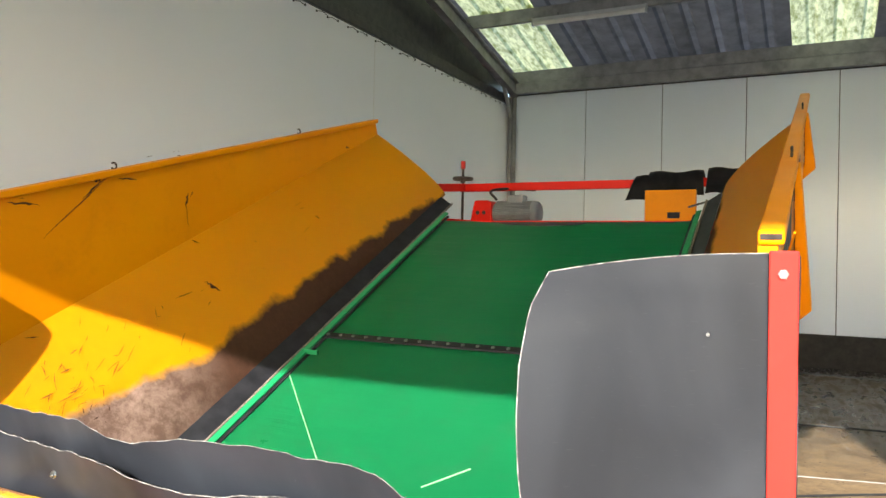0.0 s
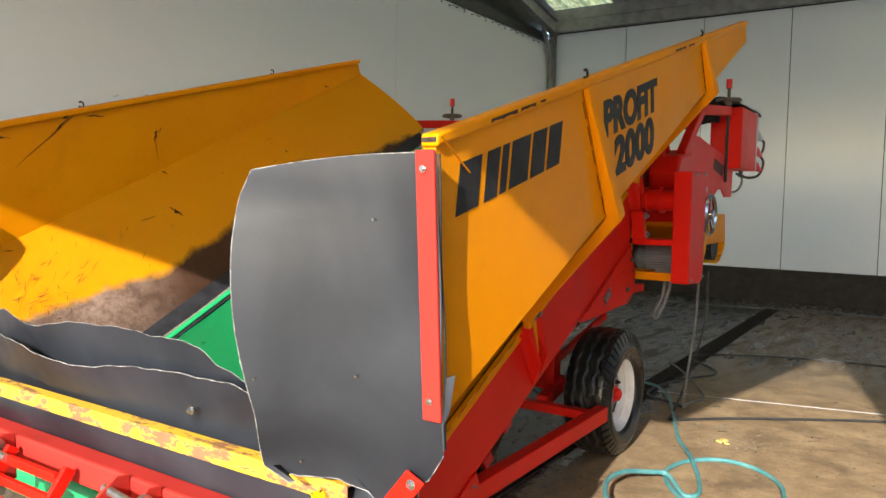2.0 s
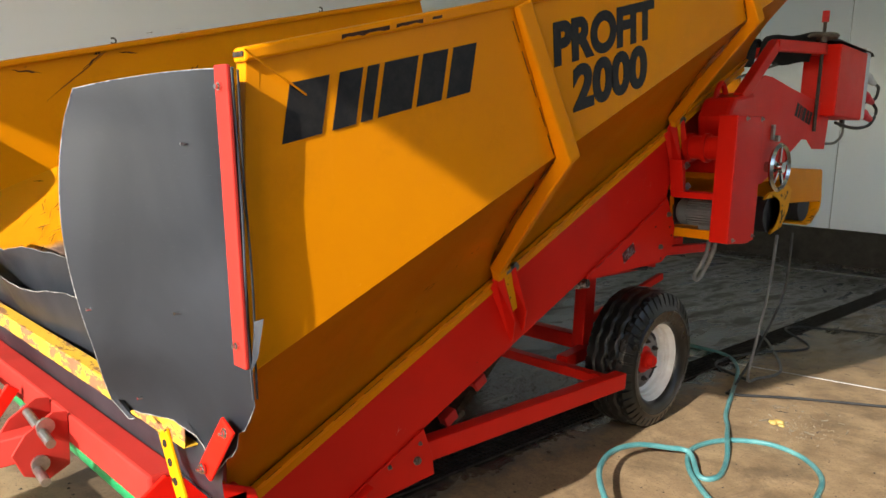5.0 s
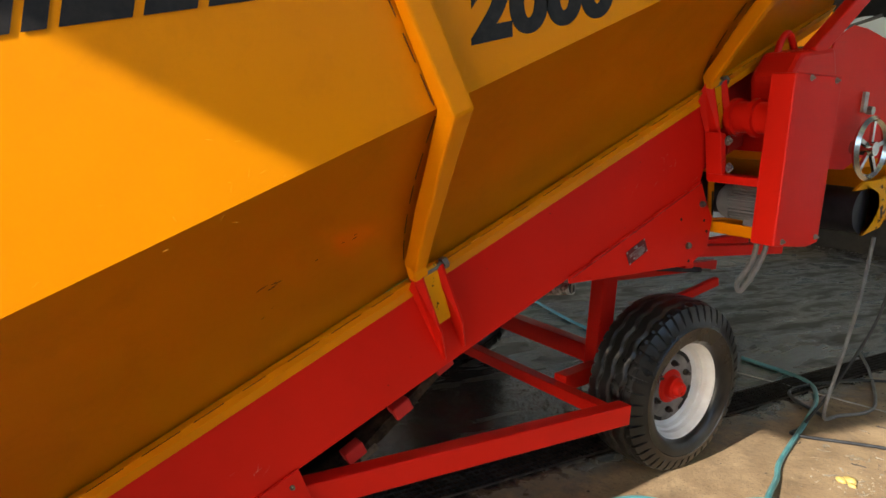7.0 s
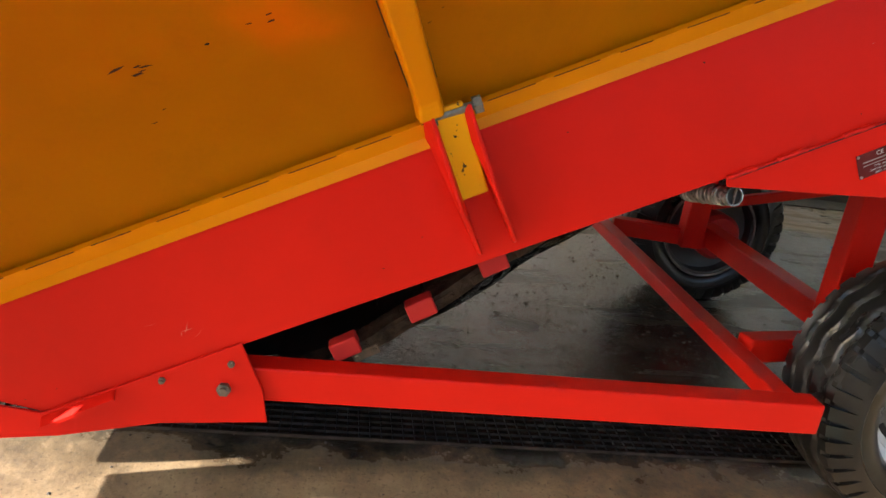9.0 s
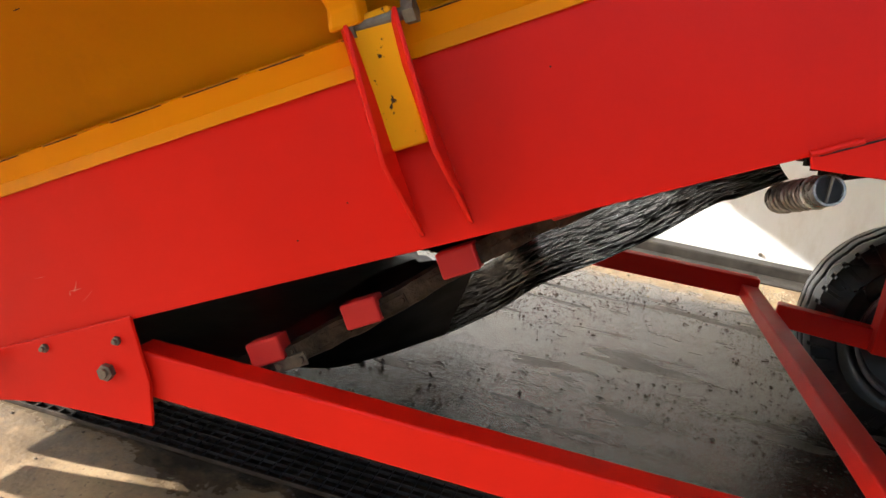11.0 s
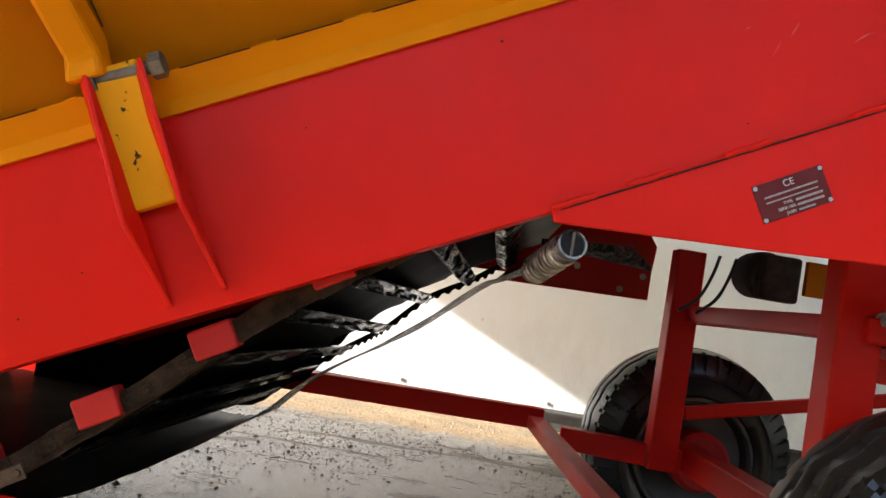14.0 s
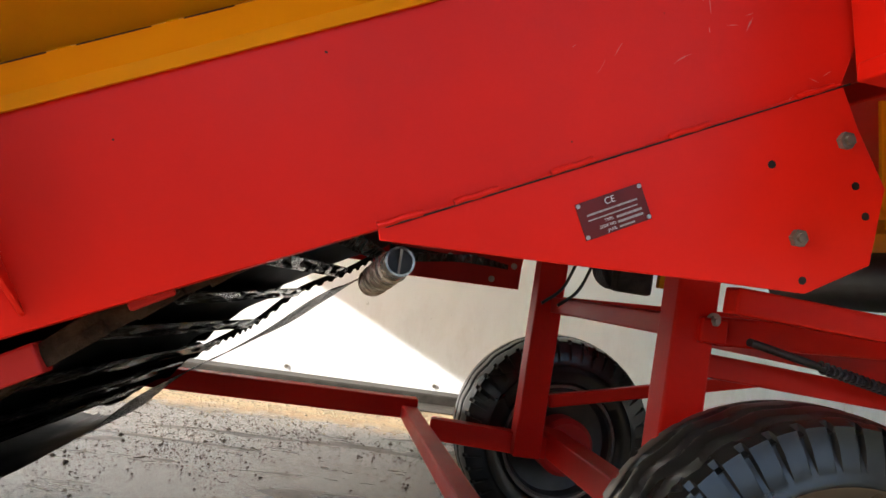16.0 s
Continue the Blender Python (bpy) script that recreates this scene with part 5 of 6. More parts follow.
for x, y, z in ((-0.41, -0.02, 0.82), (-1.38, -0.03, 0.72), (-1.38, -0.03, 0.60)):
    part("bolt", hexbolt(bm_new(), (x, y, z), (1, 0, 0), 0.011, 0.008), ZINC, hopper)
ram = bm_new()
cyl(ram, (-0.34, 0.02, 0.79), (-0.63, 0.95, 0.66), 0.008, 14)
part("brake_rod", ram, BLACKCABLE, hopper, "black cable in a spring", smooth=40)
coil = bm_new()
sweep(coil, [(-0.402 - a * 0.0009 + 0.011 * math.cos(a), 0.22 + a * 0.0029, 0.762 - a * 0.0029 * 0.14 + 0.011 * math.sin(a)) for a in np.linspace(0, 200, 1100)], 0.003, 5)
part("spring", coil, DARK_STEEL, hopper, "dark coil spring")

# Wheels.
HUB_Z, HUB_Y, TYRE_R, TYRE_Z = 0.334, 0.045, 0.355, 0.351


def tyre_mesh(x0, x1):
    """Implement tyre with wavy ribs and shoulder lugs; x0 is the outer face."""
    bm = bm_new()
    w = x1 - x0
    prof = [(0.10, 0.200), (0.02, 0.215), (-0.01, 0.245), (-0.013, 0.262), (-0.028, 0.266), (-0.013, 0.270), (-0.005, 0.285), (0.035, 0.318), (0.075, 0.336)]
    tread = np.linspace(0.085, 0.915, 37)
    n = 264
    rings = []
    for i in range(n):
        a = math.tau * (i // 6 + (0.0, 0.24, 0.27, 0.5, 0.75, 0.97)[i % 6]) / (n // 6)
        zig = 0.024 * math.sin(a * 22)
        sipe = 1.0 if i % 6 < 2 else 0.0
        side = [(u + 0.034 * sipe * (k >= 7), r - 0.008 * sipe * (k >= 7)) for k, (u, r) in enumerate(prof)]
        ring = list(side)
        for u in tread:
            crown = TYRE_R - 0.022 * abs(2 * u - 1) ** 2.4
            d = abs((((u + zig) * 4.4) % 1) - 0.5)
            cut = min(1.0, max(0.0, (d - 0.36) / 0.1))
            if u < 0.15 or u > 0.85:
                cut = 0.8 * sipe
            ring.append((u, crown - 0.010 * cut))
        ring += [(1 - u, r) for u, r in reversed(side)]
        rings.append([bm.verts.new((x0 + u * w, HUB_Y + r * math.cos(a), HUB_Z + (TYRE_Z - HUB_Z) * max(0.0, r - 0.215) / 0.14 + r * math.sin(a))) for u, r in ring])
    k = len(rings[0])
    for i in range(n):
        A, B = rings[i], rings[(i + 1) % n]
        for j in range(k):
            bm.faces.new((A[j], A[(j + 1) % k], B[(j + 1) % k], B[j]))
    return bm


def rim_mesh(x):
    """Dished disc wheel; x is the outer edge of the rim, the dish lies inside it."""
    prof = [(0.012, 0.199), (0.002, 0.203), (-0.002, 0.208), (0.002, 0.211), (0.008, 0.206), (0.014, 0.196), (0.03, 0.190), (0.036, 0.184), (0.055, 0.181), (0.060, 0.172), (0.078, 0.167), (0.086, 0.155), (0.090, 0.13), (0.084, 0.11), (0.082, 0.055), (0.082, 0.0)]
    bm = bm_new()
    lathe(bm, [(-s, r) for s, r in prof], (x, HUB_Y, HUB_Z), (1, 0, 0), 64)
    return bm


def rim_back(x):
    bm = bm_new()
    lathe(bm, [(-0.235, 0.203), (-0.225, 0.188), (-0.19, 0.178), (-0.182, 0.12), (-0.18, 0.0)], (x, HUB_Y, HUB_Z), (1, 0, 0), 64)
    return bm


def brake_drum():
    bm = bm_new()
    lathe(bm, [(0.0, 0.0), (0.0, 0.085), (0.02, 0.1), (0.1, 0.1), (0.12, 0.085), (0.125, 0.0)], (-0.365, HUB_Y, HUB_Z), (1, 0, 0), 40)
    return bm


def wheel(mirror):
    f = flip if mirror else (lambda b: b)
    rim = part("wheel", f(rim_mesh(-0.055)), RIMWHITE, hopper, "white disc wheel with a black ribbed tyre", smooth=35)
    part("tyre", f(tyre_mesh(-0.035, -0.285)), RUBBER, rim, "black rubber tyre with ribbed tread", smooth=40)
    # Dark steel here stands for shade inside the white rim.
    part("rim_back", f(rim_back(-0.05)), DARK_STEEL, rim, "back of the rim, darkened for the shade inside it", smooth=35)
    part("rim_edge", f(lathe(bm_new(), [(-0.2365, 0.196), (-0.2385, 0.205), (-0.2345, 0.2065), (-0.228, 0.1945)], (-0.05, HUB_Y, HUB_Z), (1, 0, 0), 64, True)), SHADED_DISC, rim, "grimy inner edge of the rim, darkened for shade", smooth=35)
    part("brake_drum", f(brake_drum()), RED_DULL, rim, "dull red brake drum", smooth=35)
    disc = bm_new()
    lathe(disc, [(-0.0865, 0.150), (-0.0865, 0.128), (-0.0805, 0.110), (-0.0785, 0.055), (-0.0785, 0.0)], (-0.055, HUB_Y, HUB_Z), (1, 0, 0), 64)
    part("disc", f(disc), SHADED_DISC, rim, "grimy wheel disc, darkened for the shade in its dish", smooth=35)
    hub = bm_new()
    lathe(hub, [(0.0, 0.072), (0.006, 0.069), (0.012, 0.050), (0.034, 0.045), (0.038, 0.034), (0.056, 0.030), (0.062, 0.025), (0.062, 0.018), (0.057, 0.014), (0.057, 0.0)], (-0.136, HUB_Y, HUB_Z), (1, 0, 0), 32)
    part("hub", f(hub), RED, rim, "red hub cap", smooth=35)
    for i in range(6):
        a = math.tau * i / 6 + 0.5
        y, z = HUB_Y + 0.098 * math.cos(a), HUB_Z + 0.098 * math.sin(a)
        b = bm_new()
        cyl(b, (-0.139, y, z), (-0.120, y, z), 0.013, 6)
        cyl(b, (-0.120, y, z), (-0.108, y, z), 0.007, 8)
        part("wheel_nut", f(b), GRIME, rim)
    for i in range(4):
        arc = [math.tau * (i + 0.18 + 0.5 * k / 8) / 4 + 0.35 for k in range(9)]
        ring = [(HUB_Y + r * math.cos(a), HUB_Z + r * math.sin(a)) for r, way in ((0.134, arc), (0.150, arc[::-1])) for a in way]
        b = prism(bm_new(), ring, -0.1460, -0.1395)
        bmesh.ops.triangulate(b, faces=[q for q in b.faces if len(q.verts) > 4])
        part("rim_slot", f(b), INK, rim, "dark slot in the wheel disc")
    return rim


wheel(False)
far_wheel = wheel(True)
far_wheel.location.y += 0.075
far_wheel.location.z -= 0.012

# Front end: plastic flaps and corner sheets, yellow tube, red beam and drawbar.
def flap_sheet(keys, y, z0, x0, x1, bulge):
    bm = bm_new()
    n, k = 90, 10
    rows = []
    for i in range(n + 1):
        x = x0 + (x1 - x0) * i / n
        top = wavy(keys, x) + 0.0015 * math.sin(x * 61) + 0.003 * noise.noise(Vector((x * 23, y * 9, 0))) + 0.005 * noise.noise(Vector((x * 7, y * 9, 3)))
        col = []
        for j in range(k + 1):
            u = j / k
            col.append(bm.verts.new((x, y - bulge * u * (0.7 + 0.5 * math.sin(x * 4.1)) * u, z0 + (top - z0) * u)))
        rows.append(col)
    for A, B in zip(rows, rows[1:]):
        for j in range(k):
            bm.faces.new((A[j], B[j], B[j + 1], A[j + 1]))
    tops = [c[-1].co.copy() for c in rows]
    bmesh.ops.solidify(bm, geom=bm.faces[:], thickness=0.006)
    return bm, tops


def fray(tops, r=0.0011):
    bm = sweep(bm_new(), [p + Vector((0, -0.002, 0.001)) for p in tops], r, 6)
    rnd = random.Random(5)
    for p in tops:
        for _ in range(2):
            q = p + Vector((rnd.uniform(-0.01, 0.01), rnd.uniform(-0.004, 0.003), 0))
            d = Vector((rnd.uniform(-0.006, 0.006), rnd.uniform(-0.004, 0.004), rnd.uniform(0.002, 0.01)))
            cyl(bm, q, q + d * 0.55, 0.0009, 4, 0.0003)
    return bm


BACK_WAVE = [(-2.349, 0.99), (-1.758, 0.97), (-1.441, 0.982), (-1.188, 0.955), (-0.953, 0.99), (-0.777, 0.988), (-0.555, 0.975), (-0.439, 0.963), (-0.344, 0.915), (-0.228, 0.89), (-0.133, 0.885), (0.036, 0.97), (0.5, 0.97)]
FRONT_WAVE = [(-2.349, 0.9), (-1.684, 0.888), (-1.293, 0.895), (-1.083, 0.863), (-0.935, 0.855), (-0.629, 0.879), (-0.26, 0.878), (-0.07, 0.842), (0.025, 0.77), (0.289, 0.75)]
bm, tops = flap_sheet(BACK_WAVE, -2.495, 0.56, -2.0, 0.2, 0.085)
back_flap = part("front_flap", bm, SHEET, hopper, "dark grey plastic flap with a wavy cut edge", smooth=50)
part("frayed_edge", fray(tops, 0.0009), EDGE, back_flap, "pale frayed edge")
bm, tops = flap_sheet(FRONT_WAVE, -2.51, 0.52, -2.0, 0.14, 0.09)
front_flap = part("front_flap", bm, SHEET, hopper, "dark grey plastic flap with a wavy cut edge", smooth=50)
part("frayed_edge", fray(tops, 0.0014), EDGE, front_flap, "pale frayed edge")
for x, z in ((-0.43, 0.785), (-1.0, 0.80), (-1.55, 0.80)):
    b = bm_new()
    p = Vector((x, -2.548, z))
    cyl(b, p + Vector((0, 0.05, 0)), p + Vector((0, -0.012, 0)), 0.005, 8)
    cyl(b, p, p + Vector((0, 0.003, 0)), 0.013, 14)
    cyl(b, p, p + Vector((0, -0.008, 0)), 0.0085, 6)
    part("flap_bolt", b, CHROME, hopper)


BORDER = []


def corner_sheet():
    """The upright corner sheet, bowed forward towards its free edge."""
    bm = bm_new()
    left = [(0.74, 0.03), (0.80, 0.03), (0.90, 0.045), (1.0, 0.035), (1.1, 0.028), (1.2, 0.026), (1.3, 0.03), (1.40, 0.045), (1.46, 0.075), (1.485, 0.085), (1.51, 0.10)]
    def xl(z):
        for (a, xa_), (b, xb_) in zip(left, left[1:]):
            if a <= z <= b:
                return xa_ + (xb_ - xa_) * (z - a) / (b - a)
        return left[-1][1]
    def zbot(x):
        return wavy([(0.0, 0.735), (0.10, 0.748), (0.2, 0.752), (0.25, 0.735), (0.30, 0.665), (0.36, 0.71), (0.42, 0.78), (0.48, 0.86), (0.52, 0.9)], x) + 0.006 * noise.noise(Vector((x * 40, 0, 0)))
    rows = []
    n, k = 22, 26
    for j in range(k + 1):
        row = []
        for i in range(n + 1):
            u = i / n
            zb, zt = zbot(0.466 - 0.439 * u), 1.503 - 0.04 * u ** 2.4
            z = zb + (zt - zb) * j / k
            x = 0.466 + (xl(z) - 0.466) * u
            bow = 0.185 * u ** 1.4 * (0.55 + 0.45 * math.sin(math.pi * min(1, max(0, (z - 0.70) / 0.95))))
            row.append(bm.verts.new((x, -2.628 - bow, z)))
        rows.append(row)
    BORDER[:] = [v.co.copy() for v in rows[-1]] + [r[-1].co.copy() for r in rows[::-1]] + [v.co.copy() for v in rows[0][::-1]]
    for A, B in zip(rows, rows[1:]):
        for i in range(n):
            bm.faces.new((A[i], A[i + 1], B[i + 1], B[i]))
    bmesh.ops.solidify(bm, geom=bm.faces[:], thickness=0.006)
    return bm


def tilted(bm):
    """Leans the front sheet and its bar back towards the foot."""
    for v in bm.verts:
        v.co.y += 0.075 * (1.48 - v.co.z)
    return bm


def narrow(bm, keep):
    """Trims the sheet's reach inwards."""
    for v in bm.verts:
        v.co.x = 0.474 + (v.co.x - 0.474) * keep
    return bm


near_sheet = part("corner_sheet", tilted(corner_sheet()), SHEET, hopper, "grey plastic corner sheet, bowed", smooth=45)
part("cut_edge", tilted(sweep(bm_new(), BORDER, 0.0013, 6)), EDGE, near_sheet, "pale frayed cut edge")
part("corner_sheet", flip(narrow(tilted(corner_sheet()), 0.62)), SHEET, hopper, "grey plastic corner sheet, bowed", smooth=45)
def side_strip(dy, phase):
    return sweep(bm_new(), [(0.469 + 0.0015 * math.sin(z * 17 + phase), -2.633 + dy + 0.002 * math.sin(z * 11 + phase), z) for z in np.linspace(0.86, 1.50, 30)], 0.0026, 6)


both("folded_edge", lambda: tilted(side_strip(0.0, 0.0)), SHEET, "", smooth=40)
both("folded_edge", lambda: tilted(side_strip(0.012, 2.0)), SKIRT, "", smooth=40)
def loose_tab():
    return slab(bm_new(), [(0.470, -2.592, 0.92), (0.478, -2.582, 0.95), (0.486, -2.575, 1.028), (0.474, -2.588, 1.022)], 0.004, (1, -0.5, 0))
both("torn_tab", loose_tab, SHEET, "torn grey plastic tab")
both("clamp_bar", lambda: tilted(box(bm_new(), 0.424, 0.471, -2.646, -2.636, 0.925, 1.508)), RED_FADED, "red flat clamp bar, faded and chipped", 0.003)
for z in (1.468, 0.971):
    both("clamp_screw", lambda: tilted(hexbolt(bm_new(), (0.447, -2.646, z), (0, -1, 0), 0.0085, 0.006, washer=False)), CHROME, "")
for x, z in ((0.06, 0.99), (0.28, 1.01), (0.13, 0.79), (0.33, 1.36)):
    u = (0.482 - x) / 0.455
    y = -2.634 - 0.185 * u ** 1.4 * (0.55 + 0.45 * math.sin(math.pi * min(1, (z - 0.70) / 0.95)))
    part("sheet_rivet", tilted(cyl(bm_new(), (x, y - 0.006, z), (x, y + 0.006, z), 0.0035, 10)), CHROME, hopper)
def lower_strip():
    return slab(bm_new(), [(0.388, -2.605, 0.808), (0.436, -2.605, 0.786), (0.322, -2.595, 0.640), (0.268, -2.595, 0.660)], 0.008, (0, -1, 0))
both("clamp_strip", lower_strip, RED, "red flat strip over the sheet's foot", 0.003)
for x, z in ((0.402, 0.778), (0.305, 0.668)):
    both("clamp_screw", lambda: hexbolt(bm_new(), (x, -2.611, z), (0, -1, 0), 0.008, 0.005), CHROME, "")

tube = bm_new()
o, i_ = 0.024, 0.019
ends = []
for x in (-2.05, 0.215):
    ends.append([[tube.verts.new((x, -2.585 + p, 0.705 + q)) for p, q in ((-r, -r), (r, -r), (r, r), (-r, r))] for r in (o, i_)])
for k in range(4):
    q = (k + 1) % 4
    for r in (0, 1):
        tube.faces.new((ends[0][r][k], ends[0][r][q], ends[1][r][q], ends[1][r][k]))
    for x in (0, 1):
        tube.faces.new((ends[x][0][k], ends[x][0][q], ends[x][1][q], ends[x][1][k]))
part("pivot_tube", tube, WORN_YELLOW, hopper, "yellow square tube, worn to bare rust", 0.003)


def lever():
    bm = bm_new()
    m = turned((0.125, -2.615, 0.70), (0.245, -2.60, 0.47), (0, 1, 0))
    box(bm, -0.022, 0.022, -0.005, 0.005, 0, 0.26, m)
    return bm, m


bm, LV = lever()
lev = part("perforated_lever", bm, CHIPPED_YELLOW, hopper, "yellow lever bar with a row of holes", 0.003)
for s in (0.03, 0.075, 0.12, 0.165, 0.21):
    part("hole", cyl(bm_new(), LV @ Vector((0, -0.0065, s)), LV @ Vector((0, 0.0065, s)), 0.010, 14), INK, lev)
part("perforated_lever", bar(bm_new(), (0.25, -2.56, 0.56), (0.33, -2.52, 0.44), 0.012, 0.044, (0, 1, 0)), YELLOW, hopper, "short yellow lever bar", 0.003)
for p in ((0.24, -2.615, 0.485), (0.325, -2.58, 0.46), (0.30, -2.60, 0.41)):
    b = bm_new()
    cyl(b, Vector(p) + Vector((-0.03, 0.01, -0.005)), Vector(p) + Vector((0.03, -0.01, 0.005)), 0.009, 10)
    cyl(b, Vector(p) + Vector((0.018, -0.006, 0.003)), Vector(p) + Vector((0.034, -0.011, 0.006)), 0.015, 6)
    part("lever_bolt", b, ZINC, hopper)

bm = bm_new()
box(bm, -2.02, 0.09, -2.636, -2.556, 0.492, 0.578)
part("front_beam", bm, RED_FADED, hopper, "red front cross beam, scratched", 0.008)


def lower_sheet():
    """The dark sheet that hangs from the tube down to the beam."""
    bm = bm_new()
    rows = []
    for i in range(61):
        x = -2.02 + 2.36 * i / 60
        col = []
        for j in range(7):
            u = j / 6
            sag = 0.016 * math.sin(math.pi * u) * (1 + 0.5 * math.sin(x * 3.1)) + 0.004 * noise.noise(Vector((x * 4, u * 3, 7)))
            col.append(bm.verts.new((x, -2.566 - sag + 0.012 * u, 0.72 - (0.15 + 0.05 * max(0.0, x)) * u + 0.003 * noise.noise(Vector((x * 21, 0, 4))) * u)))
        rows.append(col)
    edge = [c[-1].co.copy() for c in rows]
    for A, B in zip(rows, rows[1:]):
        for j in range(6):
            bm.faces.new((A[j], B[j], B[j + 1], A[j + 1]))
    bmesh.ops.solidify(bm, geom=bm.faces[:], thickness=0.005)
    return bm, edge


bm, edge = lower_sheet()
apron_sheet = part("lower_sheet", bm, SHEET, hopper, "dark grey plastic sheet behind the red beam", smooth=50)
part("sheet_edge", sweep(bm_new(), [p + Vector((0, -0.004, 0)) for p in edge], 0.003, 6), SKIRT, apron_sheet)
def corner_block():
    bm = bm_new()
    prism(bm, [(-2.68, 0.40), (-2.68, 0.52), (-2.6, 0.575), (-2.36, 0.47), (-2.30, 0.32), (-2.42, 0.26)], 0.09, 0.10)
    prism(bm, [(-2.68, 0.40), (-2.68, 0.52), (-2.6, 0.575), (-2.36, 0.47), (-2.30, 0.32), (-2.42, 0.26)], 0.26, 0.27)
    box(bm, 0.10, 0.26, -2.66, -2.4, 0.41, 0.425)
    box(bm, 0.01, 0.10, -2.6, -2.38, 0.3, 0.47)
    return bm
both("corner_bracket", corner_block, RED, "red corner bracket", 0.003)
DRAW_Y = -3.2
for xd in (-0.52, 2 * XC + 0.52):
    for dx in (-0.075, 0.075):
        pts = [(-2.64, 0.588), (-2.68, 0.592), (-2.75, 0.545), (-2.785, 0.49), (-2.755, 0.425), (-2.69, 0.40), (-2.635, 0.43), (-2.635, 0.50)]
        part("drawbar_cheek", prism(bm_new(), pts, xd + dx - 0.005, xd + dx + 0.005), RED_FADED, hopper, "red drawbar cheek plate", 0.002)
    for y, z in ((-2.70, 0.56), (-2.715, 0.455)):
        b = bm_new()
        cyl(b, (xd - 0.10, y, z), (xd + 0.17, y - 0.012, z - 0.022), 0.013, 14)
        cyl(b, (xd + 0.08, y, z), (xd + 0.092, y, z), 0.024, 14)
        part("drawbar_pin", b, ZINC, hopper, "bright steel pin")
    inner = XC + 0.14 * (1 if xd > XC else -1)
    part("drawbar", bar(bm_new(), (xd, -2.70, 0.49), (inner, DRAW_Y, 0.36), 0.075, 0.08), RED_FADED, hopper, "red square-tube drawbar", 0.006)
part("hitch_plate", box(bm_new(), XC - 0.2, XC + 0.2, DRAW_Y - 0.05, DRAW_Y + 0.03, 0.31, 0.40), RED_FADED, hopper, "red hitch plate", 0.006)
part("front_leg", bar(bm_new(), (XC, DRAW_Y - 0.01, 0.0), (XC, DRAW_Y - 0.01, 0.31), 0.07, 0.07, (0, 1, 0)), RED, hopper, "", 0.005)
step = part("foot_grid", bar(bm_new(), (-1.20, -2.665, 0.555), (-1.20, -2.81, 0.35), 0.02, 0.04), RED, hopper, "red barred step in front of the beam", 0.003)
part("side_bar", bar(bm_new(), (-0.86, -2.665, 0.555), (-0.86, -2.81, 0.35), 0.02, 0.04), RED, step, "", 0.003)
for i in range(4):
    part("step_bar", bar(bm_new(), (-1.19, -2.70 - 0.03 * i, 0.53 - 0.055 * i), (-0.87, -2.70 - 0.03 * i, 0.53 - 0.055 * i), 0.018, 0.03), RED, step, "", 0.003)

# Upper end: swing arms, cross bar, cranks, motors, guard, control cabinet, cleaning roller.
def arm():
    bm = bm_new()
    ks = [(0.16, 0.22, 1.66), (0.16, 0.58, 1.955), (0.16, 1.27, 2.02)]
    for a, b in zip(ks, ks[1:]):
        bar(bm, a, b, 0.05, 0.06)
    return bm


both("swing_arm", arm, RED, "red tubular swing arm", 0.006)
part("cross_bar", box(bm_new(), 2 * XC - 0.185, 0.185, 1.235, 1.285, 1.985, 2.045), RED, hopper, "red cross bar over the belt's head", 0.005)


def crank():
    bm = bm_new()
    cyl(bm, (0.165, 1.25, 1.55), (0.165, 1.25, 2.17), 0.010, 12)
    return bm


def crank_grip():
    return cyl(bm_new(), (0.165, 1.25, 2.165), (0.165, 1.25, 2.225), 0.019, 14)


def crank_wheel():
    bm = bm_new()
    lathe(bm, [(0.0, 0.075), (0.012, 0.084), (0.024, 0.075), (0.012, 0.066)], (0.165, 1.25, 2.075), (0, 0, 1), 36, True)
    cyl(bm, (0.165, 1.25, 2.055), (0.165, 1.25, 2.095), 0.02, 14)
    for a in range(3):
        d = Vector((math.cos(a * 2.094 + 0.4), math.sin(a * 2.094 + 0.4), 0))
        bar(bm, Vector((0.165, 1.25, 2.085)), Vector((0.165, 1.25, 2.085)) + d * 0.072, 0.014, 0.008)
    return bm


both("crank_spindle", crank, GRIME, "threaded steel spindle", smooth=40)
both("crank_grip", crank_grip, RED_DULL, "dull red crank grip", smooth=40)
both("crank_wheel", crank_wheel, OLD_ZINC, "dull steel crank wheel", smooth=40)

def head_plate():
    return prism(bm_new(), [(0.28, 1.48), (0.40, 1.74), (0.52, 1.80), (0.62, 1.80), (0.9, 1.765), (1.52, 1.700), (1.49, 1.455), (1.30, 1.45), (1.20, 1.50), (1.11, 1.50), (1.02, 1.455), (0.88, 1.38), (0.6, 1.25), (0.33, 1.25)], 0.145, 0.153)


both("head_plate", head_plate, RED, "red end plate with a plain black mark", 0.002)
MP = Matrix.Translation((0.1538, 0.96, 1.625)) @ Matrix(((0, 0, 1, 0), (0.985, 0.17, 0, 0), (-0.17, 0.985, 0, 0), (0, 0, 0, 1)))
for x, w in ((0.0, 0.035), (0.048, 0.025), (0.083, 0.012), (0.105, 0.048), (0.165, 0.036), (0.212, 0.034)):
    part("painted_mark", block(MP, x, w, 0.075), INK, hopper, "plain black slanted block")
part("head_frame", prism(bm_new(), [(0.2, 1.3), (0.95, 1.3), (0.95, 1.42), (0.2, 1.42)], -1.95, 0.145), RED, hopper, "red cross frame under the belt's head", 0.005)
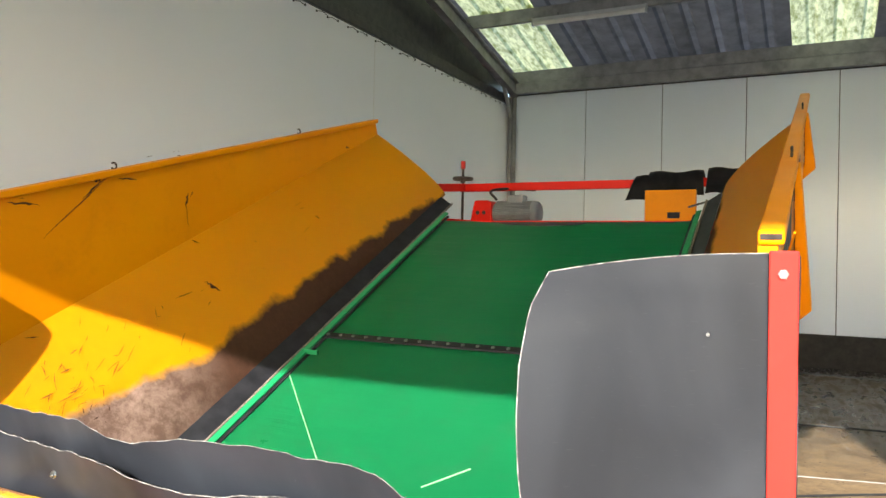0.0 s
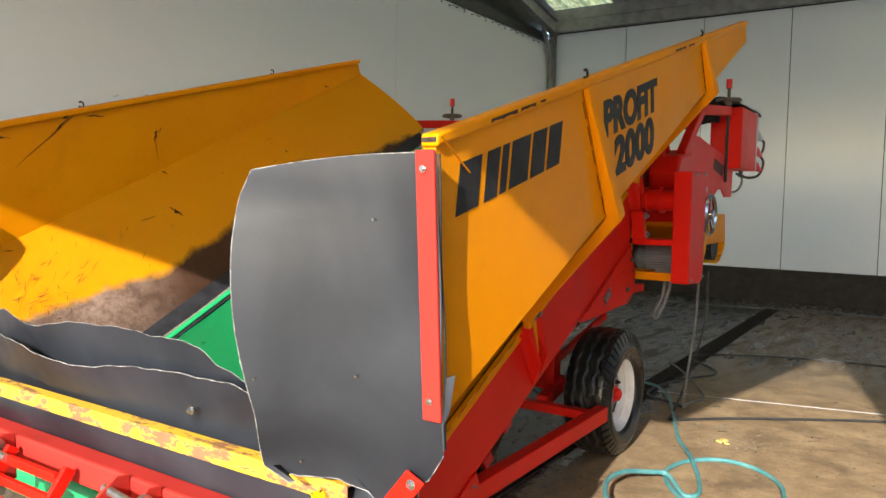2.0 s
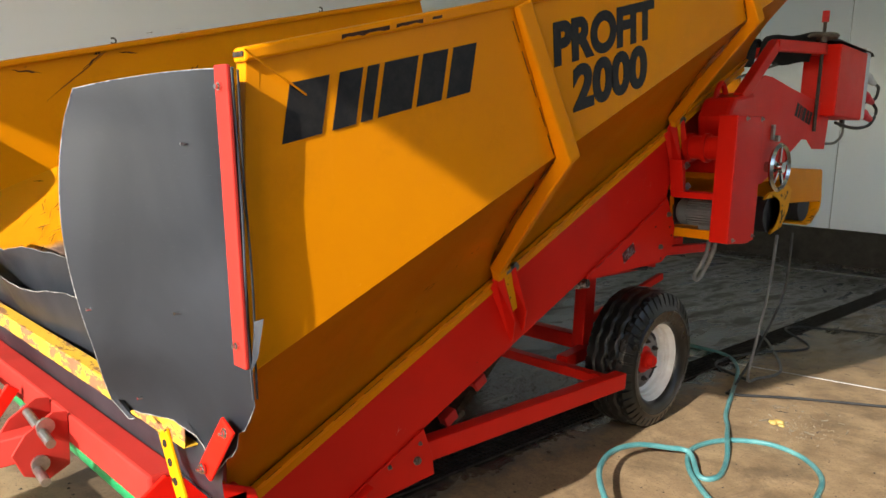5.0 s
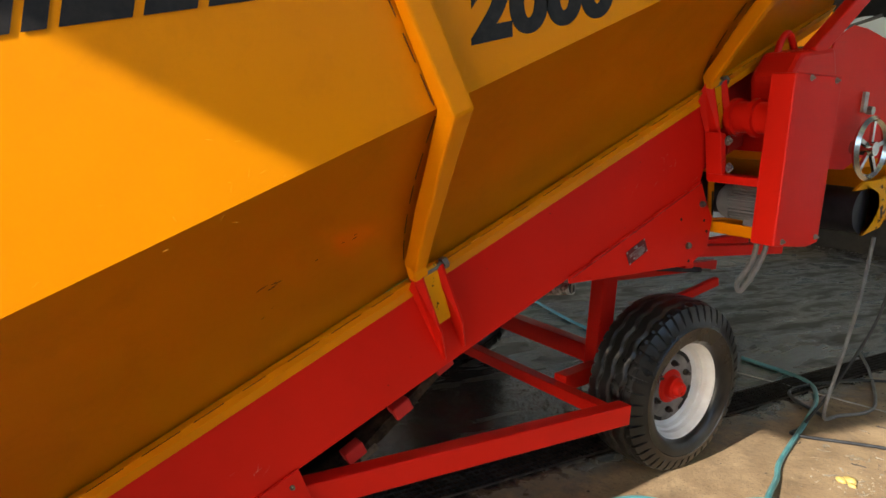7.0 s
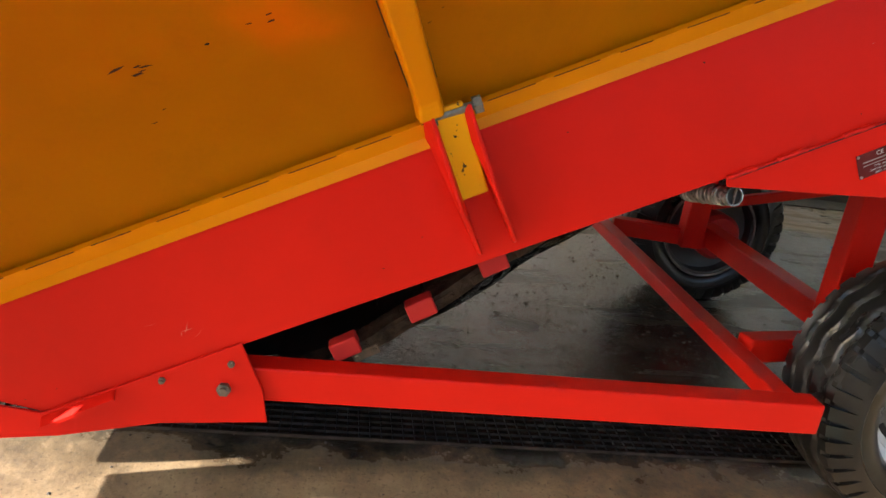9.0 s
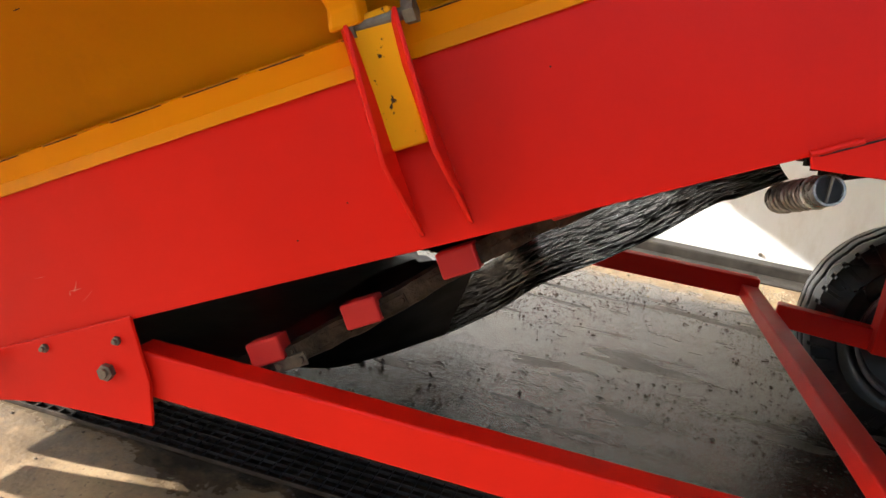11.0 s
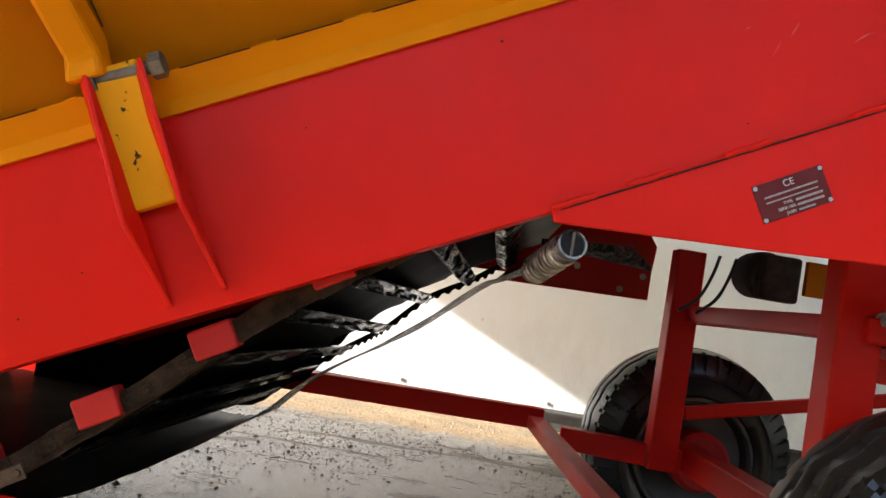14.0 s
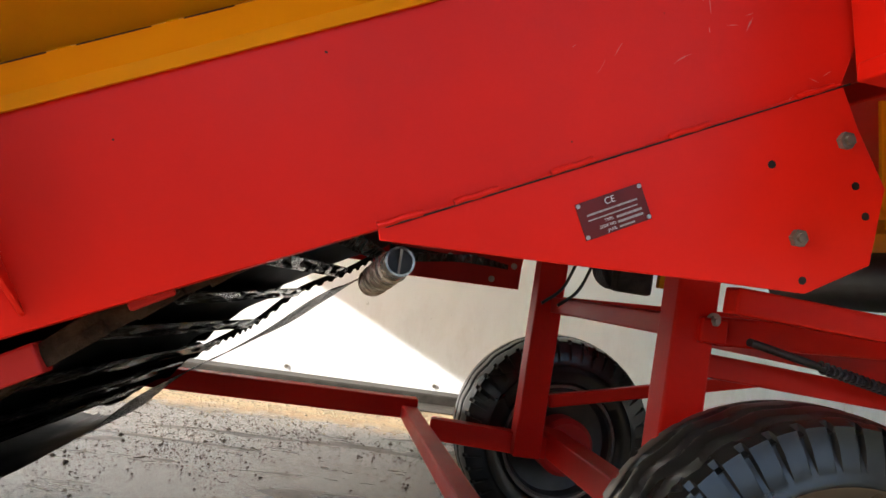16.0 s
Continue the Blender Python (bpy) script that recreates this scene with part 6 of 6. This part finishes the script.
part("head_cross_plate", prism(bm_new(), [(0.55, 1.60), (0.56, 1.60), (0.56, 1.72), (0.55, 1.72)], -1.95, 0.14), RED, hopper, "red cross plate behind the belt's head")

guard = bm_new()
prism(guard, [(-0.112, 1.565), (0.178, 1.575), (0.175, 1.0), (0.10, 0.985), (-0.105, 0.995)], 0.222, 0.312)
part("belt_guard", guard, RED, hopper, "red folded sheet guard over the drive", 0.006)
for y, z in ((-0.06, 1.01), (0.15, 1.02), (-0.02, 1.555), (0.14, 1.56)):
    part("guard_screw", hexbolt(bm_new(), (0.312, y, z), (1, 0, 0), 0.007, 0.004), ZINC, hopper)
part("gearbox", prism(bm_new(), [(0.06, 1.57), (0.12, 1.66), (0.34, 1.70), (0.38, 1.60), (0.33, 1.42), (0.10, 1.40)], 0.03, 0.19), RED, hopper, "red gearbox housing", 0.02)
b = bm_new()
cyl(b, (-0.02, -0.02, 1.42), (0.222, -0.02, 1.42), 0.055, 24)
for x in (0.05, 0.13):
    cyl(b, (x, -0.02, 1.42), (x + 0.02, -0.02, 1.42), 0.068, 24)
part("bearing_housing", b, RED, hopper, "red bearing housing", smooth=40)
part("bracket_plate", prism(bm_new(), [(-0.13, 1.36), (-0.10, 1.36), (-0.06, 1.19), (-0.09, 1.19)], 0.0095, 0.075), RED, hopper, "red motor bracket", 0.003)
for y, z in ((-0.085, 1.335), (-0.06, 1.24)):
    part("bolt", hexbolt(bm_new(), (0.075, y, z), (1, 0, 0), 0.012, 0.008), ZINC, hopper)
part("motor_rail", box(bm_new(), 0.02, 0.222, -0.1, 0.06, 1.185, 1.215), RED, hopper, "", 0.004)
part("lifting_loop", sweep(bm_new(), curve_points([(0.08, 0.13, 1.58), (0.08, 0.15, 1.69), (0.08, 0.20, 1.735), (0.08, 0.26, 1.67)], 8), 0.013, 10), RED, hopper, smooth=40)


def motor(name, p0, p1, r, label, box_up):
    p0, p1 = Vector(p0), Vector(p1)
    w = (p1 - p0).normalized()
    body = bm_new()
    cyl(body, p0 + w * 0.04, p1, r * 0.9, 28)
    mo = part(name, body, MOTOR, hopper, label, smooth=40)
    m = turned(p0 + w * 0.055, p1)
    L = (p1 - p0).length - 0.07
    for i in range(28):
        q = m @ Matrix.Rotation(math.tau * i / 28, 4, "Z")
        part("cooling_fin", box(bm_new(), r * 0.88, r * 1.06, -0.0025, 0.0025, 0, L, q), MOTOR, mo)
    fan = bm_new()
    lathe(fan, [(0.0, 0.0), (0.0, r * 0.8), (0.012, r * 0.98), (0.03, r * 1.05), (0.05, r * 1.05)], p0, w, 32)
    part("fan_cover", fan, MOTOR, mo, smooth=40)
    tb = bm_new()
    c = p0 + w * 0.17
    box(tb, c.x - 0.055, c.x + 0.055, c.y - 0.05, c.y + 0.05, c.z + box_up * r * 0.8, c.z + box_up * (r + 0.045))
    part("terminal_box", tb, MOTOR, mo, bevel=0.008)
    return mo


motor("drive_motor", (-0.02, 0.085, 1.112), (0.222, 0.085, 1.112), 0.064, "grey finned electric motor", -1)
motor("head_motor", (-1.28, 1.02, 1.80), (-1.62, 1.02, 1.80), 0.083, "grey finned electric motor", 1)
b = bm_new()
prism(b, [(-1.80, 1.70), (-1.62, 1.70), (-1.62, 1.875), (-1.66, 1.89), (-1.76, 1.89)], 0.93, 1.10, "y")
gb = part("head_gearbox", b, RED, hopper, "red gearbox with two bolts", 0.012)
for x in (-1.73, -1.68):
    part("bolt", hexbolt(bm_new(), (x, 0.93, 1.80), (0, -1, 0), 0.010, 0.008), GRIME, gb)
part("motor_shelf", box(bm_new(), -1.9, -1.2, 0.88, 1.16, 1.68, 1.70), RED, hopper, "red motor shelf")
for x in (-1.9, -1.22):
    part("shelf_leg", box(bm_new(), x, x + 0.03, 0.9, 0.94, 1.42, 1.68), RED, hopper)
part("shelf_stay", bar(bm_new(), (-1.93, 0.62, 1.72), (-1.6, 1.0, 1.70), 0.02, 0.06), RED, hopper)
part("motor_cable", sweep(bm_new(), curve_points([(-1.62, 1.02, 1.90), (-1.70, 1.1, 1.97), (-1.62, 1.24, 2.0), (-1.4, 1.25, 1.985)], 8), 0.010, 8), BLACKCABLE, hopper, "black motor cable", smooth=40)
tray = bm_new()
prism(tray, [(-0.02, 1.184), (0.012, 1.189), (0.028, 1.044), (0.32, 1.039), (0.32, 0.962), (0.03, 0.994), (0.005, 1.024)], -0.03, -0.024)
bmesh.ops.triangulate(tray, faces=[q for q in tray.faces if len(q.verts) > 4])
motor_tray = part("motor_tray", tray, YELLOW, hopper, "yellow cut-out plate round the motor")
part("tray_floor", box(bm_new(), -0.0235, 0.216, 0.012, 0.16, 0.992, 1.034), YELLOW, motor_tray)
part("slot", slab(bm_new(), [(-0.0238, 0.002, 1.144), (-0.0238, 0.012, 1.144), (-0.0238, 0.028, 1.054), (-0.0238, 0.018, 1.054)], 0.0012, (1, 0, 0)), INK, motor_tray, "dark slot")

hw = bm_new()
lathe(hw, [(0.0, 0.115), (0.014, 0.128), (0.028, 0.115), (0.014, 0.102)], (0.21, 0.64, 1.34), (1, 0, 0), 40, True)
cyl(hw, (0.153, 0.64, 1.34), (0.245, 0.64, 1.34), 0.028, 18)
for a in range(5):
    d = Vector((0, math.cos(a * 1.2566 + 0.3), math.sin(a * 1.2566 + 0.3)))
    bar(hw, Vector((0.222, 0.64, 1.34)) + d * 0.02, Vector((0.222, 0.64, 1.34)) + d * 0.11, 0.018, 0.012, (1, 0, 0))
part("handwheel", hw, CHROME, hopper, "bright five-spoked steel handwheel", smooth=40)
b = bm_new()
bar(b, (0.165, 0.66, 1.48), (0.165, 0.66, 1.56), 0.03, 0.012, (1, 0, 0))
cyl(b, (0.16, 0.70, 1.49), (0.185, 0.70, 1.49), 0.018, 6)
part("handwheel_clamp", b, ZINC, hopper)

cab = bm_new()
box(cab, 0.03, 0.235, 1.20, 1.69, 1.645, 2.055)
cabinet = part("control_cabinet", cab, RED, hopper, "red steel control cabinet with sockets", 0.008)
part("socket_panel", box(bm_new(), 0.05, 0.225, 1.6905, 1.79, 1.655, 2.09), LIGHTGREY, cabinet, "grey plastic socket panel", 0.008)
for z, m_ in ((1.95, LIGHTGREY), (1.83, REDPLASTIC), (1.72, REDPLASTIC)):
    b = bm_new()
    cyl(b, (0.17, 1.77, z), (0.20, 1.86, z - 0.03), 0.038, 18, 0.034)
    sock = part("socket", b, m_, cabinet, smooth=40)
    b = bm_new()
    cyl(b, (0.20, 1.86, z - 0.03), (0.215, 1.95, z - 0.055), 0.03, 16, 0.018)
    part("plug", b, m_, sock, smooth=40)
    if m_ is REDPLASTIC:
        part("socket_lid", slab(bm_new(), [(0.15, 1.82, z + 0.04), (0.21, 1.82, z + 0.04), (0.21, 1.87, z + 0.08), (0.15, 1.87, z + 0.08)], 0.008, (0, -0.6, 0.6)), REDPLASTIC, sock, bevel=0.002)
for pts in (((0.215, 1.95, 1.895), (0.23, 2.0, 1.87), (0.22, 1.99, 1.80), (0.2, 1.90, 1.78), (0.19, 1.83, 1.74)), ((0.215, 1.95, 1.775), (0.23, 2.01, 1.72), (0.21, 1.96, 1.63), (0.18, 1.75, 1.60), (0.15, 1.5, 1.62))):
    part("plug_cable", sweep(bm_new(), curve_points(pts, 8), 0.010, 8), BLACKCABLE, cabinet, "black looped cable", smooth=40)
part("cabinet_cable", sweep(bm_new(), curve_points([(0.15, 1.62, 1.645), (0.16, 1.62, 1.56), (0.14, 1.55, 1.50), (0.10, 1.46, 1.49)], 8), 0.008, 8), CABLE, cabinet, "grey cable", smooth=40)
part("cable_gland", cyl(bm_new(), (0.15, 1.62, 1.60), (0.15, 1.62, 1.645), 0.016, 12), CABLE, cabinet)

cabinet.location.y += 0.15

roll = bm_new()
cyl(roll, (-1.85, 1.12, 1.055), (0.015, 1.12, 1.055), 0.105, 32)
part("cleaning_roller", roll, SKIRT, hopper, "black rubber roller", smooth=40)
cheek = prism(bm_new(), [(0.97, 1.15), (1.05, 1.19), (1.20, 1.205), (1.30, 1.235), (1.37, 1.205), (1.34, 1.08), (1.26, 0.98), (1.10, 0.945), (1.18, 1.01), (1.225, 1.08), (1.20, 1.14), (1.12, 1.165)], 0.02, 0.034)
bmesh.ops.triangulate(cheek, faces=[q for q in cheek.faces if len(q.verts) > 4])
part("roller_cheek", cheek, CHIPPED_YELLOW, hopper, "chipped yellow cheek round the black roller")
part("roller_cover", prism(bm_new(), [(1.29, 1.33), (1.89, 1.33), (1.93, 1.12), (1.31, 1.12)], -1.85, 0.03), YELLOW, hopper, "dull yellow cover box", 0.01)
roll = bm_new()
cyl(roll, (-1.85, 1.62, 1.10), (0.025, 1.62, 1.10), 0.10, 32)
part("cleaning_roller", roll, SKIRT, hopper, "black rubber roller", smooth=40)
part("roller_shield", prism(bm_new(), [(1.93, 1.12), (1.90, 1.06), (1.78, 0.985), (1.70, 0.97), (1.70, 0.98), (1.77, 0.998), (1.885, 1.07), (1.91, 1.12)], -1.85, 0.028), CHIPPED_YELLOW, hopper, "chipped yellow shield under the roller")
part("roller_frame", prism(bm_new(), [(1.0, 1.25), (1.28, 1.265), (1.28, 1.33), (1.0, 1.32)], -1.85, 0.0), YELLOW, hopper, "yellow roller frame", 0.004)
part("frame_link", bar(bm_new(), (0.10, 1.05, 1.48), (0.05, 1.15, 1.28), 0.02, 0.04), BLACKCABLE, hopper)
part("rear_bracket", box(bm_new(), -0.55, -0.22, 1.05, 1.09, 1.42, 1.95), YELLOW, hopper, "dull yellow upright bracket with a hole", 0.004)
part("bracket_hole", box(bm_new(), -0.40, -0.32, 1.046, 1.0505, 1.76, 1.80), INK, hopper)
part("bracket_stay", bar(bm_new(), (-0.26, 1.0, 1.83), (0.02, 1.0, 1.91), 0.012, 0.012), BLACKCABLE, hopper)


def drape(x0, x1, zt, lean):
    """A stiff rubber strip folded over the cross bar."""
    bm = bm_new()
    prof = [(1.16, zt - 0.16), (1.20, zt - 0.06), (1.225, zt), (1.26, zt + 0.02), (1.31, zt + 0.0), (1.36, zt - 0.05)]
    rows = []
    for j in range(9):
        x = x0 + (x1 - x0) * j / 8
        rows.append([bm.verts.new((x + lean * (z - zt), y, z + 0.008 * math.sin(j * 1.1))) for y, z in prof])
    for A, B in zip(rows, rows[1:]):
        for i in range(len(prof) - 1):
            bm.faces.new((A[i], A[i + 1], B[i + 1], B[i]))
    bmesh.ops.solidify(bm, geom=bm.faces[:], thickness=0.008)
    return bm


for x0, x1, zt, lean in ((-0.66, -0.22, 2.05, 0.3), (-0.56, -0.20, 2.075, -0.1), (-0.17, 0.14, 2.09, 0.05)):
    flapx = solid("rubber_strip", drape(x0, x1, zt, lean), SKIRT, "black rubber strip folded over the red cross bar", "rubber strip", "rubber strips on the cross bar", smooth=40)
cover = bm_new()
rows = []
for j in range(12):
    x = 0.0 + 0.24 * j / 11
    rows.append([cover.verts.new((x, y, 2.066 + 0.05 * math.exp(-((y - 1.50) / 0.12) ** 2) * math.sin(math.pi * j / 11 * 0.9 + 0.3) + (0.0 if y < 1.95 else -0.02))) for y in np.linspace(1.36, 1.96, 14)])
for A, B in zip(rows, rows[1:]):
    for i in range(13):
        cover.faces.new((A[i], A[i + 1], B[i + 1], B[i]))
bmesh.ops.solidify(cover, geom=cover.faces[:], thickness=0.01)
solid("rubber_mat", cover, SKIRT, "crumpled black rubber mat lying on the control cabinet", "mat", smooth=40)

# ---- loose things on the floor ----
def cord(name, keys, r, mat, label, category):
    return solid(name, sweep(bm_new(), curve_points(keys, 10), r, 8), mat, label, category, smooth=40)


H = 0.013
hose_keys = [(-0.84, 1.71, H), (-0.43, 1.68, H), (-0.232, 1.457, H), (-0.088, 1.11, H), (0.118, 0.52, H), (0.21, 0.33, H), (0.305, 0.11, H + 0.026), (0.40, -0.10, H), (0.455, -0.31, H), (0.40, -0.37, H),
             (0.28, -0.23, H + 0.03), (0.20, -0.30, 0.06), (0.13, -0.45, 0.09), (0.12, -0.65, 0.10), (0.22, -0.88, 0.10), (0.40, -1.04, 0.06), (0.62, -1.07, H), (0.82, -0.9, H), (0.88, -0.6, H), (0.83, -0.28, H), (0.77, 0.02, H),
             (0.63, 0.2, H), (0.45, 0.243, H), (0.295, 0.125, H), (0.237, -0.058, H), (0.264, -0.207, H), (0.374, -0.385, H - 0.001), (0.575, -0.582, H), (0.86, -0.80, H + 0.026), (1.2, -1.0, H)]
cord("garden_hose", hose_keys, 0.012, HOSE, "pale blue-green water hose coiled on the concrete floor", "hose")
cord("power_cable", [(0.14, 0.085, 1.005), (0.125, 0.085, 0.9), (0.09, 0.065, 0.81), (0.10, 0.08, 0.785), (0.125, 0.105, 0.85), (0.15, 0.115, 0.93), (0.16, 0.115, 1.005)], 0.010, CABLE, "grey cable hanging in a loop from the motor", "cable")
cord("power_cable", [(0.02, 1.25, 0.93), (0.02, 1.2, 0.6), (0.0, 1.15, 0.3), (-0.02, 1.12, 0.05), (-0.03, 1.3, 0.012), (0.0, 1.6, 0.012), (-0.3, 2.2, 0.012), (-0.55, 2.6, 0.012)], 0.009, CABLE, "grey cable trailing from the machine to the floor", "cable")
cord("power_cable", [(0.02, 1.5, 0.93), (0.02, 1.45, 0.55), (-0.02, 1.2, 0.2), (-0.05, 1.0, 0.012), (0.0, 0.85, 0.012), (0.3, 1.1, 0.012), (0.9, 1.5, 0.012), (1.6, 1.9, 0.012)], 0.008, BLACKCABLE, "thin black cable trailing on the floor", "cable")
cord("power_cable", [(-0.05, 1.2, 0.012), (-0.35, 1.4, 0.012), (-0.3, 1.9, 0.012), (-0.1, 2.4, 0.012), (-0.45, 2.9, 0.012), (-0.2, 3.2, 0.012), (0.5, 3.5, 0.012), (1.5, 3.6, 0.012), (3.0, 3.8, 0.012)], 0.009, BLACKCABLE, "black extension cable lying across the floor", "cable")
cord("power_cable", [(-3.0, 6.9, 0.012), (-1.5, 6.6, 0.012), (0.5, 6.9, 0.012), (3.0, 6.7, 0.012)], 0.012, CABLE, "pale cable lying along the back wall", "cable")
cord("water_hose", [(-0.95, 0.9, H), (-1.3, 1.2, H), (-1.9, 1.3, H), (-2.6, 1.5, H)], 0.011, simple("blue_hose", (0.05, 0.22, 0.34), (0.08, 0.28, 0.42), 0.35, 15), "thin blue hose on the wet floor behind the wheel", "hose")
bm = bm_new()
prism(bm, [(-0.9, 1.40), (6.0, 2.97), (6.0, 2.985), (-0.9, 1.415)], 0.0005, 0.004, "z")
solid("floor_joint", bm, LINE, "pale sealed joint across the concrete floor", "floor joint", kind="structure")


grate = thing("drain_grate", (-0.43, -1.0, 0.0), "dark steel mesh grating over a floor drain", "grate")
DX0, DX1, DY0, DY1 = -0.49, -0.315, -2.6, 6.9
# The floor has no pit; a dark muddy plate carries the drain's shade.
part("channel", box(bm_new(), DX0, DX1, DY0, DY1, 0.0008, 0.0025), MUD, grate, "dark plate for the muddy, shaded drain channel")
for x in (DX0, DX1 - 0.005):
    part("edge_bar", box(bm_new(), x, x + 0.005, DY0, DY1, 0.0026, 0.010), GRIME, grate)
for i in range(5):
    part("mesh_bar", box(bm_new(), DX0 + 0.028 + 0.029 * i, DX0 + 0.031 + 0.029 * i, DY0, DY1, 0.0026, 0.010), GRATE, grate)
rest = bm_new()
for i in range(int((DY1 - DY0) / 0.03)):
    y = DY0 + 0.015 + 0.03 * i
    if y < 0.4:
        part("mesh_bar", box(bm_new(), DX0 + 0.005, DX1 - 0.005, y, y + 0.003, 0.0026, 0.0095), GRATE, grate)
    else:
        box(rest, DX0 + 0.005, DX1 - 0.005, y, y + 0.003, 0.0026, 0.0095)
tagged(part("mesh_bar", rest, GRATE, grate), kind="stuff")


def scatter(name, n, area, rmin, rmax, mat, label, seed, height=0.6):
    rnd = random.Random(seed)
    bm = bm_new()
    for _ in range(n):
        x, y = area(rnd)
        r = rnd.uniform(rmin, rmax) * rnd.uniform(0.5, 1.0)
        a = rnd.uniform(0, 6.28)
        base = [bm.verts.new((x + r * rnd.uniform(0.7, 1.2) * math.cos(a + k * 1.2566), y + r * rnd.uniform(0.6, 1.2) * math.sin(a + k * 1.2566), 0.0005)) for k in range(5)]
        top = bm.verts.new((x + r * 0.2, y, r * height * rnd.uniform(0.6, 1.4)))
        for k in range(5):
            bm.faces.new((base[k], base[(k + 1) % 5], top))
    return solid(name, bm, mat, label, "debris", kind="stuff")


scatter("crumbs", 4600, lambda r: (r.gauss(-3.36, 0.19), r.uniform(-2.0, 0.6)), 0.004, 0.012, SAWDUST, "tan straw crumbs swept beside the wall", 3)
knots = [(random.Random(k).uniform(-3.2, -0.6), random.Random(k + 50).uniform(-2.4, 0.1)) for k in range(26)]
scatter("soil_crumbs", 5600, lambda r: [r.gauss(q, 0.2) for q in r.choice(knots)], 0.0014, 0.0085, CRUMB, "dark soil crumbs on the wet floor", 4, 0.5)
scatter("soil_clods", 420, lambda r: [r.gauss(q, 0.24) for q in r.choice(knots)], 0.003, 0.014, CRUMB, "dark soil clods on the wet floor", 14, 0.7)
scatter("soil_crumbs", 700, lambda r: (r.uniform(-0.6, 2.5), r.uniform(-2.5, 2.5)), 0.003, 0.009, CRUMB, "dark soil crumbs on the dry floor", 6)
scatter("crumbs", 260, lambda r: (r.gauss(0.45, 0.09), r.gauss(0.62, 0.12)), 0.002, 0.008, SAWDUST, "small heap of tan crumbs on the floor", 8)
scatter("soil_ridge", 2200, lambda r: (r.uniform(-4.0, 5.5), r.gauss(7.35, 0.13)), 0.01, 0.045, CRUMB, "dark soil lying along the back wall", 9, 0.9)


scrap = bm_new()
rnd = random.Random(44)
for x, y, r in ((0.37, 0.60, 0.022), (0.345, 0.575, 0.018), (0.39, 0.57, 0.014)):
    lump = bmesh.ops.create_icosphere(scrap, subdivisions=2, radius=r)["verts"]
    for v in lump:
        v.co = Vector((v.co.x * 1.3, v.co.y, v.co.z * 0.7)) * (1 + 0.3 * noise.noise(v.co * 60)) + Vector((x, y, r * 0.55))
solid("vegetable_scraps", scrap, simple("pale_yellow_flesh", (0.42, 0.31, 0.09), (0.28, 0.18, 0.05), 0.5, 50), "pale yellow vegetable scraps on the floor", "debris", kind="stuff", smooth=60)


def straws(name, n, area, mat, label, seed):
    """Thin bent stalks and torn leaf bits lying flat."""
    rnd = random.Random(seed)
    bm = bm_new()
    for _ in range(n):
        x, y = area(rnd)
        a, ln, w = rnd.uniform(0, 6.28), rnd.uniform(0.015, 0.07), rnd.uniform(0.0012, 0.005)
        k = rnd.uniform(-1.2, 1.2)
        mid = [Vector((x + t * ln * math.cos(a + k * t), y + t * ln * math.sin(a + k * t), 0.002 + 0.004 * rnd.random())) for t in np.linspace(0, 1, 5)]
        off = Vector((-math.sin(a), math.cos(a), 0)) * w
        lo, hi = [bm.verts.new(p - off) for p in mid], [bm.verts.new(p + off + Vector((0, 0, w * 0.6))) for p in mid]
        for i in range(4):
            bm.faces.new((lo[i], lo[i + 1], hi[i + 1], hi[i]))
    return solid(name, bm, mat, label, "debris", kind="stuff")


straws("straw_bits", 150, lambda r: (r.uniform(0.0, 2.6), r.uniform(0.4, 5.5)), CRUMB, "dark straw and leaf bits on the concrete floor", 21)
straws("straw_bits", 60, lambda r: (r.gauss(0.36, 0.18), r.gauss(0.85, 0.25)), SAWDUST, "tan straw bits on the concrete floor", 22)
straws("straw_bits", 60, lambda r: [r.gauss(q, 0.25) for q in r.choice(knots)], CRUMB, "dark straw bits on the wet floor", 23)
